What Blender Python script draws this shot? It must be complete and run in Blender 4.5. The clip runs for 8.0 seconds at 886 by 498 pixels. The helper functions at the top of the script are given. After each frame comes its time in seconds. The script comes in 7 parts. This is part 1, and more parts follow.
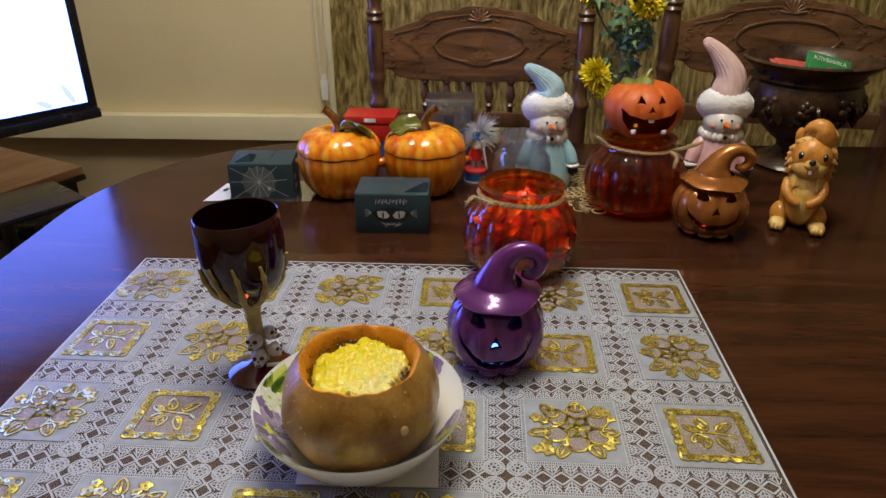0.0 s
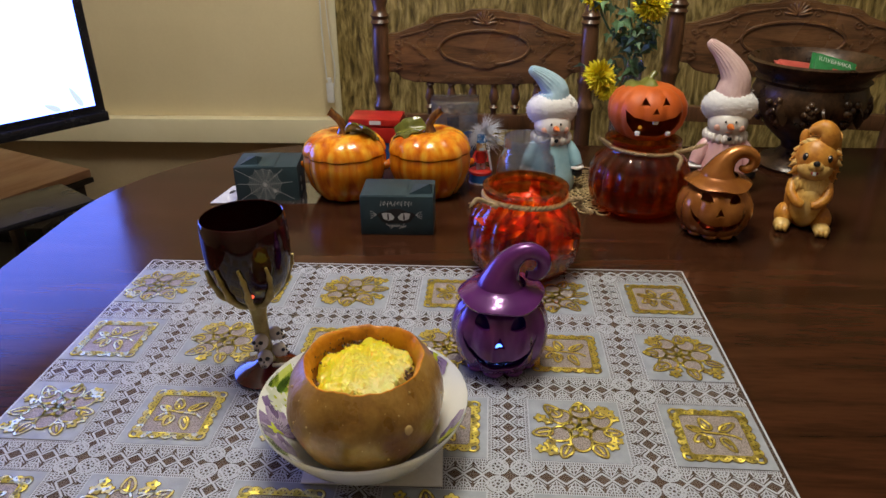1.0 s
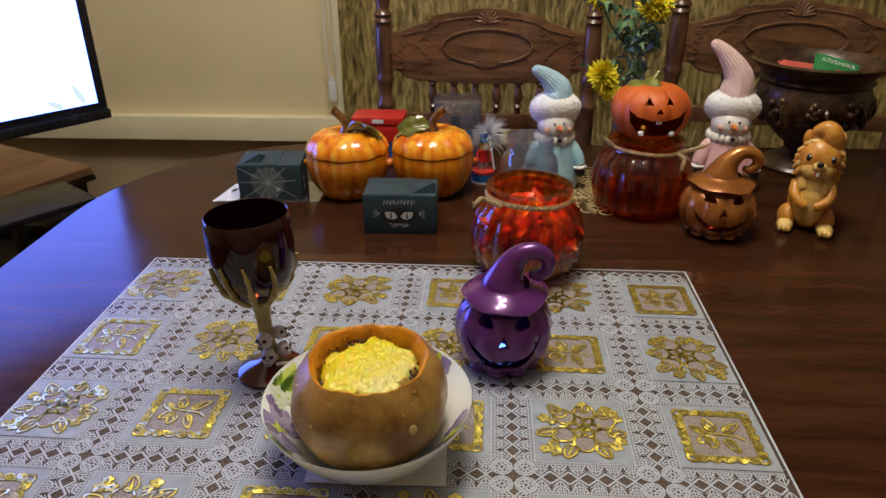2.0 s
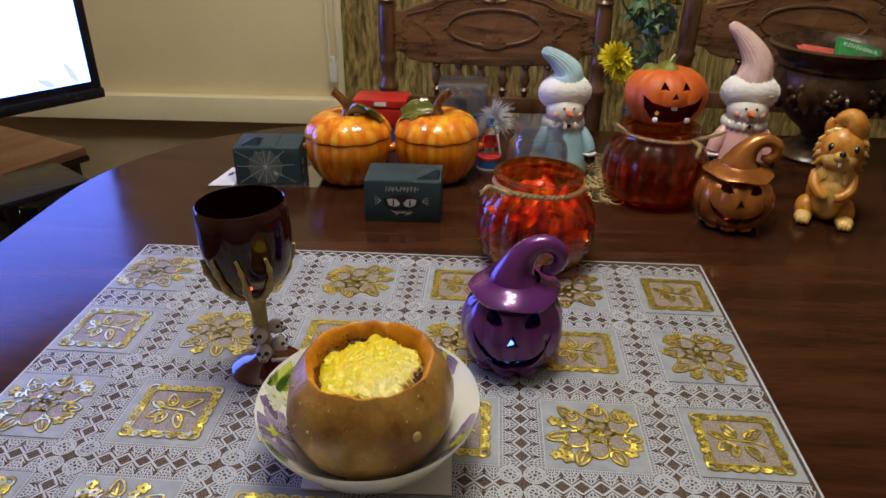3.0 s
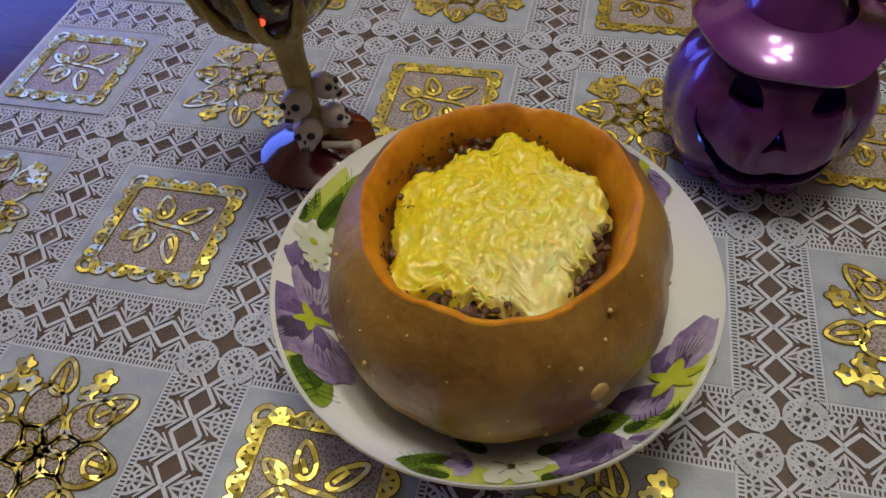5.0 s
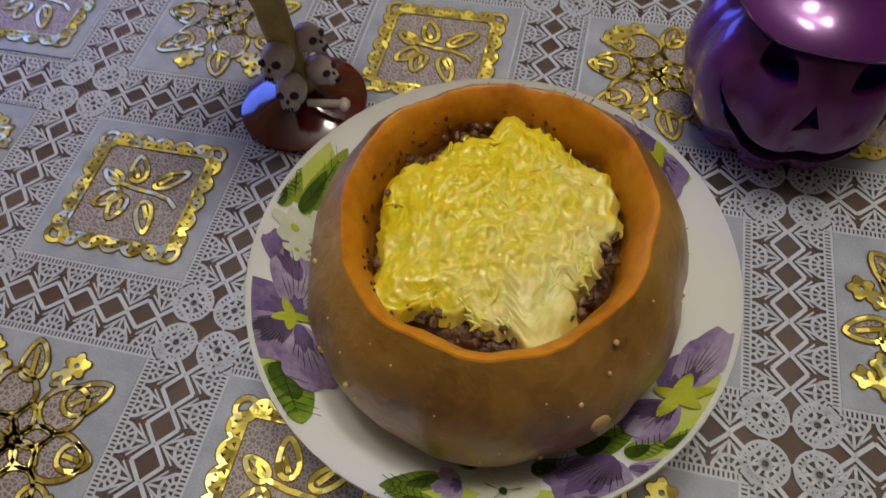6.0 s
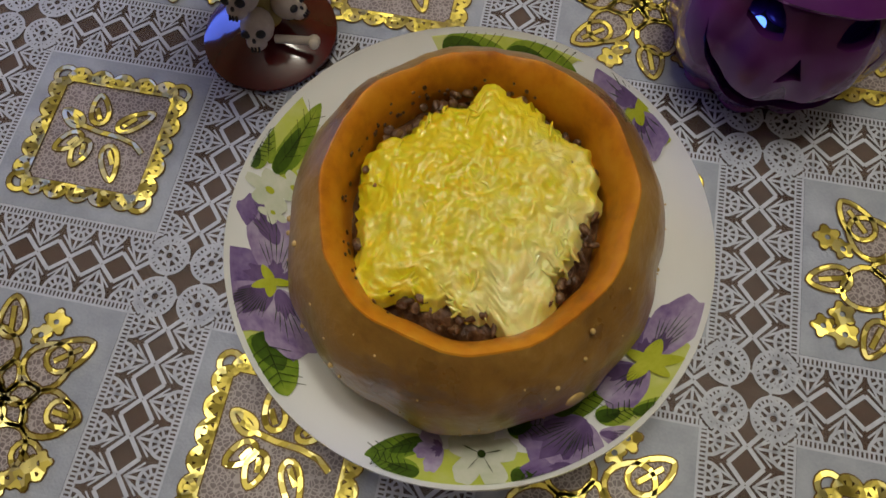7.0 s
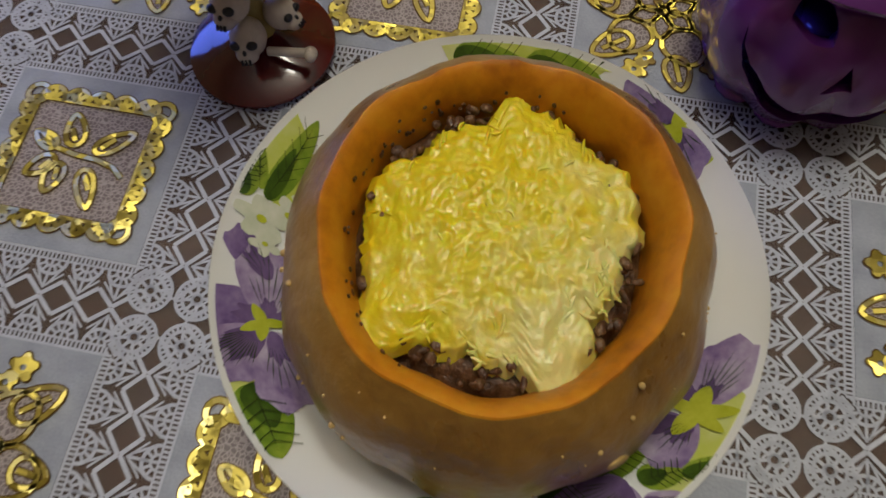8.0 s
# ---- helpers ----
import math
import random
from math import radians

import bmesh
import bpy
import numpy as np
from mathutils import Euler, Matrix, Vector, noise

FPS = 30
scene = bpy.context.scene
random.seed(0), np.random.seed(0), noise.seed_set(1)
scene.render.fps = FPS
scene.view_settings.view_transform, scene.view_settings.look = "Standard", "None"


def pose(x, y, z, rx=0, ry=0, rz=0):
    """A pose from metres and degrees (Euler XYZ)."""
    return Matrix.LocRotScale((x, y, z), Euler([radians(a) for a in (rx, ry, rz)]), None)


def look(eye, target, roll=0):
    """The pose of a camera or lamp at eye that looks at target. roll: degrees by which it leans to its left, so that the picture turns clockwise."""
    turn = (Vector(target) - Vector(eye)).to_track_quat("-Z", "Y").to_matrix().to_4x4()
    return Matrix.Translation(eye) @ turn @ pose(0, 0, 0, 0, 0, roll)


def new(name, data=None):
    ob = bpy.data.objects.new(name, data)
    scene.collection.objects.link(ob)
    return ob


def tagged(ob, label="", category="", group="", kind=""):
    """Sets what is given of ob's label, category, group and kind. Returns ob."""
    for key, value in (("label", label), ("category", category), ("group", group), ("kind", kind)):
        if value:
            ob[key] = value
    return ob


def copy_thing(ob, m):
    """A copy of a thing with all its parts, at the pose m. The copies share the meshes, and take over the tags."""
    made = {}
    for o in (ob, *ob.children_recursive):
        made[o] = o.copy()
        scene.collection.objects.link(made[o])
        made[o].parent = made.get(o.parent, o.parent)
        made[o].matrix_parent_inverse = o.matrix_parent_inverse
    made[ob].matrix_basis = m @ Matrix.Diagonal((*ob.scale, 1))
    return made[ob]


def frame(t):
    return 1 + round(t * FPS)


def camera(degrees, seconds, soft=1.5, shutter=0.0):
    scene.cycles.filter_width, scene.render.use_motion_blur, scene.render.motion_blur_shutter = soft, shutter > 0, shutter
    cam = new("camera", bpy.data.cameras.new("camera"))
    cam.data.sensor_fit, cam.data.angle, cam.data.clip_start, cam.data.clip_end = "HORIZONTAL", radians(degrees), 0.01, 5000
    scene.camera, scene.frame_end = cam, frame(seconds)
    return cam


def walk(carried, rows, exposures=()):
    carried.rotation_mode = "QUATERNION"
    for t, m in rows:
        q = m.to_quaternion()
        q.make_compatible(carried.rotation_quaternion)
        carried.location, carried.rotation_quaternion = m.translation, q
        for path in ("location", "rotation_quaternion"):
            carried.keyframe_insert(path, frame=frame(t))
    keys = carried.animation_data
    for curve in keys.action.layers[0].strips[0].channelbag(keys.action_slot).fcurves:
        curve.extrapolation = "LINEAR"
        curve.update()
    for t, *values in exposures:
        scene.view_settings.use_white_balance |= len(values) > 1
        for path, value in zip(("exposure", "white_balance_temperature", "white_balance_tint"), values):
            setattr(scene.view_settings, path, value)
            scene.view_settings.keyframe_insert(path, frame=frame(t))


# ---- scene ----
cam = camera(65.0, 8.0, 1.5, 0.5)
PATH = [
    (0, (0.081, -0.49, 1.216), (0.016, 1.302, 0.331), -0.0),
    (0.5, (0.085, -0.492, 1.215), (0.01, 1.301, 0.332), -0.3),
    (1, (0.083, -0.495, 1.217), (0.001, 1.3, 0.338), -0.3),
    (1.5, (0.08, -0.496, 1.218), (-0.005, 1.298, 0.338), -0.2),
    (3, (0.07, -0.453, 1.206), (-0.01, 1.319, 0.282), 0.6),
    (3.5, (0.047, -0.304, 1.168), (-0.133, 1.356, 0.067), -0.6),
    (4, (0.027, -0.213, 1.097), (-0.277, 1.258, -0.223), -2.8),
    (4.5, (0.018, -0.177, 1.056), (-0.337, 1.121, -0.424), -5.6),
    (4.7, (0.015, -0.171, 1.056), (-0.322, 1.078, -0.469), -5.5),
    (6, (0.007, -0.115, 1.054), (-0.282, 0.855, -0.671), -5.7),
    (6.5, (0.002, -0.096, 1.06), (-0.194, 0.678, -0.774), -3.6),
    (7, (-0.002, -0.083, 1.07), (-0.152, 0.584, -0.81), -2.6),
    (7.5, (-0.01, -0.079, 1.071), (-0.157, 0.596, -0.806), -1.7),
    (8, (-0.012, -0.067, 1.041), (-0.16, 0.647, -0.821), -2.2),
]
walk(cam, [(t, look(eye, target, roll)) for t, eye, target, roll in PATH], [(0, 0.1), (3.2, 0.06), (4.0, -0.08), (4.6, -0.3), (6.0, -0.5), (8.0, -0.64)])


# ---- light ----
world = bpy.data.worlds.new("evening")
world.use_nodes = True
scene.world = world
bg = world.node_tree.nodes["Background"]
bg.inputs[0].default_value = (0.5, 0.6, 0.8, 1)
bg.inputs[1].default_value = 0.02
scene.view_settings.exposure = 0.0


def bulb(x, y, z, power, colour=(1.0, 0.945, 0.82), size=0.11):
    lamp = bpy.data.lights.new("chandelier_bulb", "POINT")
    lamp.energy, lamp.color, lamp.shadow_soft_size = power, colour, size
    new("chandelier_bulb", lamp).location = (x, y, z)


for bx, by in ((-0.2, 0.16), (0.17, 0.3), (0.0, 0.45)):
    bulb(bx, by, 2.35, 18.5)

# ---- materials ----
TZ = 0.75


def rgb(c):
    return (*c, 1) if len(c) == 3 else c


class Nodes:
    """A small writer of node trees."""

    def __init__(self, name):
        self.m = bpy.data.materials.new(name)
        self.m.use_nodes = True
        self.t = self.m.node_tree
        self.b = self.t.nodes["Principled BSDF"]
        self.out = self.t.nodes["Material Output"]

    def n(self, kind, **values):
        node = self.t.nodes.new("ShaderNode" + kind)
        for key, v in values.items():
            if key in ("operation", "blend_type", "data_type", "feature", "distance", "wave_type", "bands_direction", "noise_dimensions", "rings_direction"):
                exec_set(node, key, v)
            else:
                sock = node.inputs[int(key[1:])] if key[0] == "i" and key[1:].isdigit() else node.inputs[key]
                if hasattr(v, "is_output") or isinstance(v, bpy.types.NodeSocket):
                    self.t.links.new(v, sock)
                else:
                    sock.default_value = v
        return node

    def link(self, a, b):
        self.t.links.new(a, b)

    def coords(self, scale=(1, 1, 1), rot=(0, 0, 0)):
        tc = self.t.nodes.new("ShaderNodeTexCoord")
        mp = self.t.nodes.new("ShaderNodeMapping")
        mp.inputs["Scale"].default_value = scale
        mp.inputs["Rotation"].default_value = rot
        self.link(tc.outputs["Object"], mp.inputs["Vector"])
        return mp.outputs[0]

    def ramp(self, fac, stops):
        r = self.t.nodes.new("ShaderNodeValToRGB")
        e = r.color_ramp.elements
        while len(e) < len(stops):
            e.new(0.5)
        for el, (p, c) in zip(e, stops):
            el.position, el.color = p, rgb(c)
        self.link(fac, r.inputs[0])
        return r.outputs[0]

    def bump(self, height, strength, distance):
        b = self.t.nodes.new("ShaderNodeBump")
        b.inputs["Strength"].default_value = strength
        b.inputs["Distance"].default_value = distance
        self.link(height, b.inputs["Height"])
        self.link(b.outputs[0], self.b.inputs["Normal"])


def exec_set(node, key, v):
    if key == "operation":
        node.operation = v
    elif key == "blend_type":
        node.blend_type = v
    elif key == "data_type":
        node.data_type = v
    elif key == "feature":
        node.feature = v
    elif key == "distance":
        node.distance = v
    elif key == "wave_type":
        node.wave_type = v
    elif key == "bands_direction":
        node.bands_direction = v


def surface(name, colours, scale=20, rough=0.5, rough2=None, metal=0.0, bump=0.2, depth=0.001, stretch=(1, 1, 1), coat=0.0, detail=5, sub=0.0, fine=6.0):
    """A surface varied at two scales: broad blotches and fine grain."""
    k = Nodes(name)
    co = k.coords(stretch)
    broad = k.n("TexNoise", Vector=co, Scale=scale, Detail=detail).outputs[0]
    grain = k.n("TexNoise", Vector=co, Scale=scale * fine, Detail=4.0).outputs[0]
    mix = k.n("Math", operation="MULTIPLY_ADD", i0=grain, i1=0.35, i2=broad).outputs[0]
    stops = [(0.42 + 0.5 * i / max(1, len(colours) - 1), c) for i, c in enumerate(colours)]
    k.link(k.ramp(mix, stops), k.b.inputs["Base Color"])
    r2 = rough if rough2 is None else rough2
    k.link(k.n("MapRange", i0=broad, i1=0.3, i2=0.7, i3=rough, i4=r2).outputs[0], k.b.inputs["Roughness"])
    k.b.inputs["Metallic"].default_value = metal
    k.b.inputs["Coat Weight"].default_value = coat
    k.b.inputs["Coat Roughness"].default_value = 0.06
    if sub:
        k.b.inputs["Subsurface Weight"].default_value = sub
        k.b.inputs["Subsurface Scale"].default_value = 0.004
    if bump:
        k.bump(mix, bump, depth)
    return k.m


def streaked(name, colours, rough, spokes=10, coat=0.0, bump=0.15):
    """Glaze that runs in streaks from top to foot."""
    k = Nodes(name)
    co = k.coords((1, 1, 0.12))
    broad = k.n("TexNoise", Vector=co, Scale=spokes * 6.0, Detail=3.0).outputs[0]
    spots = k.n("TexNoise", Vector=k.coords(), Scale=60.0, Detail=3.0).outputs[0]
    mix = k.n("Math", operation="MULTIPLY_ADD", i0=spots, i1=0.25, i2=broad).outputs[0]
    k.link(k.ramp(mix, [(0.42 + 0.4 * i / (len(colours) - 1), c) for i, c in enumerate(colours)]), k.b.inputs["Base Color"])
    k.b.inputs["Roughness"].default_value = rough
    k.b.inputs["Coat Weight"].default_value = coat
    k.b.inputs["Coat Roughness"].default_value = 0.04
    k.bump(mix, bump, 0.001)
    return k.m


def thin_glass(name, tint, rough=0.03, streak=0.15, body=None, share=0.0, stretch=(1, 1, 1), ribs=0, rim=0.34):
    """Thin glass: what is behind shows through, tinted; gloss grows at the edge."""
    k = Nodes(name)
    k.t.nodes.remove(k.b)
    wave = k.n("TexNoise", Vector=k.coords(stretch), Scale=30.0, Detail=2.0).outputs[0]
    dark = tuple(c * (1 - streak) for c in tint)
    if ribs:
        # shading of the ribs put into the colour: a deeper tint along each groove
        xyz = k.n("SeparateXYZ", i0=k.coords())
        round_it = k.n("Math", operation="ARCTAN2", i0=xyz.outputs[1], i1=xyz.outputs[0]).outputs[0]
        fold = k.n("Math", operation="COSINE", i0=k.n("Math", operation="MULTIPLY", i0=round_it, i1=float(ribs)).outputs[0]).outputs[0]
        wave = k.n("Math", operation="MULTIPLY_ADD", i0=fold, i1=0.13, i2=wave).outputs[0]
    col = k.ramp(wave, [(0.35, dark), (0.65, tint)])
    tr = k.n("BsdfTransparent", Color=col)
    gl = k.n("BsdfGlossy", Roughness=rough)
    wavy = k.n("Bump", Strength=0.5, Distance=0.002)
    k.link(wave, wavy.inputs["Height"])
    k.link(wavy.outputs[0], gl.inputs["Normal"])
    fr = k.n("LayerWeight", Blend=0.5)
    edge = k.n("Math", operation="POWER", i0=fr.outputs["Facing"], i1=2.2).outputs[0]
    mix = k.n("MixShader", i0=k.n("Math", operation="MULTIPLY_ADD", i0=edge, i1=rim, i2=0.055).outputs[0])
    base = tr
    # translucent haze mixed in for scattered light and bright reflections
    if body:
        tl = k.n("BsdfTranslucent", Color=rgb(body))
        base = k.n("MixShader", i0=share)
        k.link(tr.outputs[0], base.inputs[1])
        k.link(tl.outputs[0], base.inputs[2])
    k.link(base.outputs[0], mix.inputs[1])
    k.link(gl.outputs[0], mix.inputs[2])
    k.link(mix.outputs[0], k.out.inputs[0])
    return k.m


def glow(name, colour, strength):
    k = Nodes(name)
    k.t.nodes.remove(k.b)
    e = k.n("Emission", Color=rgb(colour), Strength=strength)
    k.link(e.outputs[0], k.out.inputs[0])
    return k.m


def wood(name, dark, light, rough, scale=8, coat=0.3, stretch=(0.12, 1, 1), level=0.5):
    k = Nodes(name)
    k.b.inputs["Specular IOR Level"].default_value = level
    co = k.coords(stretch)
    rings = k.n("TexNoise", Vector=co, Scale=scale * 5.0, Detail=6.0, Distortion=0.6).outputs[0]
    pores = k.n("TexNoise", Vector=co, Scale=scale * 40.0, Detail=3.0).outputs[0]
    mix = k.n("Math", operation="MULTIPLY_ADD", i0=pores, i1=0.4, i2=rings).outputs[0]
    k.link(k.ramp(mix, [(0.45, dark), (0.85, light)]), k.b.inputs["Base Color"])
    smear = k.n("TexNoise", Vector=k.coords(), Scale=7.0, Detail=5.0).outputs[0]
    k.link(k.n("MapRange", i0=smear, i1=0.3, i2=0.7, i3=rough * 0.7, i4=rough * 1.4).outputs[0], k.b.inputs["Roughness"])
    k.b.inputs["Coat Weight"].default_value = coat
    k.b.inputs["Coat Roughness"].default_value = 0.1
    k.bump(mix, 0.12, 0.0006)
    return k.m


def gold_foil(name):
    k = Nodes(name)
    co = k.coords()
    cell = k.n("TexVoronoi", Vector=co, Scale=230.0)
    k.link(k.ramp(cell.outputs["Color"], [(0.0, (0.55, 0.44, 0.07)), (0.5, (0.82, 0.68, 0.16)), (1.0, (1.0, 0.93, 0.45))]), k.b.inputs["Base Color"])
    k.b.inputs["Metallic"].default_value = 1.0
    k.b.inputs["Roughness"].default_value = 0.4
    # foil creased into small facets, each tilted its own way
    geo = k.t.nodes.new("ShaderNodeNewGeometry")
    sub = k.n("VectorMath", operation="SUBTRACT", i0=cell.outputs["Color"], i1=(0.5, 0.5, 0.5)).outputs[0]
    sc = k.n("VectorMath", operation="MULTIPLY", i0=sub, i1=(0.42, 0.42, 0.2)).outputs[0]
    add = k.n("VectorMath", operation="ADD", i0=sc, i1=geo.outputs["Normal"]).outputs[0]
    nrm = k.n("VectorMath", operation="NORMALIZE", i0=add).outputs[0]
    k.link(nrm, k.b.inputs["Normal"])
    return k.m


def netting(name, ground, thread, scale):
    """Fine tulle printed in the panels."""
    k = Nodes(name)
    v = k.n("TexVoronoi", Vector=k.coords(), Scale=scale, feature="DISTANCE_TO_EDGE").outputs["Distance"]
    blot = k.n("TexNoise", Vector=k.coords(), Scale=30.0, Detail=4.0).outputs[0]
    g = k.n("Mix", data_type="RGBA", i0=blot)
    g.inputs[6].default_value, g.inputs[7].default_value = rgb(ground), rgb(tuple(c * 1.25 for c in ground))
    m = k.n("Mix", data_type="RGBA", i0=k.n("MapRange", i0=v, i1=0.05, i2=0.16, i3=1.0, i4=0.0).outputs[0])
    k.link(g.outputs[2], m.inputs[6])
    m.inputs[7].default_value = rgb(thread)
    k.link(m.outputs[2], k.b.inputs["Base Color"])
    k.b.inputs["Roughness"].default_value = 0.45
    k.bump(v, 0.3, 0.0005)
    return k.m


def hole_haze_sheet(name):
    """Milky see-through film, added under the lace to lighten its holes."""
    k = Nodes(name)
    haze = k.n("TexNoise", Vector=k.coords(), Scale=25.0, Detail=5.0).outputs[0]
    k.link(k.ramp(haze, [(0.3, (0.3, 0.24, 0.2)), (0.7, (0.46, 0.4, 0.36))]), k.b.inputs["Base Color"])
    k.b.inputs["Roughness"].default_value = 0.35
    tr = k.n("BsdfTransparent")
    mix = k.n("MixShader", i0=0.24)
    k.link(tr.outputs[0], mix.inputs[1])
    k.link(k.b.outputs[0], mix.inputs[2])
    k.link(mix.outputs[0], k.out.inputs[0])
    return k.m


def melted_cheese(name):
    """Yellow cheese melted smooth in one place and left pale and shredded round it."""
    k = Nodes(name)
    co = k.coords()
    xyz = k.n("SeparateXYZ", i0=co)
    side = k.n("Math", operation="MULTIPLY_ADD", i0=xyz.outputs[0], i1=9.0, i2=0.0).outputs[0]
    down = k.n("Math", operation="MULTIPLY_ADD", i0=xyz.outputs[1], i1=-7.0, i2=side).outputs[0]
    blot = k.n("TexNoise", Vector=co, Scale=38.0, Detail=4.0, Roughness=0.6).outputs[0]
    shred = k.n("TexNoise", Vector=k.coords(), Scale=150.0, Detail=5.0, Roughness=0.66, Distortion=0.25).outputs[0]
    grain = k.n("TexNoise", Vector=co, Scale=620.0, Detail=3.0).outputs[0]
    pale = k.n("Math", operation="ADD", i0=k.n("Math", operation="MULTIPLY_ADD", i0=blot, i1=1.5, i2=down).outputs[0], i1=-0.42).outputs[0]
    pale2 = k.n("Math", operation="MULTIPLY_ADD", i0=shred, i1=0.5, i2=pale).outputs[0]
    k.link(k.ramp(pale2, [(0.4, (0.7, 0.57, 0.012)), (0.64, (0.7, 0.59, 0.045)), (0.84, (0.7, 0.61, 0.13)), (1.0, (0.7, 0.63, 0.22))]), k.b.inputs["Base Color"])
    k.link(k.n("MapRange", i0=shred, i1=0.35, i2=0.65, i3=0.3, i4=0.5).outputs[0], k.b.inputs["Roughness"])
    k.b.inputs["Coat Weight"].default_value = 0.2
    k.b.inputs["Coat Roughness"].default_value = 0.08
    k.b.inputs["Subsurface Weight"].default_value = 0.35
    k.b.inputs["Subsurface Scale"].default_value = 0.003
    k.bump(k.n("Math", operation="MULTIPLY_ADD", i0=grain, i1=0.3, i2=shred).outputs[0], 0.36, 0.002)
    return k.m


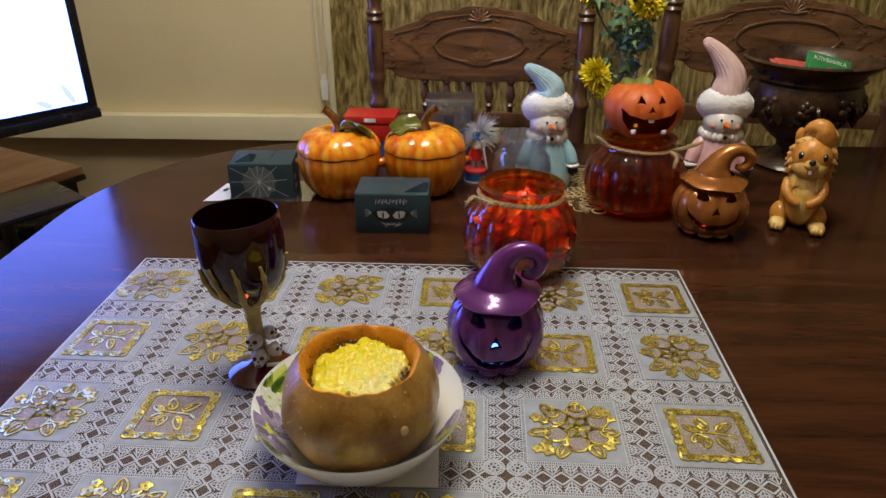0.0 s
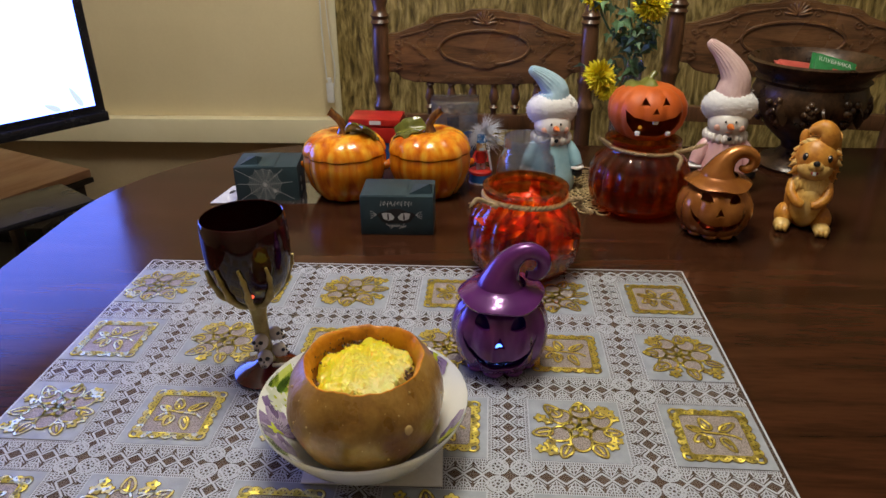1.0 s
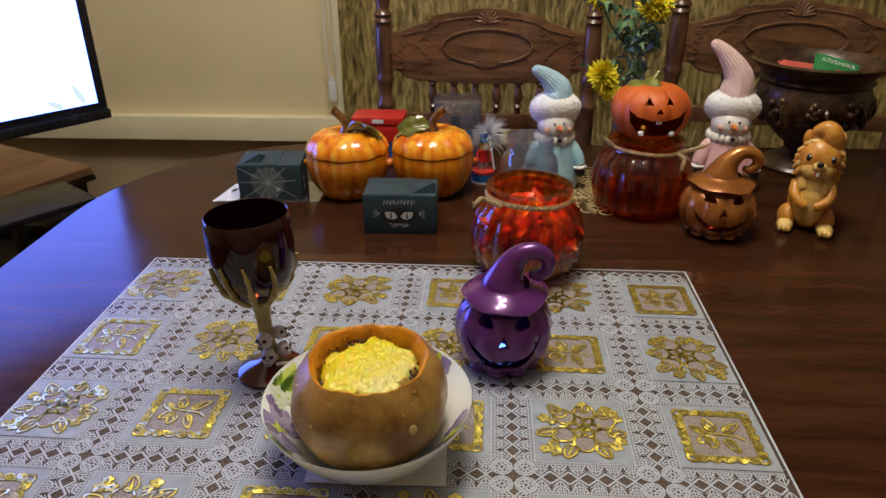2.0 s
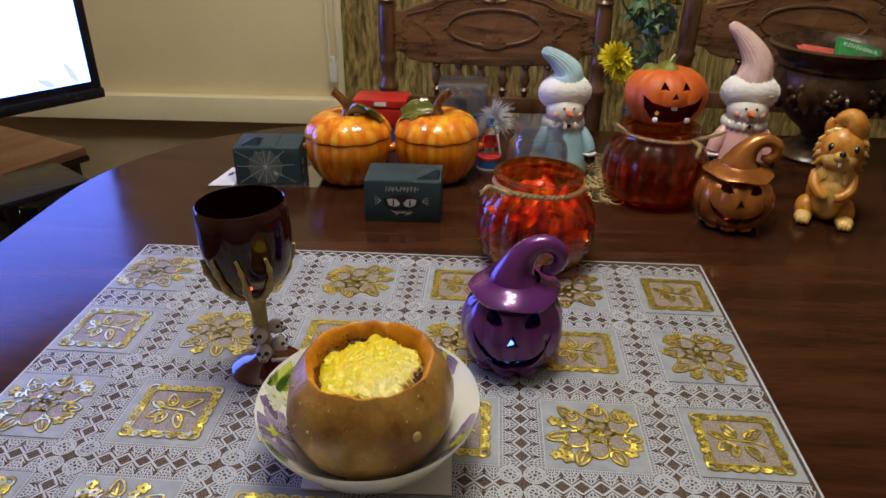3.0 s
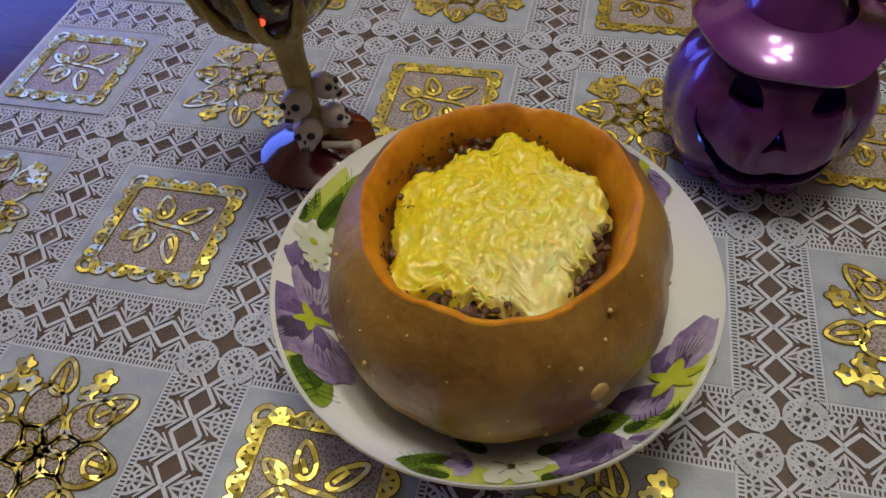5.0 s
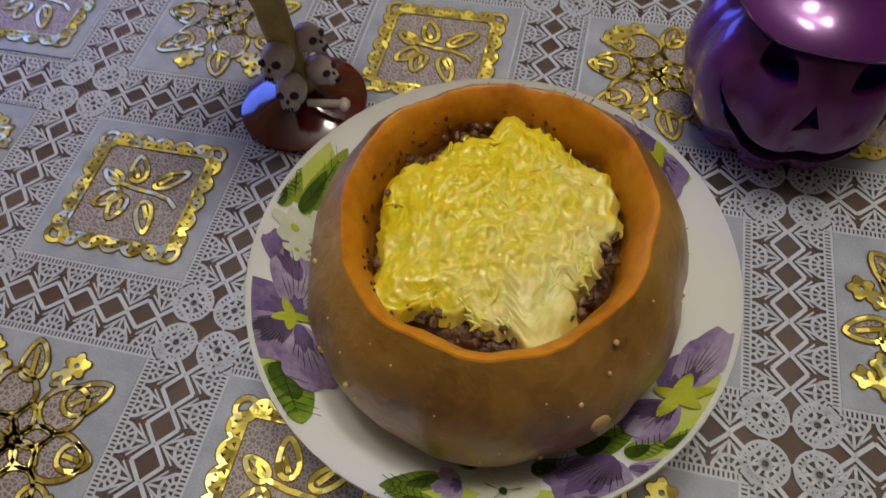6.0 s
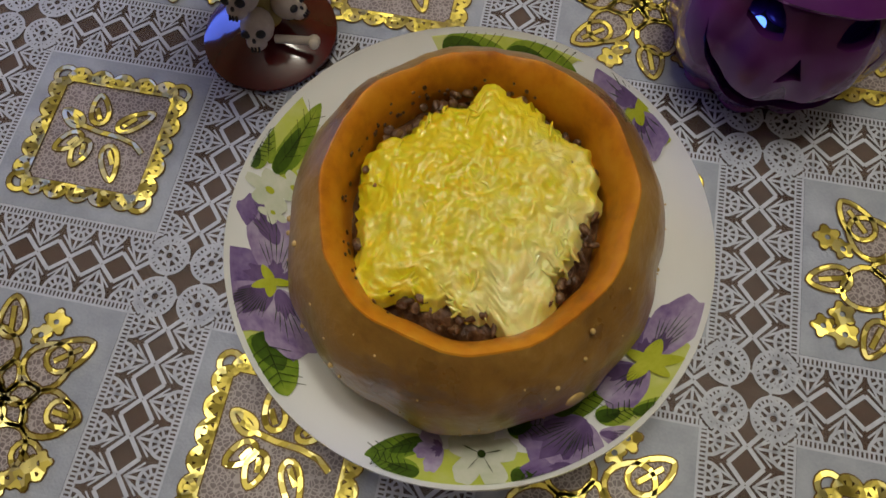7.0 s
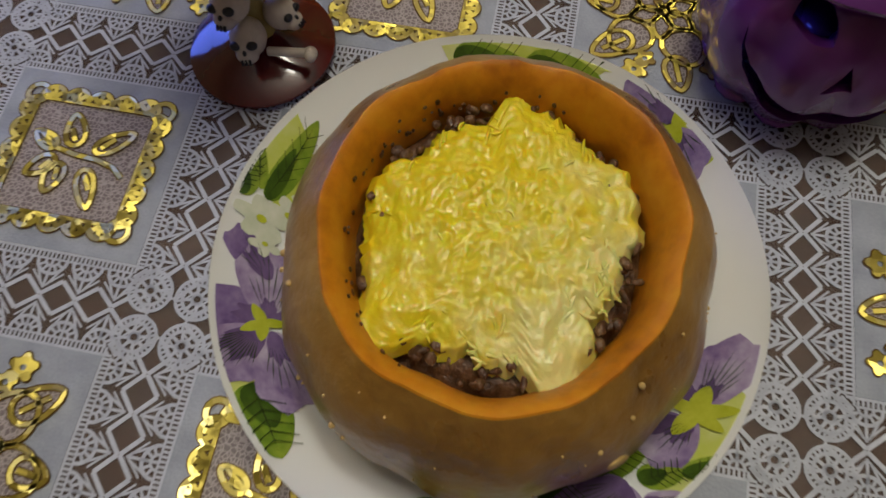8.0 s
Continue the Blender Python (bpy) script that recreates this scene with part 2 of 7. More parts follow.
M = {
    "film": hole_haze_sheet("hole_haze_film"),
    "table": wood("dark_polished_wood", (0.02, 0.0068, 0.0033), (0.056, 0.0195, 0.0085), 0.17, 6, 0.0, level=0.18),
    "chair": wood("walnut_stained_wood", (0.035, 0.014, 0.006), (0.135, 0.06, 0.024), 0.34, 9, 0.4, (1, 1, 0.15)),
    "carved": wood("carved_walnut", (0.045, 0.02, 0.008), (0.2, 0.095, 0.038), 0.32, 12, 0.4),
    "cloth": surface("embossed_vinyl", [(0.235, 0.26, 0.31), (0.36, 0.385, 0.445)], 60, 0.38, 0.5, bump=0.9, depth=0.0008, fine=12),
    "lace": surface("vinyl_lace", [(0.42, 0.445, 0.51), (0.54, 0.565, 0.64)], 200, 0.4, bump=0.3, depth=0.0004),
    "net": netting("mauve_net", (0.15, 0.12, 0.115), (0.38, 0.33, 0.31), 560),
    "gold": gold_foil("gold_foil"),
    "foil_edge": surface("dark_gold_edge", [(0.09, 0.05, 0.01), (0.2, 0.12, 0.02)], 200, 0.4, metal=0.6, bump=0),
    "china": surface("white_glazed_china", [(0.91, 0.94, 0.94), (0.93, 0.96, 0.96)], 12, 0.12, 0.2, bump=0.03, coat=0.5),
    "rind": surface("baked_pumpkin_rind", [(0.16, 0.072, 0.012), (0.28, 0.145, 0.028), (0.4, 0.24, 0.07)], 30, 0.24, 0.42, bump=0.8, depth=0.003, sub=0.06, coat=0.15, fine=6),
    "flesh": surface("baked_pumpkin_flesh", [(0.29, 0.085, 0.003), (0.54, 0.2, 0.006), (0.64, 0.29, 0.016)], 45, 0.34, 0.5, bump=0.45, depth=0.0014, sub=0.15),
    "cheese": melted_cheese("melted_cheese"),
    "filling": surface("minced_filling", [(0.03, 0.013, 0.006), (0.1, 0.045, 0.02), (0.22, 0.13, 0.06)], 180, 0.35, bump=0.8, depth=0.002),
    "scar": surface("pale_rind_scar", [(0.5, 0.34, 0.11), (0.6, 0.42, 0.18)], 120, 0.5, bump=0.2),
    "violet": surface("violet_glaze_print", [(0.2, 0.13, 0.31), (0.38, 0.3, 0.5), (0.58, 0.52, 0.67)], 60, 0.15, bump=0, coat=0.4, stretch=(1, 1, 1)),
    "violet_deep": surface("deep_violet_print", [(0.11, 0.065, 0.2), (0.22, 0.15, 0.34), (0.34, 0.27, 0.47)], 70, 0.15, bump=0, coat=0.4),
    "leaf_shade": surface("shaded_leaf_print", [(0.025, 0.06, 0.012), (0.09, 0.17, 0.02)], 70, 0.15, bump=0, coat=0.4),
    "violet_dark": surface("dark_violet_print", [(0.09, 0.05, 0.16), (0.22, 0.15, 0.32)], 60, 0.15, bump=0, coat=0.4),
    "lime": surface("lime_glaze_print", [(0.45, 0.56, 0.04), (0.6, 0.68, 0.12), (0.72, 0.76, 0.36)], 20, 0.15, bump=0, coat=0.4),
    "leafprint": surface("leaf_glaze_print", [(0.07, 0.14, 0.02), (0.2, 0.33, 0.03), (0.4, 0.5, 0.06)], 45, 0.15, bump=0, coat=0.4),
    "whiteprint": surface("white_petal_print", [(0.6, 0.68, 0.5), (0.8, 0.82, 0.72)], 80, 0.15, bump=0, coat=0.4),
    "darkline": surface("dark_green_outline", [(0.02, 0.04, 0.01), (0.05, 0.08, 0.02)], 90, 0.2, bump=0),
    "yellowprint": surface("yellow_print", [(0.4, 0.46, 0.02), (0.58, 0.62, 0.07)], 90, 0.2, bump=0),
    "purple": surface("purple_pearl_glaze", [(0.1, 0.014, 0.14), (0.16, 0.03, 0.2)], 14, 0.18, 0.28, metal=0.35, bump=0.06, coat=0.5),
    "copper": surface("copper_pearl_glaze", [(0.3, 0.09, 0.015), (0.5, 0.2, 0.04)], 16, 0.2, 0.3, metal=0.45, bump=0.06, coat=0.4),
    "terracotta": surface("matt_orange_paint", [(0.5, 0.085, 0.01), (0.64, 0.13, 0.018)], 25, 0.42, 0.55, bump=0.1),
    "inside": surface("dark_unglazed_inside", [(0.03, 0.015, 0.01), (0.07, 0.035, 0.02)], 30, 0.7),
    "orange_glaze": streaked("orange_streaked_glaze", [(0.6, 0.1, 0.004), (0.82, 0.25, 0.008), (0.88, 0.48, 0.04)], 0.12, 10, 0.6),
    "stem": streaked("brown_stem_glaze", [(0.06, 0.02, 0.006), (0.22, 0.09, 0.02)], 0.2, 20, 0.5),
    "olive_leaf": surface("olive_leaf_glaze", [(0.06, 0.07, 0.01), (0.2, 0.19, 0.03)], 40, 0.2, bump=0.2, coat=0.5),
    "leaf_light": surface("yellow_green_leaf", [(0.08, 0.09, 0.015), (0.22, 0.22, 0.04)], 40, 0.35, bump=0.3),
    "box": surface("dark_teal_card", [(0.012, 0.032, 0.045), (0.025, 0.055, 0.072)], 30, 0.5, 0.6, bump=0.1, depth=0.0004),
    "print_white": surface("silver_print", [(0.5, 0.52, 0.55), (0.65, 0.67, 0.7)], 120, 0.4, bump=0),
    "black": surface("black_print", [(0.006, 0.006, 0.008), (0.015, 0.015, 0.018)], 60, 0.45, bump=0),
    "ruby_solid": surface("dark_ruby_gloss", [(0.012, 0.001, 0.0015), (0.026, 0.002, 0.003)], 20, 0.05, 0.09, bump=0.02, coat=0.1),
    "ruby_foot": surface("ruby_foot_gloss", [(0.05, 0.003, 0.003), (0.1, 0.007, 0.006)], 20, 0.1, 0.16, bump=0.02, coat=0.5),
    "bone": surface("olive_bone_paint", [(0.2, 0.15, 0.025), (0.36, 0.28, 0.07), (0.45, 0.38, 0.13)], 60, 0.4, bump=0.3),
    "skull": surface("ivory_skull_paint", [(0.42, 0.36, 0.29), (0.62, 0.55, 0.46)], 80, 0.45, bump=0.25),
    "amber": thin_glass("amber_glass", (1.0, 0.56, 0.2), 0.03, 0.38, (1.0, 0.27, 0.02), 0.1, (3.2, 3.2, 0.15), 18, 0.42),
    "clear": thin_glass("clear_glass", (0.93, 0.95, 0.97), 0.05, 0.06, (0.75, 0.82, 0.95), 0.15, rim=0.95),
    "rope": surface("jute_twine", [(0.28, 0.19, 0.09), (0.5, 0.38, 0.22)], 300, 0.85, bump=0.8, depth=0.001),
    "wrapper_red": surface("red_foil_wrapper", [(0.7, 0.03, 0.01), (0.85, 0.1, 0.02)], 60, 0.22, 0.35, metal=0.2, bump=0.5, depth=0.002),
    "wrapper_orange": surface("orange_foil_wrapper", [(0.85, 0.2, 0.02), (0.95, 0.42, 0.06)], 60, 0.22, 0.35, metal=0.2, bump=0.5, depth=0.002),
    "wrapper_green": surface("green_foil_wrapper", [(0.02, 0.15, 0.04), (0.04, 0.26, 0.08)], 60, 0.3, bump=0.4, depth=0.001),
    "wrapper_pink": surface("pink_red_wrapper", [(0.5, 0.06, 0.05), (0.7, 0.16, 0.13)], 60, 0.3, bump=0.4, depth=0.001),
    "knit_blue": surface("pale_blue_knit", [(0.32, 0.5, 0.62), (0.46, 0.64, 0.74)], 90, 0.75, bump=0.6, depth=0.001),
    "knit_pink": surface("pale_pink_knit", [(0.66, 0.44, 0.42), (0.78, 0.58, 0.55)], 90, 0.75, bump=0.6, depth=0.001),
    "coat_blue": surface("sky_blue_glaze", [(0.3, 0.55, 0.66), (0.44, 0.68, 0.76)], 30, 0.25, bump=0.1, coat=0.3),
    "coat_pink": surface("pink_glaze", [(0.66, 0.36, 0.38), (0.76, 0.48, 0.49)], 30, 0.25, bump=0.1, coat=0.3),
    "fur": surface("white_plush_fur", [(0.86, 0.85, 0.84), (0.92, 0.92, 0.92)], 300, 0.95, bump=0.3, depth=0.001),
    "snow": surface("white_glaze_face", [(0.74, 0.68, 0.63), (0.8, 0.77, 0.74)], 30, 0.3, bump=0.05, coat=0.3),
    "carrot": surface("carrot_orange", [(0.6, 0.13, 0.02), (0.7, 0.2, 0.03)], 60, 0.35, bump=0),
    "blush": surface("rosy_blush", [(0.7, 0.34, 0.24), (0.76, 0.46, 0.36)], 60, 0.4, bump=0),
    "squirrel": surface("ginger_resin", [(0.34, 0.11, 0.012), (0.58, 0.24, 0.03), (0.7, 0.36, 0.06)], 40, 0.42, bump=0.5, depth=0.002, coat=0.15),
    "squirrel_light": surface("cream_resin", [(0.54, 0.27, 0.05), (0.72, 0.46, 0.13), (0.78, 0.56, 0.24)], 45, 0.42, bump=0.5, depth=0.0015, coat=0.15),
    "wall_gold": None,
    "blind": surface("beige_blind_fabric", [(0.7, 0.6, 0.38), (0.78, 0.68, 0.45)], 3, 0.85, bump=0.15, depth=0.0008, fine=60),
    "trim": surface("cream_painted_trim", [(0.74, 0.68, 0.47), (0.8, 0.74, 0.54)], 6, 0.4, bump=0.08),
    "plaster": surface("tan_wall_paint", [(0.4, 0.31, 0.19), (0.48, 0.39, 0.25)], 4, 0.8, bump=0.2, depth=0.002, fine=30),
    "ceiling": surface("white_ceiling_paint", [(0.7, 0.68, 0.62), (0.78, 0.76, 0.7)], 4, 0.9, bump=0.1, fine=30),
    "floor": wood("brown_laminate", (0.06, 0.03, 0.016), (0.17, 0.09, 0.045), 0.35, 5, 0.1),
    "tv_black": surface("black_gloss_plastic", [(0.008, 0.008, 0.01), (0.016, 0.016, 0.02)], 20, 0.16, 0.3, bump=0.02),
    "stand_wood": wood("pinkish_wood_laminate", (0.34, 0.17, 0.1), (0.52, 0.31, 0.21), 0.4, 5, 0.1),
    "stand_dark": surface("dark_stand_frame", [(0.012, 0.01, 0.01), (0.03, 0.025, 0.025)], 20, 0.45),
    "plastic_white": surface("white_plastic", [(0.62, 0.62, 0.6), (0.74, 0.74, 0.72)], 40, 0.4, bump=0.05),
    "red_plastic": surface("red_gloss_card", [(0.4, 0.012, 0.012), (0.55, 0.03, 0.02)], 40, 0.3, bump=0.05),
    "blue_plastic": surface("blue_gloss_card", [(0.01, 0.06, 0.2), (0.02, 0.12, 0.36)], 40, 0.3, bump=0.05),
    "urn": surface("dark_bronze_resin", [(0.016, 0.008, 0.004), (0.05, 0.025, 0.012), (0.12, 0.064, 0.03)], 40, 0.24, 0.4, metal=0.15, bump=0.5, depth=0.002, coat=0.15),
    "petal": surface("yellow_petal", [(0.76, 0.62, 0.015), (0.86, 0.76, 0.05)], 40, 0.5, bump=0.2, sub=0.1),
    "foliage": surface("dusty_green_leaf", [(0.04, 0.09, 0.04), (0.1, 0.2, 0.09), (0.18, 0.29, 0.17)], 50, 0.5, bump=0.2),
    "hair": surface("white_blue_fluff", [(0.55, 0.57, 0.66), (0.78, 0.8, 0.86)], 100, 0.9, bump=0.3),
    "doily": surface("beige_crochet", [(0.26, 0.19, 0.08), (0.44, 0.34, 0.17)], 300, 0.85, bump=0.6),
    "napkin": surface("white_paper_napkin", [(0.68, 0.67, 0.66), (0.8, 0.79, 0.78)], 40, 0.9, bump=0.3, depth=0.001),
    "screen": glow("television_picture", (0.125, 0.21, 1.0), 8.5),
    "screen_leaf": glow("television_leaf", (0.72, 0.85, 1.0), 0.93),
    "led_blue": glow("blue_led", (0.1, 0.25, 1.0), 4),
    "led_amber": glow("amber_led", (1.0, 0.45, 0.05), 0.35),
    "led_red": glow("red_led", (1.0, 0.12, 0.05), 1.5),
    "led_green": glow("green_led", (0.1, 1.0, 0.3), 3),
}


def wallpaper():
    """Relief wallpaper with slanting tufts, gilded on an olive ground."""
    k = Nodes("gilded_relief_wallpaper")
    co = k.coords((52, 52, 10), (0, radians(-32), 0))
    warp = k.n("TexNoise", Vector=k.coords(), Scale=6.0, Detail=2.0)
    shift = k.n("VectorMath", operation="MULTIPLY_ADD", i0=warp.outputs["Color"], i1=(2.2, 2.2, 1.5), i2=co).outputs[0]
    tuft = k.n("TexNoise", Vector=shift, Scale=1.6, Detail=4.0, Roughness=0.6).outputs[0]
    patch = k.n("TexNoise", Vector=k.coords(), Scale=4.0, Detail=4.0).outputs[0]
    mix = k.n("Math", operation="MULTIPLY_ADD", i0=patch, i1=0.35, i2=tuft).outputs[0]
    k.link(k.ramp(mix, [(0.5, (0.08, 0.055, 0.013)), (0.66, (0.26, 0.19, 0.055)), (0.84, (0.52, 0.4, 0.15))]), k.b.inputs["Base Color"])
    k.b.inputs["Roughness"].default_value = 0.45
    k.b.inputs["Metallic"].default_value = 0.15
    k.bump(tuft, 0.9, 0.012)
    return k.m


M["wall_gold"] = wallpaper()

# ---- shape helpers ----


def join(*geos):
    """Geometries (verts, faces, slots) as one; slot numbers are kept."""
    V, F, S = [], [], []
    for g in geos:
        o = len(V)
        V += g[0]
        F += [tuple(i + o for i in f) for f in g[1]]
        S += g[2] if len(g) > 2 else [0] * len(g[1])
    return V, F, S


def slot(g, s):
    return g[0], g[1], [s] * len(g[1])


def moved(g, m):
    return [tuple(m @ Vector(v)) for v in g[0]], g[1], (g[2] if len(g) > 2 else [0] * len(g[1]))


def lathe(profile, seg=48, mod=None, closed=False):
    """Turns (radius, height) pairs round z; mod(angle, height) scales the radius."""
    V, F = [], []
    n = len(profile)
    for r, z in profile:
        for i in range(seg):
            a = 2 * math.pi * i / seg
            q = r * (mod(a, z) if mod else 1)
            V.append((q * math.cos(a), q * math.sin(a), z))
    for j in range(n - 1 + (1 if closed else 0)):
        for i in range(seg):
            a, b = j * seg + i, j * seg + (i + 1) % seg
            c, d = ((j + 1) % n) * seg + (i + 1) % seg, ((j + 1) % n) * seg + i
            F.append((a, b, c, d))
    return V, F


def curve_points(pts, n):
    """A smooth line of n points through pts (Catmull-Rom)."""
    pts = [Vector(p) for p in pts]
    ext = [2 * pts[0] - pts[1], *pts, 2 * pts[-1] - pts[-2]]
    out = []
    for i in range(n):
        u = i / (n - 1) * (len(pts) - 1)
        k = min(int(u), len(pts) - 2)
        t = u - k
        a, b, c, d = ext[k:k + 4]
        out.append(0.5 * ((2 * b) + (c - a) * t + (2 * a - 5 * b + 4 * c - d) * t * t + (3 * b - a - 3 * c + d) * t ** 3))
    return out


def tube(pts, radii, seg=10, closed=False, flat=1.0):
    """A round rod along pts."""
    pts = [Vector(p) for p in pts]
    n = len(pts)
    if not hasattr(radii, "__len__"):
        radii = [radii] * n
    V, F = [], []
    side = None
    for i, p in enumerate(pts):
        d = (pts[(i + 1) % n] - pts[i - 1]) if closed else (pts[min(i + 1, n - 1)] - pts[max(i - 1, 0)])
        d.normalize()
        if side is None or closed:
            side = d.cross(Vector((0, 0, 1)))
            if side.length < 0.2:
                side = d.cross(Vector((0, 1, 0)))
        side = (side - d * side.dot(d)).normalized()
        top = side.cross(d).normalized()
        for k in range(seg):
            a = 2 * math.pi * k / seg
            V.append(tuple(p + side * (math.cos(a) * radii[i]) + top * (math.sin(a) * radii[i] * flat)))
    for i in range(n if closed else n - 1):
        for k in range(seg):
            a, b = i * seg + k, i * seg + (k + 1) % seg
            c, e = ((i + 1) % n) * seg + (k + 1) % seg, ((i + 1) % n) * seg + k
            F.append((a, b, c, e))
    if not closed:
        F.append(tuple(range(seg)))
        F.append(tuple((n - 1) * seg + k for k in reversed(range(seg))))
    return V, F


def ball(c, r, seg=20, rings=12, lump=0.0, freq=40.0):
    """A ball or egg with radii r, lumpy if wanted."""
    r = r if hasattr(r, "__len__") else (r, r, r)
    V, F = [], []
    for j in range(rings + 1):
        t = math.pi * j / rings
        for i in range(seg):
            a = 2 * math.pi * i / seg
            d = Vector((math.sin(t) * math.cos(a), math.sin(t) * math.sin(a), math.cos(t)))
            k = 1 + (lump * noise.noise(Vector((d.x * r[0], d.y * r[1], d.z * r[2])) * freq + Vector(c) * 31) if lump else 0)
            V.append((c[0] + d.x * r[0] * k, c[1] + d.y * r[1] * k, c[2] + d.z * r[2] * k))
    for j in range(rings):
        for i in range(seg):
            F.append((j * seg + i, (j + 1) * seg + i, (j + 1) * seg + (i + 1) % seg, j * seg + (i + 1) % seg))
    return V, F


def block(sx, sy, sz, bevel=0.002, base=True, segments=2):
    """A box with rounded edges, centred in x and y, on z = 0."""
    bm = bmesh.new()
    bmesh.ops.create_cube(bm, size=1)
    for v in bm.verts:
        v.co = Vector((v.co.x * sx, v.co.y * sy, (v.co.z + (0.5 if base else 0)) * sz))
    if bevel:
        bmesh.ops.bevel(bm, geom=list(bm.edges), offset=bevel, segments=segments, affect="EDGES", profile=0.6)
    bm.verts.index_update()
    g = ([tuple(v.co) for v in bm.verts], [tuple(v.index for v in f.verts) for f in bm.faces])
    bm.free()
    return g


def slab(outline, h, z=0.0, bevel=0.0):
    """A flat outline (x, y) raised by h."""
    bm = bmesh.new()
    f = bm.faces.new([bm.verts.new((x, y, z)) for x, y in outline])
    f.normal_update()
    if f.normal.z < 0:
        f.normal_flip()
    r = bmesh.ops.extrude_face_region(bm, geom=[f])
    for e in r["geom"]:
        if isinstance(e, bmesh.types.BMVert):
            e.co.z += h
    f.normal_flip() if f.is_valid else None
    bmesh.ops.recalc_face_normals(bm, faces=list(bm.faces))
    if bevel:
        top = [e for e in bm.edges if all(v.co.z > z + h * 0.5 for v in e.verts)]
        bmesh.ops.bevel(bm, geom=top, offset=bevel, segments=2, affect="EDGES")
    bm.verts.index_update()
    g = ([tuple(v.co) for v in bm.verts], [tuple(v.index for v in q.verts) for q in bm.faces])
    bm.free()
    return g


def strip(pts, w, z=0.0, ridge=0.0, closed=False):
    """A flat ribbon along (x, y) points, with a raised ridge down its middle."""
    n = len(pts)
    V, F = [], []
    for i in range(n):
        a = pts[(i + 1) % n] if closed else pts[min(i + 1, n - 1)]
        b = pts[i - 1] if closed else pts[max(i - 1, 0)]
        dx, dy = a[0] - b[0], a[1] - b[1]
        q = math.hypot(dx, dy) or 1
        nx, ny = -dy / q * w / 2, dx / q * w / 2
        x, y = pts[i][0], pts[i][1]
        if ridge:
            V += [(x - nx, y - ny, z), (x - nx * 0.5, y - ny * 0.5, z + ridge), (x + nx * 0.5, y + ny * 0.5, z + ridge), (x + nx, y + ny, z)]
        else:
            V += [(x - nx, y - ny, z), (x + nx, y + ny, z)]
    m = 4 if ridge else 2
    for i in range(n if closed else n - 1):
        k = (i + 1) % n
        for s in range(m - 1):
            F.append((i * m + s, k * m + s, k * m + s + 1, i * m + s + 1))
    return V, F


def mesh_of(name, g, mats, smooth=True):
    me = bpy.data.meshes.new(name)
    me.from_pydata([tuple(v) for v in g[0]], [], g[1])
    for m in mats if isinstance(mats, (list, tuple)) else [mats]:
        me.materials.append(M[m])
    if len(g) > 2 and len(me.materials) > 1:
        me.polygons.foreach_set("material_index", g[2])
    me.polygons.foreach_set("use_smooth", [smooth] * len(me.polygons))
    me.update()
    if smooth:
        me.set_sharp_from_angle(angle=radians(50))
    return me


def part(name, g, mat, parent=None, label="", smooth=True):
    me = g if isinstance(g, bpy.types.Mesh) else mesh_of(name, g, mat, smooth)
    ob = new(name, me)
    if parent:
        ob.parent = parent
    if label:
        tagged(ob, label)
    return ob


def thing(name, x, y, z, turn, label, category, group=""):
    ob = new(name)
    ob.matrix_basis = pose(x, y, z, 0, 0, turn)
    return tagged(ob, label, category, group)


def solid(name, g, mats, x, y, z, turn, label, category, group="", kind="", smooth=True):
    ob = new(name, mesh_of(name, g, mats, smooth))
    ob.matrix_basis = pose(x, y, z, 0, 0, turn)
    return tagged(ob, label, category, group, kind)


def carve(g, cutters):
    """The closed geometry g with the closed cutters taken out of it."""
    def temp(q):
        me = bpy.data.meshes.new("temp")
        me.from_pydata([tuple(v) for v in q[0]], [], q[1])
        bm = bmesh.new()
        bm.from_mesh(me)
        bmesh.ops.recalc_face_normals(bm, faces=list(bm.faces))
        bm.to_mesh(me)
        bm.free()
        return new("temp", me)
    body, cut = temp(g), temp(join(*cutters))
    mod = body.modifiers.new("cut", "BOOLEAN")
    mod.object, mod.operation, mod.solver = cut, "DIFFERENCE", "EXACT"
    res = bpy.data.meshes.new_from_object(body.evaluated_get(bpy.context.evaluated_depsgraph_get()))
    out = ([tuple(v.co) for v in res.vertices], [tuple(p.vertices) for p in res.polygons])
    bpy.data.objects.remove(body)
    bpy.data.objects.remove(cut)
    return out


def prism(outline, y0, y1):
    """A closed prism: outline in x and z, along y."""
    n = len(outline)
    V = [(x, y0, z) for x, z in outline] + [(x, y1, z) for x, z in outline]
    F = [tuple(range(n)), tuple(range(2 * n - 1, n - 1, -1))]
    F += [(i, n + i, n + (i + 1) % n, (i + 1) % n) for i in range(n)]
    return V, F

# ---- the room ----
def wall(name, x0, x1, y0, y1, z0, z1, mat, label=""):
    g = block(x1 - x0, y1 - y0, z1 - z0, 0)
    return solid(name, g, mat, (x0 + x1) / 2, (y0 + y1) / 2, z0, 0, label, "", "", "structure", False)


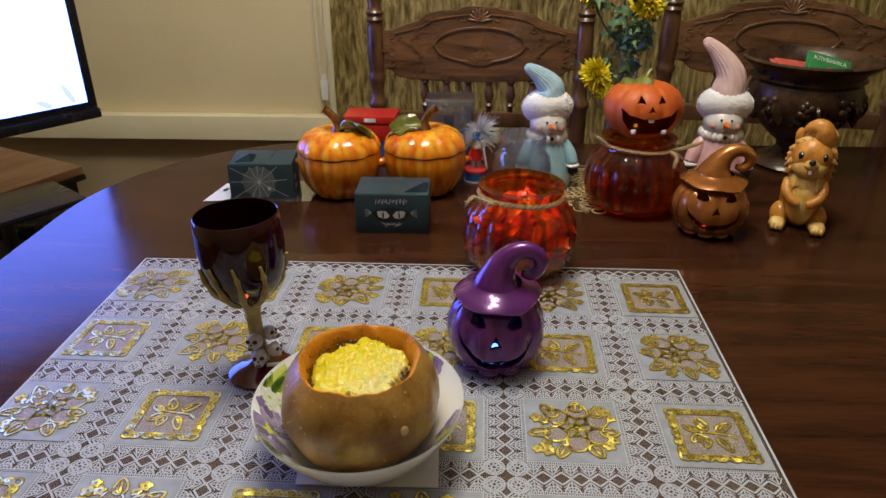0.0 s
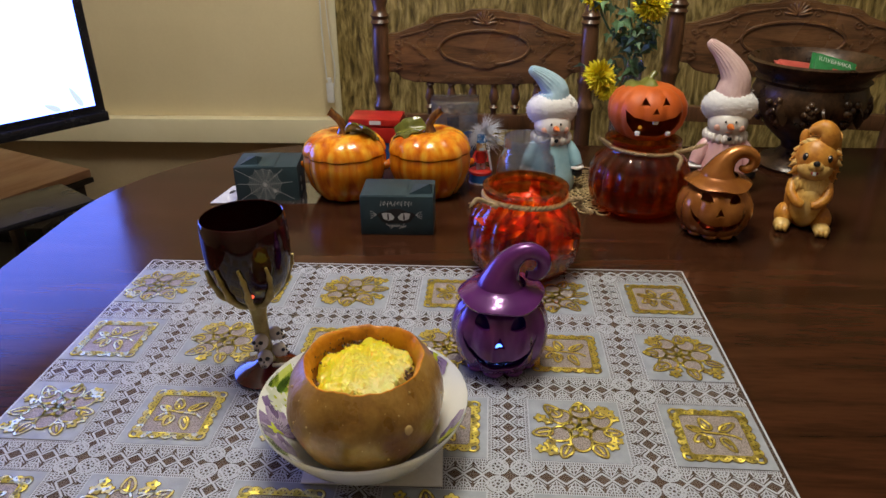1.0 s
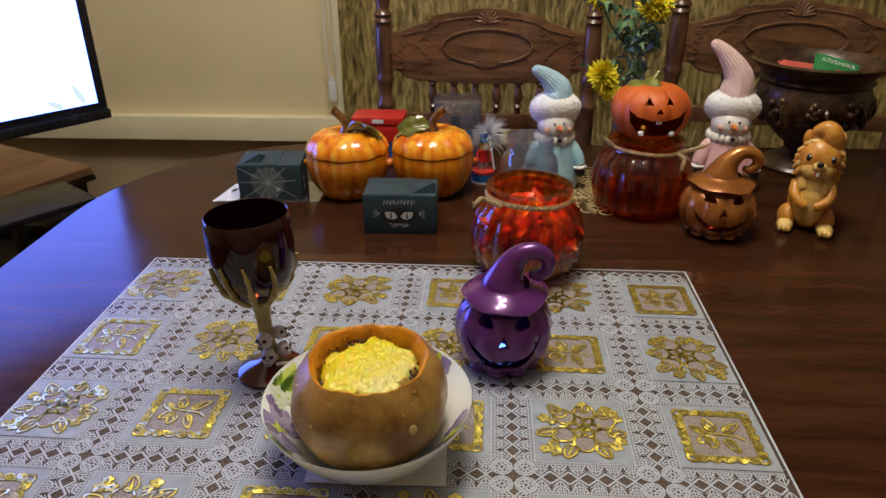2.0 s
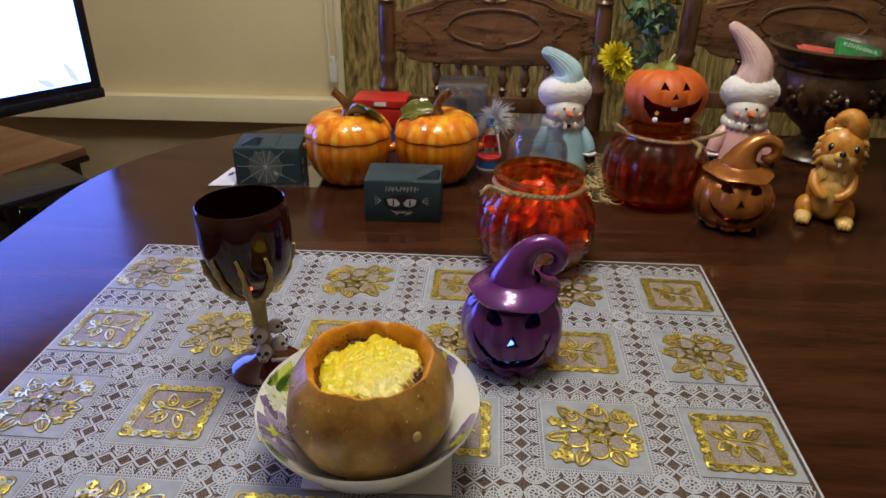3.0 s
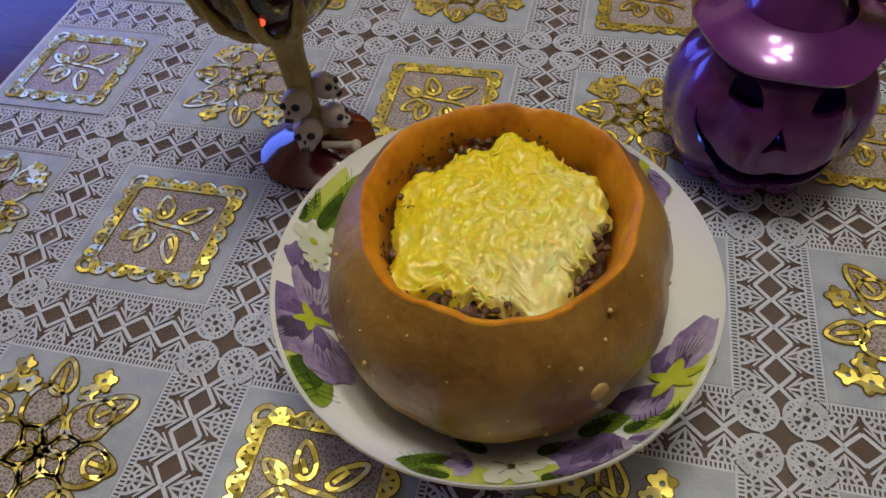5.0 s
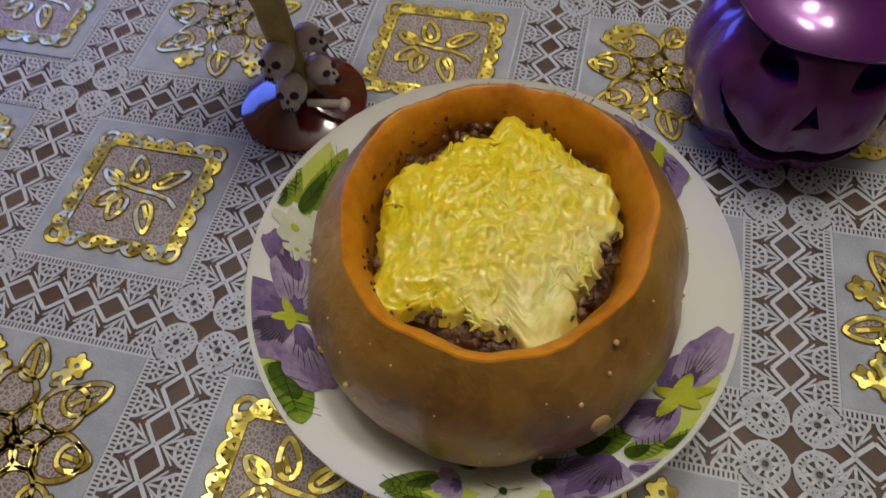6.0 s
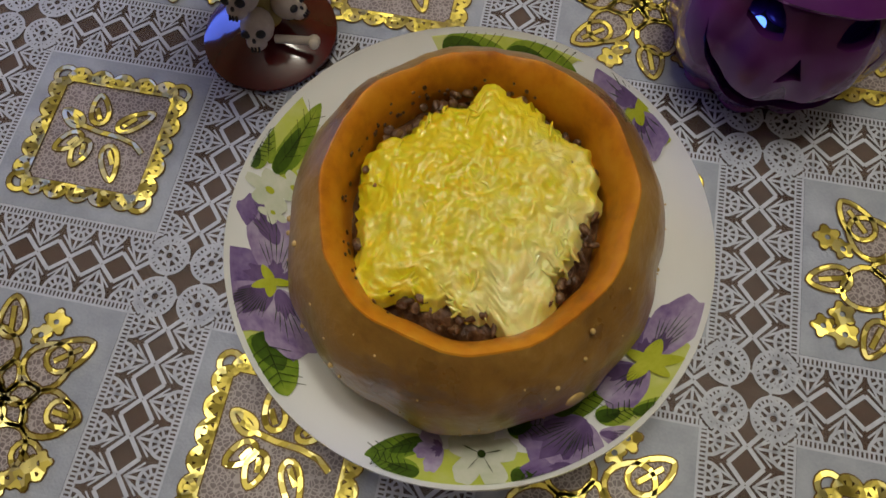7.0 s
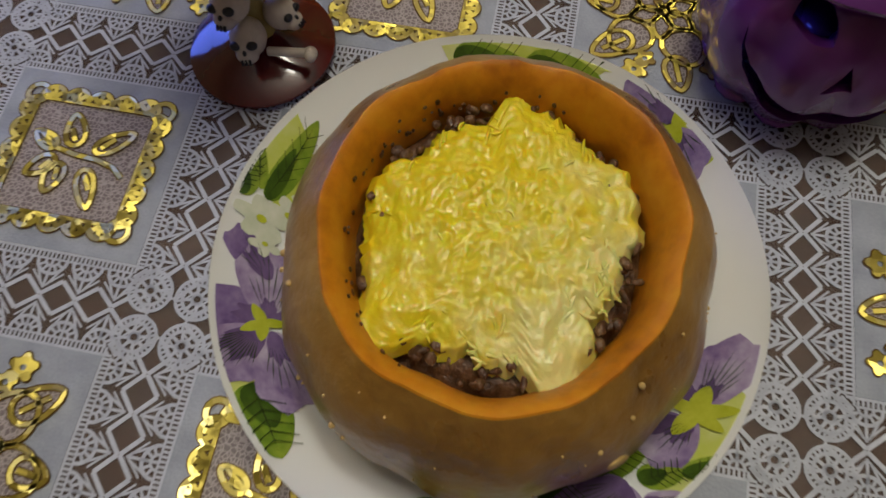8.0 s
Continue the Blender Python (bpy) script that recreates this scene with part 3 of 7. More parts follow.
WY = 1.6
wall("floor", -2.2, 2.6, -2.2, WY + 0.3, -0.1, 0.0, "floor", "brown wood laminate floor")
# out of view, added to close the room and throw light back down
wall("ceiling", -2.2, 2.6, -2.2, WY + 0.3, 2.6, 2.7, "ceiling", "unseen white ceiling that bounces light")
wall("wall_north", -0.321, 2.6, WY, WY + 0.12, 0.0, 2.6, "wall_gold", "olive and gold relief wallpaper wall")
wall("wall_north_low", -2.2, -0.321, WY + 0.06, WY + 0.12, 0.0, 2.6, "plaster", "unseen tan wall that bounces light below the blind")
# west, east and south walls are unseen, added for bounced light
wall("wall_west", -2.3, -2.2, -2.2, WY + 0.3, 0, 2.6, "plaster", "unseen tan wall that bounces light")
wall("wall_east", 2.6, 2.7, -2.2, WY + 0.3, 0, 2.6, "plaster", "unseen tan wall that bounces light")
wall("wall_south", -2.2, 2.6, -2.3, -2.2, 0, 2.6, "plaster", "unseen tan wall that bounces light")

# window sill and roller blind
sill = thing("window_sill", -1.226, WY, 0.556, 0, "cream painted window ledge under the blind", "window sill")
part("sill_board", moved(block(1.8, 0.05, 0.076, 0.003), pose(0, 0.02, 0)), "trim", sill)
blind = thing("roller_blind", -1.226, WY + 0.035, 0.6325, 0, "plain beige fabric roller blind drawn down", "blind")
part("fabric", block(1.8, 0.006, 1.5, 0.001), "blind", blind)
part("side_guide", moved(block(0.022, 0.02, 1.5, 0.002), pose(0.893, -0.012, 0)), "trim", blind)
cord = thing("blind_cord", -0.349, WY - 0.02, 0.69, 0, "white blind cord loop with plastic weight", "blind cord")
part("cord", join(tube(curve_points([(-0.008, 0, 0.07), (-0.012, 0, 0.25), (-0.006, 0, 0.6), (0, 0, 1.2)], 20), 0.0022, 6),
                  tube(curve_points([(0.012, 0, 0.05), (0.018, 0, 0.12), (0.004, 0, 0.32), (-0.004, 0, 1.2)], 20), 0.0016, 6)), "plastic_white", cord)
part("weight", join(block(0.022, 0.008, 0.06, 0.003), moved(block(0.012, 0.008, 0.02, 0.003), pose(0, 0, 0.056))), "plastic_white", cord, "white plastic cord weight")


# ---- table ----
def rounded(x0, x1, y0, y1, r, n=16):
    out = []
    for cx, cy, a0 in ((x1 - r, y1 - r, 0), (x0 + r, y1 - r, 90), (x0 + r, y0 + r, 180), (x1 - r, y0 + r, 270)):
        for i in range(n + 1):
            a = radians(a0 + 90 * i / n)
            out.append((cx + r * math.cos(a), cy + r * math.sin(a)))
    return out


table = thing("dining_table", 0.4, 0.3, 0, 0, "dark polished wooden dining table with rounded corners", "table")
top_line = [(x - 0.4, y - 0.3) for x, y in rounded(-0.607, 1.5, -0.35, 0.99, 0.43)]
part("tabletop", slab(top_line, 0.03, TZ - 0.03, 0.006), "table", table)
apron = [(x * 0.88, y * 0.86) for x, y in top_line]
part("apron", slab(apron, 0.07, TZ - 0.1), "chair", table)
for lx in (-0.72, 0.72):
    for ly in (-0.4, 0.4):
        leg = lathe([(0.0, 0), (0.02, 0), (0.026, 0.04), (0.02, 0.1), (0.032, 0.2), (0.036, 0.4), (0.024, 0.52), (0.038, 0.55), (0.038, 0.66), (0, 0.66)], 20)
        part("leg", moved(leg, pose(lx, ly, 0)), "chair", table)

# ---- tablecloth: lace bands, plain panels, gilded motifs ----
P = 0.135
A = 0.0462
cloth = thing("tablecloth", -0.0135, -0.01, TZ + 0.0012, -1.24, "white vinyl lace tablecloth with gilded flower panels", "tablecloth")

cloth.scale = (0.997, 0.981, 1)


def band(keep=None):
    """One length of lace along x between two crossings; keep(x, y) trims it at the cloth's hem."""
    gs = []
    half, step = P / 2, P / 8
    w = P / 2 - A
    for s in (-1, 1):
        gs.append(strip([(-A - 0.004, s * (w - 0.0006)), (A + 0.004, s * (w - 0.0006))], 0.0012))
        gs.append(strip([(-A, s * (w - 0.0042)), (A, s * (w - 0.0042))], 0.001))
        for i in range(46):
            x = -A + 2 * A * (i + 0.5) / 46
            gs.append(strip([(x, s * (w - 0.0044)), (x, s * (w - 0.0008))], 0.0011))
    inner = w - 0.0046
    for i in range(7):
        x = -half + step * (i + 1)
        dx, dy = step * 0.5, 0.0078
        for sx in (-1, 1):
            for sy in (-1, 1):
                gs.append(strip([(x + sx * dx, sy * 0.0004), (x, sy * dy)], 0.002))
                gs.append(strip([(x + sx * dx, sy * 0.0004 + sy * 0.0034), (x + sx * 0.0012, sy * (dy + 0.0032))], 0.0009))
    for i in range(6):
        x = -half + step * (i + 1.5)
        for s in (-1, 1):
            base = s * 0.0032
            arc = [(x + 0.0068 * math.cos(a), s * inner - s * 0.0066 * math.sin(a)) for a in [math.pi * q / 10 for q in range(11)]]
            gs.append(strip(arc, 0.0016))
            small = [(x + 0.0032 * math.cos(a), s * inner - s * 0.003 * math.sin(a)) for a in [math.pi * q / 6 for q in range(7)]]
            gs.append(strip(small, 0.0013))
            for q in range(5):
                a = math.pi * (q + 1) / 6
                gs.append(strip([(x + 0.003 * math.cos(a), s * inner - s * 0.0028 * math.sin(a)), (x + 0.0068 * math.cos(a), s * inner - s * 0.0066 * math.sin(a))], 0.0013))
            gs.append(strip([(x, base), (x, s * inner)], 0.0013))
            for q in (-1, 1):
                gs.append(strip([(x + q * 0.0012, base + s * 0.0015), (x + q * 0.0052, s * (inner - 0.0045))], 0.0011))
    if keep:
        gs = [g for g in gs if all(keep(v[0], v[1]) for v in g[0])]
    return join(*gs)


def crossing(keep=None):
    gs = []
    for sx in (-1, 1):
        for sy in (-1, 1):
            cx, cy = sx * 0.0108, sy * 0.0108
            ring = lambda r, n=24: [(cx + r * math.cos(2 * math.pi * q / n), cy + r * math.sin(2 * math.pi * q / n)) for q in range(n)]
            gs += [strip(ring(0.0096), 0.0015, closed=True), strip(ring(0.0066), 0.0016, closed=True), strip(ring(0.0024, 10), 0.0014, closed=True)]
            for q in range(24):
                a = 2 * math.pi * q / 24
                gs.append(strip([(cx + 0.0066 * math.cos(a), cy + 0.0066 * math.sin(a)), (cx + 0.0096 * math.cos(a), cy + 0.0096 * math.sin(a))], 0.0012))
            for q in range(8):
                a = 2 * math.pi * q / 8 + 0.2
                gs.append(strip([(cx + 0.0015 * math.cos(a), cy + 0.0015 * math.sin(a)), (cx + 0.0066 * math.cos(a), cy + 0.0066 * math.sin(a))], 0.0015))
            for q in range(3):
                o = 0.012 + 0.0035 * q
                gs.append(strip([(sx * o, sy * 0.0205), (sx * 0.0205, sy * o)], 0.0013))
    if keep:
        gs = [g for g in gs if all(keep(v[0], v[1]) for v in g[0])]
    return join(*gs)


def panel():
    n = 12
    V = [(A * (2 * i / n - 1), A * (2 * j / n - 1), 0.0) for j in range(n + 1) for i in range(n + 1)]
    F = [(j * (n + 1) + i, j * (n + 1) + i + 1, (j + 1) * (n + 1) + i + 1, (j + 1) * (n + 1) + i) for j in range(n) for i in range(n)]
    return V, F


def leaf_loop(cx, cy, L, W, ang, n=18):
    """A pointed petal outline."""
    out = []
    for i in range(n):
        t = 2 * math.pi * i / n
        u = (1 - math.cos(t)) / 2
        v = math.sin(t) * (0.75 + 0.25 * math.cos(t)) * (1 if u < 0.9 else 0.8)
        x, y = u * L, v * W
        out.append((cx + x * math.cos(ang) - y * math.sin(ang), cy + x * math.sin(ang) + y * math.cos(ang)))
    return out


def fan_fill(loop, z):
    return [(x, y, z) for x, y in loop], [tuple(range(len(loop)))]


def foil(loops, w=0.0021):
    """Gold ribbons with a dark rim."""
    gs = []
    for pts, closed in loops:
        gs.append(slot(strip(pts, w + 0.0011, 0.0007, 0, closed), 1))
        gs.append(slot(strip(pts, w, 0.0009, 0, closed), 0))
    return join(*gs)


def blossom(cx, cy, r, a0=0.0):
    return [(cx + r * (0.7 + 0.5 * abs(math.cos(2.5 * a))) * math.cos(a + a0), cy + r * (0.7 + 0.5 * abs(math.cos(2.5 * a))) * math.sin(a + a0)) for a in [2 * math.pi * q / 25 for q in range(25)]]


def square_motif():
    q = 0.0262
    loops = [([(-q, -q), (q, -q), (q, q), (-q, q)], True)]
    n = 5
    for k in range(4):
        m = Matrix.Rotation(k * math.pi / 2, 2)
        for i in range(n):
            x = -q + 2 * q * (i + 0.5) / n
            arc = [tuple(m @ Vector((x + q / n * math.cos(a), q + 0.0062 * math.sin(a)))) for a in [math.pi * t / 10 for t in range(11)]]
            loops.append((arc, False))
            for a in (0.8, 1.57, 2.34):
                loops.append(([tuple(m @ Vector((x, q))), tuple(m @ Vector((x + q / n * 0.95 * math.cos(a), q + 0.0058 * math.sin(a))))], False))
        c = m @ Vector((q + 0.0018, q + 0.0018))
        loops.append(([(c[0] + 0.0045 * math.cos(a), c[1] + 0.0045 * math.sin(a)) for a in [2 * math.pi * t / 14 for t in range(14)]], True))
    inner = []
    for cx, cy, L, W, an in ((-0.003, 0.006, 0.0155, 0.0052, 108), (0.006, 0.005, 0.0175, 0.0046, 38), (0.005, -0.004, 0.018, 0.0046, -68), (-0.006, -0.003, 0.0135, 0.005, 262), (-0.009, -0.001, 0.013, 0.0048, 222), (-0.011, 0.004, 0.012, 0.004, 150)):
        c, s = math.cos(radians(an)), math.sin(radians(an))
        inner.append((leaf_loop(cx, cy, L, W, radians(an)), True))
        inner.append(([(cx + L * 0.15 * c, cy + L * 0.15 * s), (cx + L * 0.55 * c - W * 0.3 * s, cy + L * 0.55 * s + W * 0.3 * c)], False))
    inner.append(([(-0.02, 0.011), (-0.011, 0.004), (-0.002, 0.002), (0.008, 0.0012), (0.016, -0.001), (0.021, -0.005)], False))
    return join(foil(loops), foil(inner, 0.002)), [[(-q, -q), (q, -q), (q, q), (-q, q)]]


def flower_motif():
    loops, fills = [], []

    def add(lp):
        loops.append((lp, True))
        fills.append(lp)

    def leaf(cx, cy, L, W, an):
        add(leaf_loop(cx, cy, L, W, radians(an)))
        c, s = math.cos(radians(an)), math.sin(radians(an))
        loops.append(([(cx + L * 0.15 * c, cy + L * 0.15 * s), (cx + L * 0.75 * c, cy + L * 0.75 * s)], False))
    ox, oy = -0.003, -0.003
    for an in (30, 88, 146, 204, 262, 320):
        a = radians(an)
        add(round_petal(ox + 0.0192 * math.cos(a), oy + 0.0192 * math.sin(a), 0.0092, 0.0086, a))
    for an in (0, 60, 118, 178, 236, 292):
        a = radians(an)
        add(round_petal(ox + 0.0078 * math.cos(a), oy + 0.0078 * math.sin(a), 0.0058, 0.0038, a))
    for an in (70, 110, 150, 30):
        a = radians(an)
        loops.append(([(ox, oy - 0.002), (ox + 0.006 * math.cos(a), oy + 0.006 * math.sin(a))], False))
    for cx, cy, L, W, an in ((-0.013, 0.018, 0.0155, 0.0062, 118), (0.007, 0.019, 0.016, 0.006, 66), (0.0195, 0.003, 0.0165, 0.0064, 14), (0.012, -0.015, 0.0185, 0.0072, -52), (-0.004, -0.022, 0.0125, 0.0062, -96), (-0.018, -0.016, 0.0155, 0.0064, 232), (-0.022, 0.002, 0.0145, 0.0062, 172)):
        leaf(cx, cy, L, W, an)
    seeds = []
    for cx, cy, rr in ((0.0215, 0.0265, 0.0047), (0.0295, 0.0245, 0.0039), (0.0225, 0.0185, 0.0043), (0.0285, -0.0125, 0.0045), (0.0225, -0.0085, 0.0036), (-0.0265, 0.0185, 0.0044), (-0.0315, 0.0125, 0.0038), (-0.0285, -0.0215, 0.0045), (-0.0325, -0.0145, 0.0036), (-0.0225, -0.0265, 0.0038)):
        lp = blossom(cx, cy, rr)
        eye = [(cx + 0.0011 * math.cos(2 * math.pi * q / 25), cy + 0.0011 * math.sin(2 * math.pi * q / 25)) for q in range(25)]
        n = len(lp)
        for z, grow, sl in ((0.0007, 1.14, 1), (0.00095, 1.0, 0)):
            V = [(cx + (x - cx) * grow, cy + (y - cy) * grow, z) for x, y in lp] + [(x, y, z + 0.0001) for x, y in eye]
            seeds.append(slot((V, [(q, (q + 1) % n, n + (q + 1) % n, n + q) for q in range(n)]), sl))
    return join(foil(loops, 0.0017), *seeds), fills


def round_petal(cx, cy, rx, ry, an, n=20):
    out = []
    for i in range(n):
        a = 2 * math.pi * i / n
        k = 1 + 0.05 * math.cos(3 * a)
        x, y = rx * k * math.cos(a), ry * k * math.sin(a)
        out.append((cx + x * math.cos(an) - y * math.sin(an), cy + x * math.sin(an) + y * math.cos(an)))
    return out


band_me = mesh_of("lace_band", band(), "lace", False)
hem_me = mesh_of("lace_band", band(lambda x, y: y < 0.0092), "lace", False)
end_me = {0: mesh_of("lace_band", band(lambda x, y: x > -A - 0.002), "lace", False), 5: mesh_of("lace_band", band(lambda x, y: x < A + 0.002), "lace", False)}
hem_end = {0: mesh_of("lace_band", band(lambda x, y: x > -A - 0.002 and y < 0.0092), "lace", False), 5: mesh_of("lace_band", band(lambda x, y: x < A + 0.002 and y < 0.0092), "lace", False)}
cross_me = mesh_of("lace_crossing", crossing(), "lace", False)
cross_hem = mesh_of("lace_crossing", crossing(lambda x, y: y < 0.0092), "lace", False)
# added sheet: its haze brightens the table where the lace is open
part("added_haze_film", ([(-0.384, -0.29, -0.0006), (0.388, -0.29, -0.0006), (0.388, 0.421, -0.0006), (-0.384, 0.4142, -0.0006)], [(0, 1, 2, 3)]), "film", cloth, "added milky film that lightens the lace holes", False)
for hx, hy in ((-0.3842, 0.4142), (0.3882, 0.421)):
    part("hem", strip([(hx, -0.29), (hx, hy)], 0.0022, 0.0004), "lace", cloth, "", False)
part("hem", strip([(-0.384, 0.4138), (0.388, 0.4206)], 0.0022, 0.0004), "lace", cloth, "", False)
panel_me = mesh_of("panel", panel(), "cloth", True)
motifs = []
for make in (flower_motif, square_motif):
    g, fills = make()
    motifs.append((mesh_of("gold_motif", g, ["gold", "foil_edge"], True), mesh_of("net_inset", join(*[fan_fill(f, 0.00025 + 0.00001 * i) for i, f in enumerate(fills)]), "net", False)))
ROWS = 5
for i in range(7):
    for j in range(ROWS + 1):
        x, y = (i - 3) * P, (3 - j) * P
        if 0 < i < 6:
            part("lace_crossing", cross_hem if j == 0 else cross_me, None, cloth).location = (x, y, 0.0002)
        if i < 6:
            strip_me = (hem_end if j == 0 else end_me).get(i, hem_me if j == 0 else band_me)
            part("lace_band", strip_me, None, cloth).location = (x + P / 2, y, 0)
        if 0 < i < 6 and j < ROWS:
            o = part("lace_band", band_me, None, cloth)
            o.location, o.rotation_euler = (x, y - P / 2, 0), (0, 0, math.pi / 2)
        if i < 6 and j < ROWS:
            c = (x + P / 2, y - P / 2, 0.0003)
            part("panel", panel_me, None, cloth).location = c
            gold_me, net_me = motifs[(i + j) % 2]
            turn = math.pi / 2 * ((i * 2 + j) % 4) if (i + j) % 2 == 0 else 0
            for me, nm in ((net_me, "net_inset"), (gold_me, "gold_motif")):
                o = part(nm, me, None, cloth)
                o.location, o.rotation_euler = c, (0, 0, turn)
                o.scale = (1.23, 1.24, 1) if (i + j) % 2 == 0 else (1.16, 1.16, 1)


# ---- bowl and stuffed pumpkin ----
BX, BY = -0.0095, 0.0235
napkin = solid("paper_napkin", slab([(-0.062, -0.05), (0.066, -0.058), (0.07, 0.06), (-0.058, 0.066)], 0.0012, 0, 0.0004), "napkin", BX, BY - 0.001, TZ + 0.0026, 4,
               "folded white paper napkin under the bowl", "napkin", "", "", False)
bowl = thing("bowl", BX - 0.0045, BY - 0.007, TZ + 0.0058, 0, "white china bowl with printed violets and leaves", "bowl")
bowl.matrix_basis = pose(BX - 0.0045, BY - 0.007, TZ + 0.0058, 0.9, 0, 0)
RB, HB = 0.0952, 0.06


def bowl_z(r):
    """Height of the bowl's inner face."""
    t = max(0.0, (r - 0.045) / (RB - 0.045))
    return 0.007 + (HB - 0.007) * (t ** 1.35)


prof_in = [(r, bowl_z(r)) for r in [0.001, 0.02, 0.035, 0.045, 0.052, 0.06, 0.068, 0.076, 0.084, 0.09, 0.0942]]
prof_out = [(0.0955, HB + 0.001), (0.0959, HB - 0.0005), (0.0949, HB - 0.004), (0.087, 0.042), (0.075, 0.025), (0.062, 0.011), (0.05, 0.004), (0.047, 0.0), (0.044, 0.0), (0.043, 0.002), (0.001, 0.002)]
part("body", lathe(prof_in + prof_out, 72), "china", bowl)


def on_bowl(loop2d, lift=0.0004):
    """A flat outline drawn on the bowl's inner face, cut small to follow it."""
    bm = bmesh.new()
    f = bm.faces.new([bm.verts.new((x, y, 0)) for x, y in loop2d])
    c = f.calc_center_median()
    bmesh.ops.poke(bm, faces=[f])
    bmesh.ops.subdivide_edges(bm, edges=list(bm.edges), cuts=2, use_grid_fill=True)
    for v in bm.verts:
        r = math.hypot(v.co.x, v.co.y)
        q = min(r, RB - 0.0015) / (r or 1)
        v.co = Vector((v.co.x * q, v.co.y * q, bowl_z(min(r, RB - 0.0015)) + lift))
    bmesh.ops.recalc_face_normals(bm, faces=list(bm.faces))
    bm.verts.index_update()
    g = ([tuple(v.co) for v in bm.verts], [tuple(v.index for v in q.verts) for q in bm.faces])
    bm.free()
    return g


def round_loop(cx, cy, rx, ry, an, n=16, wave=0.0):
    out = []
    for i in range(n):
        a = 2 * math.pi * i / n
        k = 1 + wave * math.sin(5 * a + cx * 300)
        x, y = rx * k * math.cos(a), ry * k * math.sin(a)
        out.append((cx + x * math.cos(an) - y * math.sin(an), cy + x * math.sin(an) + y * math.cos(an)))
    return out


def print_on(name, loops, mat, lift):
    for k, lp in enumerate(loops):
        part(name, on_bowl(lp, lift + 0.00001 * k), mat, bowl)


wash, leaves, violets, deep, darks, whites, yellows, lines = [], [], [], [], [], [], [], []
for x, y, rx, ry, an in ((-0.0815, 0.033, 0.0095, 0.027, 22), (-0.0695, -0.054, 0.009, 0.012, 40), (0.0775, -0.046, 0.0085, 0.021, -32), (0.02, -0.0855, 0.034, 0.0072, 8), (0.002, 0.0885, 0.034, 0.0058, 0), (0.066, 0.062, 0.006, 0.012, 45)):
    wash.append(round_loop(x, y, rx, ry, radians(an), 24, 0.05))


def fan_petal(cx, cy, an, L, W, ruffle=0.05, n=26):
    """A broad petal that opens from its eye and ends in a ruffled round edge."""
    out, an = [], radians(an)
    for i in range(n):
        t = 2 * math.pi * i / n
        u = (1 - math.cos(t)) / 2
        k = 1 + ruffle * math.sin(7 * t + cx * 900) * u
        x, y = u * L * k, math.sin(t) * W * (0.55 + 0.45 * u) * k
        out.append((cx + x * math.cos(an) - y * math.sin(an), cy + x * math.sin(an) + y * math.cos(an)))
    return out


def petal(cx, cy, an, L, W, store, shade=0.0, veins=0):
    """A petal with a darker throat and fine veins running out from it."""
    store.append(fan_petal(cx, cy, an, L, W))
    if shade:
        darks.append(fan_petal(cx, cy, an, L * shade, W * shade * 0.85, 0.14))
    for k in range(veins):
        a = radians(an + (k - (veins - 1) / 2) * 62 * min(1.0, W / L) / max(1, veins - 1) * 1.6)
        q = L * (0.72 + 0.2 * ((k * 7) % 5) / 5) * (1 - 0.25 * abs(2 * k / max(1, veins - 1) - 1))
        c, sn, w = math.cos(a), math.sin(a), 0.00016
        lines.append([(cx + 0.2 * L * c, cy + 0.2 * L * sn), (cx + q * 0.7 * c - w * sn, cy + q * 0.7 * sn + w * c), (cx + q * c, cy + q * sn), (cx + q * 0.7 * c + w * sn, cy + q * 0.7 * sn - w * c)])


def printed_leaf(cx, cy, an, L, W, shaded=True):
    leaves.append(leaf_loop(cx, cy, L, W, radians(an)))
    c, sn = math.cos(radians(an)), math.sin(radians(an))
    if shaded:
        shades.append(leaf_loop(cx, cy, L * 0.62, W * 0.62, radians(an + 4)))
    lines.append([(cx, cy), (cx + L * 0.5 * c - 0.00022 * sn, cy + L * 0.5 * sn + 0.00022 * c), (cx + L * 0.92 * c, cy + L * 0.92 * sn), (cx + L * 0.5 * c + 0.00022 * sn, cy + L * 0.5 * sn - 0.00022 * c)])
    for q in (0.22, 0.36, 0.5, 0.64, 0.76):
        for sd in (-1, 1):
            x0, y0 = cx + L * q * c, cy + L * q * sn
            x1, y1 = x0 + L * 0.15 * c - sd * W * 0.68 * sn, y0 + L * 0.15 * sn + sd * W * 0.68 * c
            lines.append([(x0, y0), (x1, y1), (x1 + 0.0003 * c, y1 + 0.0003 * sn), (x0 + 0.0004 * c, y0 + 0.0004 * sn)])


def eye_of(cx, cy, size, angles):
    for a in angles:
        yellows.append(leaf_loop(cx, cy, size, size * 0.32, radians(a)))


shades = []
# large pansy with buds, ear of grass and white blossoms
petal(-0.079, -0.012, 128, 0.019, 0.009, deep, 0.6, 5)
petal(-0.071, -0.012, 60, 0.016, 0.0075, deep, 0.6)
petal(-0.0765, -0.027, 184, 0.016, 0.011, deep, 0.5)
petal(-0.0755, -0.0275, 103, 0.0285, 0.0115, violets, 0.3, 7)
petal(-0.0735, -0.0285, 72, 0.0275, 0.011, violets, 0.3, 6)
petal(-0.0735, -0.0305, 302, 0.031, 0.0115, violets, 0.4, 7)
petal(-0.0765, -0.0305, 252, 0.0235, 0.013, violets, 0.6, 13)
eye_of(-0.0765, -0.0285, 0.0072, (128, 282, 230, 20))
printed_leaf(-0.0725, -0.051, -52, 0.0285, 0.0098)
printed_leaf(-0.0855, 0.0165, 70, 0.037, 0.0048)
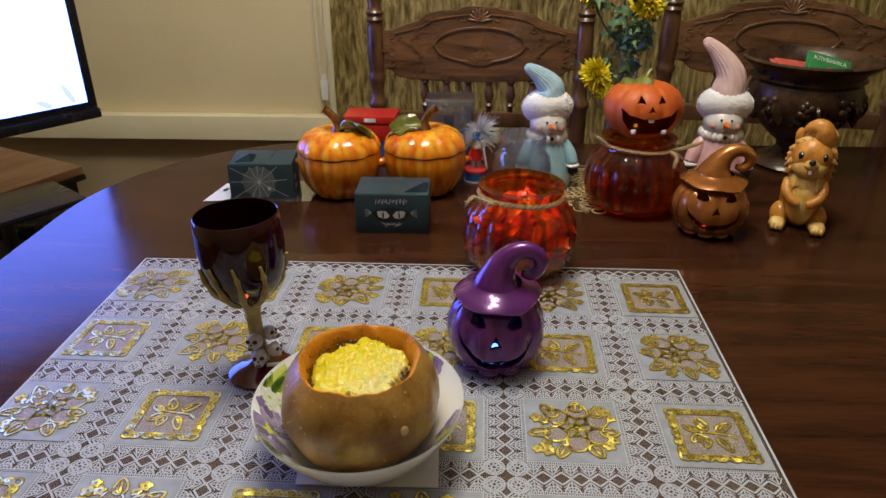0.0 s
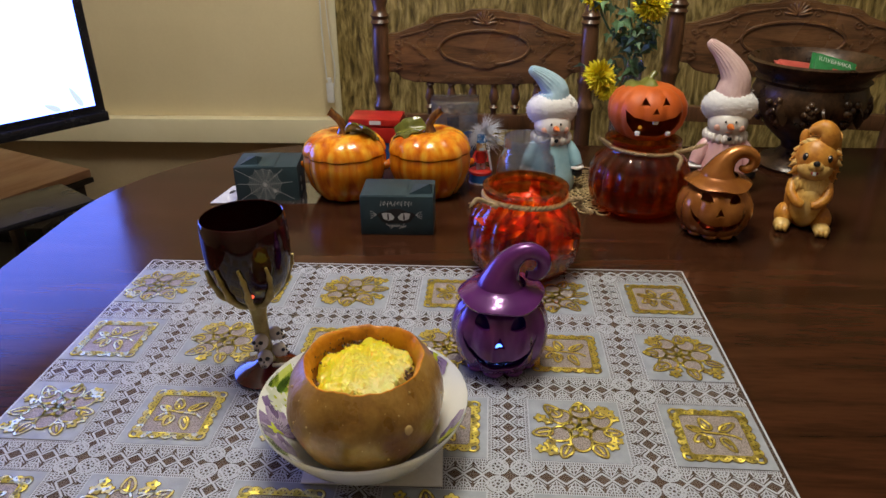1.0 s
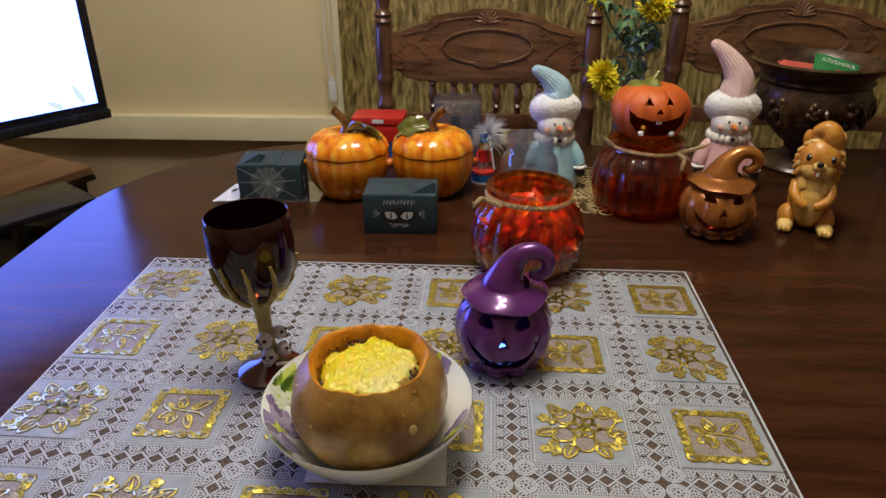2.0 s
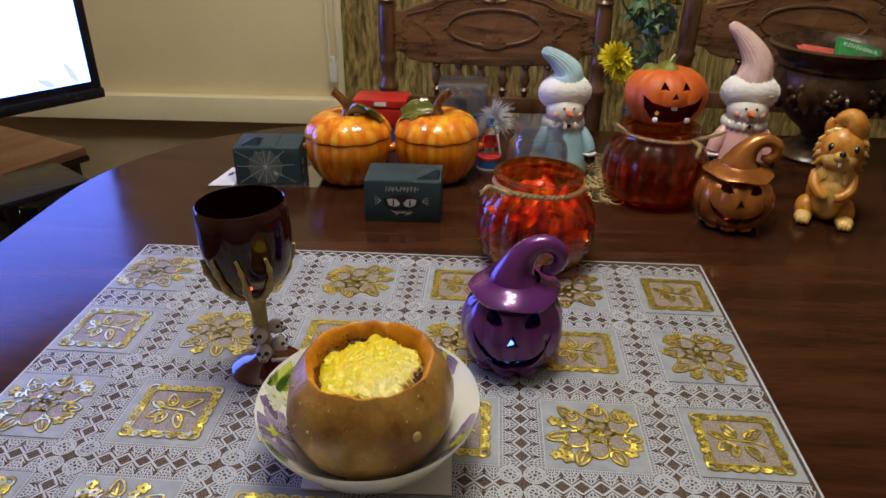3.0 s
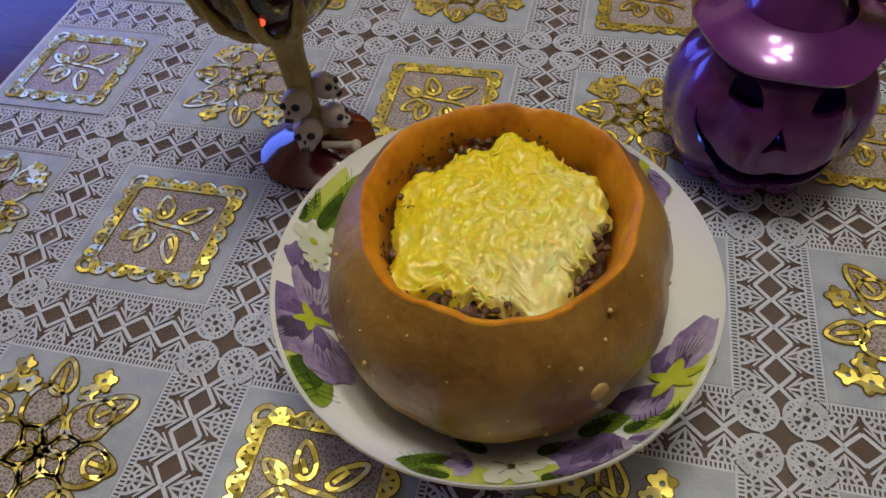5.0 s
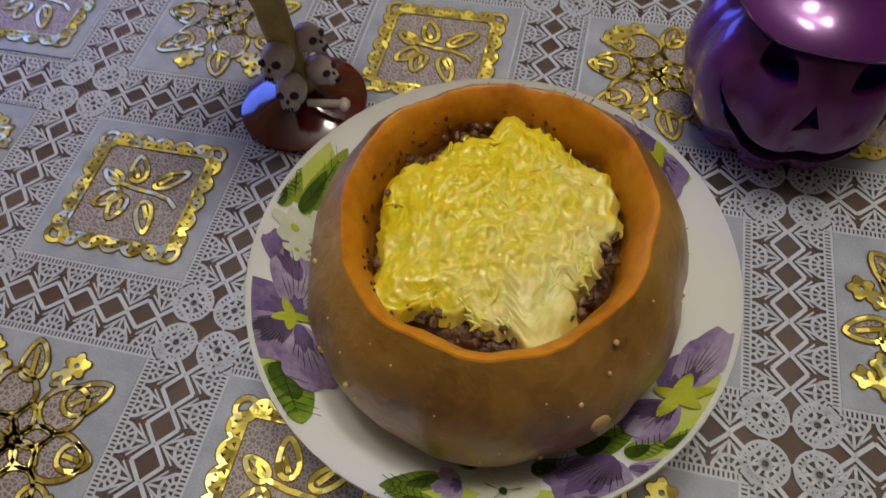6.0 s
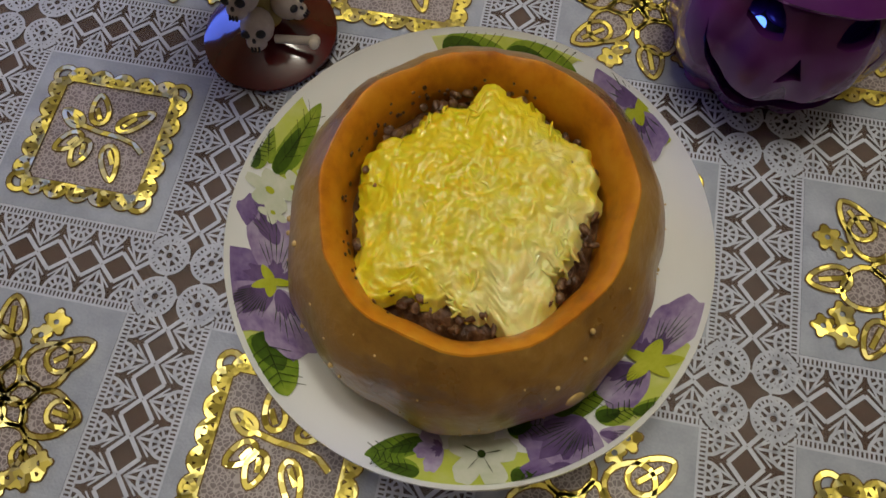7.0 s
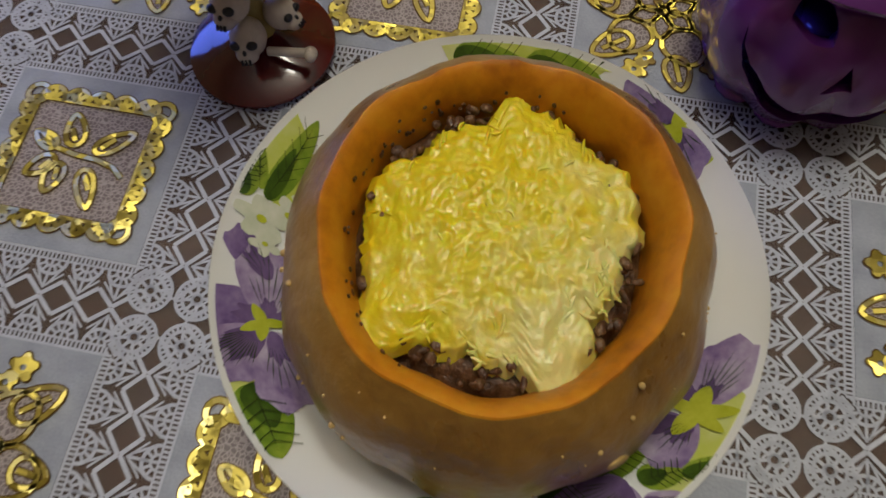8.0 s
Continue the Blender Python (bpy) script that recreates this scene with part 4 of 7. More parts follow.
printed_leaf(-0.0875, 0.019, 96, 0.017, 0.0026, False)
printed_leaf(-0.0925, 0.014, 78, 0.014, 0.004)
for x, y, size in ((-0.0855, 0.0088, 0.0075), (-0.0785, 0.0145, 0.006), (-0.0725, 0.0215, 0.0055), (-0.083, 0.0005, 0.0045)):
    for k in range(5):
        an = 2 * math.pi * k / 5 + x * 200
        whites.append(round_loop(x + 0.6 * size * math.cos(an), y + 0.6 * size * math.sin(an), 0.5 * size, 0.36 * size, an, 14, 0.05))
    yellows.append(round_loop(x, y, 0.2 * size, 0.2 * size, 0, 8))
# spray along the front
printed_leaf(-0.003, -0.079, 206, 0.022, 0.006)
printed_leaf(-0.002, -0.0915, 172, 0.019, 0.0045)
printed_leaf(0.03, -0.086, -8, 0.016, 0.0055)
printed_leaf(0.028, -0.0695, 20, 0.016, 0.006)
printed_leaf(0.008, -0.0715, 150, 0.018, 0.005)
for an in (150, 200, 250):
    petal(0.004, -0.0805, an, 0.0105, 0.004, violets, 0.4)
for k in range(5):
    an = 20 + 72 * k
    whites.append(fan_petal(0.019, -0.0805, an, 0.0135, 0.0058, 0.03))
    lines.append([(0.019, -0.0805), (0.019 + 0.006 * math.cos(radians(an)), -0.0802 + 0.006 * math.sin(radians(an))), (0.019 + 0.008 * math.cos(radians(an)), -0.0805 + 0.008 * math.sin(radians(an))), (0.019 + 0.006 * math.cos(radians(an)), -0.0808 + 0.006 * math.sin(radians(an)))])
lines.append(round_loop(0.019, -0.0805, 0.0016, 0.0016, 0, 10))
petal(0.056, -0.061, 222, 0.027, 0.0135, deep, 0.8, 9)
petal(0.056, -0.062, 250, 0.022, 0.0125, violets, 0.5, 7)
petal(0.05, -0.079, 205, 0.018, 0.006, deep, 0.4)
petal(0.06, -0.066, -10, 0.015, 0.0065, violets, 0.4, 5)
# drooping violet with its calyx
petal(0.0745, -0.038, 196, 0.02, 0.0085, deep, 0.6)
petal(0.076, -0.037, 234, 0.0215, 0.0085, violets, 0.5, 6)
petal(0.0755, -0.0355, 84, 0.019, 0.0075, deep, 0.5)
petal(0.077, -0.0345, 62, 0.0285, 0.0098, violets, 0.4, 8)
eye_of(0.0765, -0.0355, 0.0105, (66, 4, 232))
eye_of(0.0765, -0.0355, 0.009, (140, 310))
printed_leaf(0.0595, -0.0605, 24, 0.014, 0.0055)
printed_leaf(0.071, -0.0575, 28, 0.0165, 0.0042)
printed_leaf(0.044, -0.0595, 30, 0.022, 0.008)
# leaves and violet behind
printed_leaf(-0.026, 0.087, 4, 0.029, 0.0062)
printed_leaf(0.001, 0.088, -9, 0.034, 0.0088)
petal(0.058, 0.07, 128, 0.021, 0.0105, violets, 0.4, 6)
petal(0.06, 0.069, 96, 0.016, 0.008, deep, 0.4)
petal(0.0615, 0.067, 300, 0.02, 0.0078, violets, 0.4, 5)
eye_of(0.0615, 0.0675, 0.006, (20, 90, 300, 200))
print_on("lime_print", wash, "lime", 0.0004)
print_on("leaf_print", leaves, "leafprint", 0.0007)
print_on("leaf_shade_print", shades, "leaf_shade", 0.0009)
print_on("petal_print", deep, "violet_deep", 0.0009)
print_on("petal_print", violets, "violet", 0.0011)
print_on("petal_shade_print", darks, "violet_dark", 0.0013)
print_on("white_flower_print", whites, "whiteprint", 0.0013)
print_on("yellow_print", yellows, "yellowprint", 0.0016)
print_on("vein_print", lines, "darkline", 0.0018)

pumpkin = thing("stuffed_pumpkin", BX - 0.002, BY - 0.009, TZ + 0.0125, 0, "baked hollow pumpkin filled with mince and melted cheese", "stuffed pumpkin")
pumpkin.scale = (0.992, 1.07, 1.075)


def rib(a, z):
    return 1 + 0.005 * max(0, (z - 0.05) / 0.04) * math.sin(8 * a + 1.5 * math.sin(2 * a)) - 0.011 * abs(math.cos(5.5 * a + 0.5 + 0.25 * math.sin(2 * a))) ** 4 + 0.012 * math.sin(2 * a + 1.1) + 0.022 * noise.noise(Vector((math.cos(a) * 2.2, math.sin(a) * 2.2, z * 30)))


PR, PH = 0.0715, 0.092


def rim_lift(a):
    return 0.0045 * noise.noise(Vector((math.cos(a) * 3.2, math.sin(a) * 3.2, 7))) + 0.0018 * math.sin(3 * a) + 0.0012 * noise.noise(Vector((math.cos(a) * 9, math.sin(a) * 9, 2)))


def skin(profile, seg=128):
    V, F = lathe(profile, seg, rib)
    out = []
    for k, (x, y, z) in enumerate(V):
        a = math.atan2(y, x)
        lift = rim_lift(a) * max(0, (z - 0.06) / 0.04)
        d = 1 + 0.018 * noise.noise(Vector((x, y, z)) * 55) + 0.005 * noise.noise(Vector((x, y, z)) * 170)
        out.append((x * d, y * d, z + lift))
    return out, F


outer = [(0.001, 0.003), (0.03, 0.002), (0.042, 0.004), (0.054, 0.012), (0.064, 0.025), (0.07, 0.04), (0.0718, 0.05), (0.0705, 0.061), (0.0668, 0.072), (0.0612, 0.081), (0.0558, 0.087), (0.0528, 0.0898)]
inner = [(0.0528, 0.0898), (0.0522, 0.0903), (0.0508, 0.0897), (0.0488, 0.0872), (0.0468, 0.083), (0.0454, 0.077), (0.0447, 0.07), (0.0445, 0.06)]
rind = part("rind", skin(outer), "rind", pumpkin, "brown baked rind with pale scars")
flesh = part("flesh", skin(inner), "flesh", pumpkin, "soft orange baked flesh")


def mound(r0, h, lump, freq, edge, n=110, seed=0.0, strings=0.0):
    """A lumpy disc with a ragged edge."""
    V, F = [(0, 0, h)], []
    seg = 200 if strings else 128
    rings = 80 if strings else 44
    for j in range(1, rings + 1):
        u = j / rings
        for i in range(seg):
            a = 2 * math.pi * i / seg
            e = 1 + edge * (noise.noise(Vector((math.cos(a) * 2.1 + seed, math.sin(a) * 2.1, 3))) + 0.5 * noise.noise(Vector((math.cos(a) * 6 + seed, math.sin(a) * 6, 8))) + 0.35 * noise.noise(Vector((math.cos(a) * 17 + seed, math.sin(a) * 17, 5))))
            if strings:
                for a0, wide, far in ((5.2, 0.15, 0.26), (1.62, 0.09, 0.2), (3.95, 0.16, 0.16), (0.7, 0.3, 0.05), (4.6, 0.27, -0.13), (2.45, 0.3, -0.1), (5.68, 0.14, -0.12), (0.15, 0.2, 0.04)):
                    e += far * math.exp(-(((a - a0 + math.pi) % (2 * math.pi) - math.pi) / wide) ** 2)
            r = r0 * u * e
            x, y = r * math.cos(a), r * math.sin(a)
            p = Vector((x, y, seed))
            z = h * (1 - 0.55 * u ** 3) + lump * (noise.noise(p * freq) + 0.6 * noise.noise(p * freq * 2.3) + 0.35 * noise.noise(p * freq * 5))
            if strings:
                sw = noise.noise(p * 45) * 5
                z += strings * ((1 - abs(noise.noise(Vector((x * 420 + sw, y * 160 - sw, 1))))) ** 3 + (1 - abs(noise.noise(Vector((x * 170 - sw, y * 430 + sw, 4))))) ** 3)
            if u > 0.92:
                z -= (u - 0.92) / 0.08 * 0.004
            V.append((x, y, z))
    for i in range(seg):
        F.append((0, 1 + i, 1 + (i + 1) % seg))
    for j in range(rings - 1):
        for i in range(seg):
            a, b = 1 + j * seg + i, 1 + j * seg + (i + 1) % seg
            F.append((a, a + seg, b + seg, b))
    return V, F


filling = part("filling", moved(mound(0.0457, 0.009, 0.003, 200, 0.0), pose(0, 0, 0.0675)), "filling", pumpkin, "dark minced meat filling")
bits = random.Random(4)
for k in range(90):
    a, r = bits.uniform(0, 2 * math.pi), bits.uniform(0.035, 0.0435)
    part("filling_crumb", moved(ball((0, 0, 0), (bits.uniform(0.0012, 0.0028), bits.uniform(0.001, 0.002), 0.0013), 8, 6, 0.6, 500), pose(r * math.cos(a), r * math.sin(a), 0.076 + bits.uniform(0, 0.003), 0, 0, bits.uniform(0, 180))), "filling", filling)
cheese = part("cheese", moved(mound(0.0428, 0.0105, 0.0019, 120, 0.15, seed=2.2, strings=0.0001), pose(0.0005, 0.001, 0.0735)), "cheese", pumpkin, "melted yellow cheese crust")
def cheese_top(x, y):
    u = min(1.0, math.hypot(x, y) / 0.0428)
    return 0.073 + 0.0105 * (1 - 0.55 * u ** 3)


shreds = []
for k in range(260):
    a, r = bits.uniform(0, 2 * math.pi), 0.0395 * bits.random() ** 0.5
    if r < 0.027 and bits.random() < 0.8 or (math.cos(a) < -0.2 and bits.random() < 0.5):
        continue
    x, y, t = r * math.cos(a), r * math.sin(a), bits.uniform(0, math.pi)
    L, bend = bits.uniform(0.0014, 0.0034), bits.uniform(-0.0012, 0.0012)
    pts = []
    for q in (-1, -0.4, 0.3, 1):
        px, py = x + q * L * math.cos(t) + bend * q * q * math.sin(t), y + 0.001 + q * L * math.sin(t) - bend * q * q * math.cos(t)
        pts.append((px, py, cheese_top(px, py - 0.001) + 0.0002 * q))
    shreds.append(tube(pts, [0.0003, 0.0006, 0.0006, 0.0003], 6))
tagged(part("shredded_cheese", join(*shreds), "cheese", cheese, "pale melted cheese shreds"), kind="stuff")


for k in range(46):
    a, z = bits.uniform(1.2, 4.3), bits.uniform(0.076, 0.0835)
    r = float(np.interp(z, [0.07, 0.077, 0.083, 0.0872], [0.0447, 0.0454, 0.0468, 0.0488])) * rib(a, z) - 0.0001
    s = bits.uniform(0.0005, 0.0012)
    part("burnt_fleck", moved(ball((0, 0, 0), (0.0005, s, s * bits.uniform(0.6, 1.6)), 7, 5, 0.4, 600), pose(r * math.cos(a), r * math.sin(a), z, 0, 0, math.degrees(a))), "filling", flesh)


def on_rind(deg, z):
    a = radians(deg)
    for (r0, z0), (r1, z1) in zip(outer, outer[1:]):
        if z0 <= z <= z1:
            r = r0 + (r1 - r0) * (z - z0) / (z1 - z0)
            return r * rib(a, z) * math.cos(a), r * rib(a, z) * math.sin(a), z
    return 0.07 * math.cos(a), 0.07 * math.sin(a), z


part("scar", moved(ball((0, 0, 0), (0.0042, 0.0012, 0.0042), 14, 8, 0.15, 200), Matrix.Translation(on_rind(-50, 0.06)) @ pose(0, 0, 0, -12, 0, 40)), "scar", rind, "round pale scar")
for k in range(64):
    s = bits.uniform(0.0003, 0.0005) if k % 4 else bits.uniform(0.0007, 0.0013)
    part("scar_fleck", moved(ball((0, 0, 0), (s, s, s), 7, 5), Matrix.Translation(on_rind(bits.uniform(-175, 30), bits.uniform(0.03, 0.086)))), "scar", rind)


# ---- goblet ----
goblet = thing("goblet", -0.143, 0.136, TZ + 0.0025, 0, "dark ruby goblet gripped by a skeleton hand on skulls", "goblet")
goblet.matrix_basis = pose(-0.142, 0.136, TZ + 0.0035, 0, -1.8, 0) @ Matrix.Diagonal((0.985, 0.985, 0.98, 1))
part("foot", lathe([(0.0005, 0.016), (0.008, 0.0155), (0.014, 0.012), (0.024, 0.008), (0.033, 0.0045), (0.037, 0.0022), (0.0372, 0.0008), (0.036, 0.0), (0.0005, 0.0)], 56), "ruby_foot", goblet, "translucent ruby red foot")
part("arm", moved(lathe([(0.0005, 0.012), (0.0095, 0.012), (0.0085, 0.03), (0.0078, 0.05), (0.0082, 0.075), (0.0105, 0.088), (0.013, 0.094), (0.0005, 0.096)], 24, lambda a, z: 1 + 0.06 * math.cos(3 * a)), pose(0, 0, 0)), "bone", goblet, "olive painted forearm bones")
cup_o = [(0.001, 0.09), (0.012, 0.092), (0.024, 0.1), (0.034, 0.112), (0.0405, 0.127), (0.0435, 0.143), (0.0445, 0.16), (0.0438, 0.18), (0.0425, 0.193)]
cup_i = [(0.0412, 0.193), (0.0425, 0.18), (0.0432, 0.16), (0.0422, 0.143), (0.039, 0.127), (0.032, 0.113), (0.022, 0.103), (0.001, 0.097)]
part("cup", lathe(cup_o + [(0.0418, 0.1936)] + cup_i, 64), "ruby_solid", goblet, "glossy dark ruby cup")


def cup_r(z):
    for (r0, z0), (r1, z1) in zip(cup_o, cup_o[1:]):
        if z0 <= z <= z1:
            return r0 + (r1 - r0) * (z - z0) / (z1 - z0)
    return 0.043


for deg, top in ((-150, 0.142), (-118, 0.15), (-86, 0.152), (-52, 0.15), (20, 0.14), (95, 0.148)):
    pts, rad = [], []
    for k in range(14):
        u = k / 13
        z = 0.089 + (top - 0.089) * u
        a = radians(deg + 6 * math.sin(u * 3))
        r = cup_r(max(z, 0.0901)) + 0.0018
        pts.append((r * math.cos(a), r * math.sin(a), z))
        rad.append(0.0042 - 0.0026 * u + (0.0011 if k in (5, 6, 10) else 0))
    part("finger", tube(pts, rad, 8), "bone", goblet)


def skull(c, s, turn):
    g = join(slot(ball((0, 0, 0), (s * 0.96, s * 1.15, s * 1.06), 18, 12), 0), slot(ball((0, -s * 0.55, -s * 0.7), (s * 0.62, s * 0.55, s * 0.55), 14, 8), 0),
             *[slot(ball((q * s * 0.42, -s * 0.98, -s * 0.12), (s * 0.32, s * 0.24, s * 0.25), 12, 8), 1) for q in (-1, 1)],
             slot(ball((0, -s * 1.06, -s * 0.5), (s * 0.12, s * 0.12, s * 0.16), 8, 5), 1),
             *[slot(moved(block(s * 0.1, s * 0.16, s * 0.3, 0), pose(q * s * 0.2, -s * 1.02, -s * 1.16)), 1) for q in (-1, 0, 1)])
    part("skull", moved(g, Matrix.Translation(c) @ pose(0, 0, 0, -32, 0, turn)), ["skull", "black"], goblet, "ivory skull with black sockets")


skull((0.0045, -0.015, 0.0275), 0.0088, 8)
skull((0.001, -0.0115, 0.0465), 0.0088, -6)
skull((0.0165, 0.0, 0.0285), 0.0078, 75)
skull((0.0125, 0.005, 0.047), 0.0078, 70)
bone_path = [(0.011, -0.014, 0.017), (0.022, -0.0135, 0.0175), (0.032, -0.013, 0.018)]
part("bone", join(tube(bone_path, 0.0022, 10), ball(bone_path[2], 0.0033, 10, 8), ball((0.0325, -0.0155, 0.0185), 0.0028, 10, 8)), "skull", goblet, "small ivory bone")
part("gem", ball((0.0105, -0.0362, 0.1175), 0.0018, 10, 6), "led_red", goblet, "small red light in the palm")


# ---- lanterns ----
def shell(prof, seg, mod, wall_t):
    inner_p = [(max(0.0006, r - wall_t), z + (wall_t if k == 0 else (-wall_t if k == len(prof) - 1 else 0))) for k, (r, z) in enumerate(prof)]
    V, F = lathe(prof + inner_p[::-1], seg, mod, True)
    return V, F


def smile(w, zc, zb, tooth=0.0):
    """A crescent mouth."""
    up = [(w * math.cos(a), zc - (zc - zb) * 0.72 * math.sin(a)) for a in [math.pi * k / 10 for k in range(11)]]
    lo = [(w * math.cos(a), zc - (zc - zb) * math.sin(a)) for a in [math.pi * k / 12 for k in range(1, 12)]]
    return up + lo[::-1]


def witch_lantern(x, y, turn, mat, led, label, sz=1.0):
    ob = thing("jack_o_lantern", x, y, TZ + 0.0012, turn, label, "lantern", "hatted pumpkin lanterns")
    mod = lambda a, z: 1 - 0.07 * abs(math.cos(4.5 * a + 0.35)) ** 4
    prof = [(0.0008, 0.001), (0.022, 0.0008), (0.034, 0.003), (0.044, 0.012), (0.051, 0.027), (0.0535, 0.043), (0.052, 0.058), (0.046, 0.072), (0.036, 0.082), (0.02, 0.087), (0.0008, 0.088)]
    prof = [(r, z * sz) for r, z in prof]
    eye = [(0.0078 * math.cos(a), 0.0082 * math.sin(a) if math.sin(a) > 0 else -0.003 + 0.0015 * math.cos(a) ** 2) for a in [2 * math.pi * k / 18 for k in range(18)]]
    cuts = []
    for q in (-1, 1):
        cuts.append(prism([(q * 0.0185 + ex, (0.0702 + ez * 1.1) * sz) for ex, ez in eye], -0.08, -0.02))
    cuts.append(prism([(-0.0062, 0.0478 * sz), (0.0, 0.0488 * sz), (0.0062, 0.0478 * sz), (0.0, 0.0615 * sz)], -0.08, -0.02))
    cuts.append(prism([(mx, mz * sz) for mx, mz in smile(0.039, 0.061, 0.019)], -0.08, -0.018))
    part("body", carve(shell(prof, 96, mod, 0.004), cuts), mat, ob)
    for k in range(9):
        a = 2 * math.pi * (k + 0.5) / 9
        part("base_lobe", ball((0.03 * math.cos(a), 0.03 * math.sin(a), 0.0055), (0.012, 0.012, 0.0055), 12, 8), mat, ob)
    # brim and crown of the hat
    seg, V, F = 72, [], []
    prof_h = [(0.026, 0.088), (0.041, 0.0865), (0.0455, 0.0868), (0.0462, 0.0888), (0.0425, 0.0918), (0.036, 0.0948), (0.0295, 0.0968), (0.0255, 0.1)]
    for r, z in prof_h:
        for i in range(seg):
            a = 2 * math.pi * i / seg
            wv = 0.002 * math.sin(2 * a + 0.6) - 0.0015 * math.sin(5 * a) - 0.003 * max(0, -math.cos(a)) ** 2
            k = max(0, (r - 0.026) / 0.021)
            V.append((r * math.cos(a) * (1 + 0.04 * math.sin(3 * a) * k), r * math.sin(a), (z - 0.001 * k * (0.5 - 0.5 * math.sin(a)) + wv * k) * sz))
    for j in range(len(prof_h) - 1):
        for i in range(seg):
            F.append((j * seg + i, j * seg + (i + 1) % seg, (j + 1) * seg + (i + 1) % seg, (j + 1) * seg + i))
    part("hat_brim", (V, F), mat, ob)
    path = curve_points([(-0.001, 0, 0.09), (-0.001, 0, 0.101), (0.002, 0, 0.114), (0.0085, 0, 0.127), (0.019, 0, 0.1365), (0.0315, 0, 0.138), (0.0415, 0, 0.131), (0.0425, 0, 0.1185), (0.0345, -0.001, 0.1105), (0.0255, -0.003, 0.1125)], 44)
    rad = [float(np.interp(k / 43, [0, 0.1, 0.2, 0.33, 0.45, 0.6, 0.75, 0.9, 1], [0.028, 0.0245, 0.0185, 0.0132, 0.0102, 0.0086, 0.0076, 0.0066, 0.004])) for k in range(44)]
    part("hat_crown", tube([(p.x, p.y, p.z * sz) for p in path], rad, 22), mat, ob)
    part("led", ball((0, 0.012, 0.008), 0.004, 12, 8), led, ob, "small colour-changing light inside")
    part("floor_disc", lathe([(0.0005, 0.0025), (0.038, 0.0055)], 24), "inside", ob)
    return ob


witch_lantern(0.116, 0.17, -2, "purple", "led_blue", "glossy purple pumpkin lantern wearing a witch hat").scale = (1.03, 1.03, 1.01)
witch_lantern(0.464, 0.538, -8, "copper", "led_red", "copper glazed pumpkin lantern wearing a witch hat", 0.92).scale = (1.085, 1.085, 1.05)


# ---- amber jars ----
def rope_ring(r, z, n=64, strands=2):
    gs = []
    for s in range(strands):
        pts = []
        for k in range(n * 3):
            a = 2 * math.pi * k / (n * 3)
            tw = a * 26 + s * math.pi
            pts.append(((r + 0.0013 * math.cos(tw)) * math.cos(a), (r + 0.0013 * math.cos(tw)) * math.sin(a), z + 0.0013 * math.sin(tw) + 0.0015 * math.sin(2 * a)))
        gs.append(tube(pts, 0.0023, 6, True))
    return join(*gs)


def rope_end(pts, n=30):
    base = curve_points(pts, n)
    gs = []
    for s in range(2):
        gs.append(tube([p + Vector((0.0012 * math.cos(k * 0.9 + s * 3.14), 0, 0.0012 * math.sin(k * 0.9 + s * 3.14))) for k, p in enumerate(base)], 0.0024, 6))
    tip, before = base[-1], base[-3]
    d = (tip - before).normalized()
    for k in range(9):
        gs.append(tube([tip - d * 0.002, tip + d * 0.006 + Vector((math.sin(k * 2.1) * 0.003, math.cos(k * 1.7) * 0.003, math.sin(k * 3.3) * 0.003))], 0.0005, 4))
    return join(*gs)


def amber_jar(x, y, turn, R, H, neck, label):
    ob = thing("glass_jar", x, y, TZ + 0.0014, turn, label, "jar", "amber pumpkin jars")
    mod = lambda a, z: 1 + (0.062 * abs(math.cos(9 * a)) - 0.042) * max(0, math.sin(math.pi * min(1, max(0, z / (H * 0.84))))) ** 0.6
    out = [(0.0006, 0.003), (R * 0.66, 0.0), (R * 0.8, 0.004), (R * 0.94, H * 0.16), (R, H * 0.36), (R * 0.985, H * 0.54), (R * 0.9, H * 0.7), (neck * 1.05, H * 0.81), (neck * 0.97, H * 0.86), (neck * 0.97, H * 0.93), (neck * 1.06, H * 0.95), (neck * 1.07, H * 0.985), (neck, H)]
    inn = [(max(0.0006, r - 0.004), z + (0.004 if z < 0.01 else 0)) for r, z in out[::-1]]
    part("glass", lathe(out + inn, 128, mod), "amber", ob, "ribbed amber glass")
    return ob


JX, JY = 0.156, 0.404
jar = amber_jar(JX, JY, 20, 0.08, 0.108, 0.056, "open ribbed amber glass jar tied with jute twine, full of sweets")
jar.scale = (0.985, 0.985, 1.18)
part("twine", join(rope_ring(0.0585, 0.0955)), "rope", jar, "jute twine round the neck")
part("twine_end", rope_end([(-0.054, -0.03, 0.094), (-0.066, -0.022, 0.098), (-0.078, -0.02, 0.102), (-0.086, -0.024, 0.1)]), "rope", jar)
part("twine_end", rope_end([(0.044, -0.042, 0.095), (0.054, -0.05, 0.099), (0.062, -0.05, 0.096), (0.058, -0.047, 0.09), (0.07, -0.054, 0.084)]), "rope", jar)
sweets = random.Random(7)


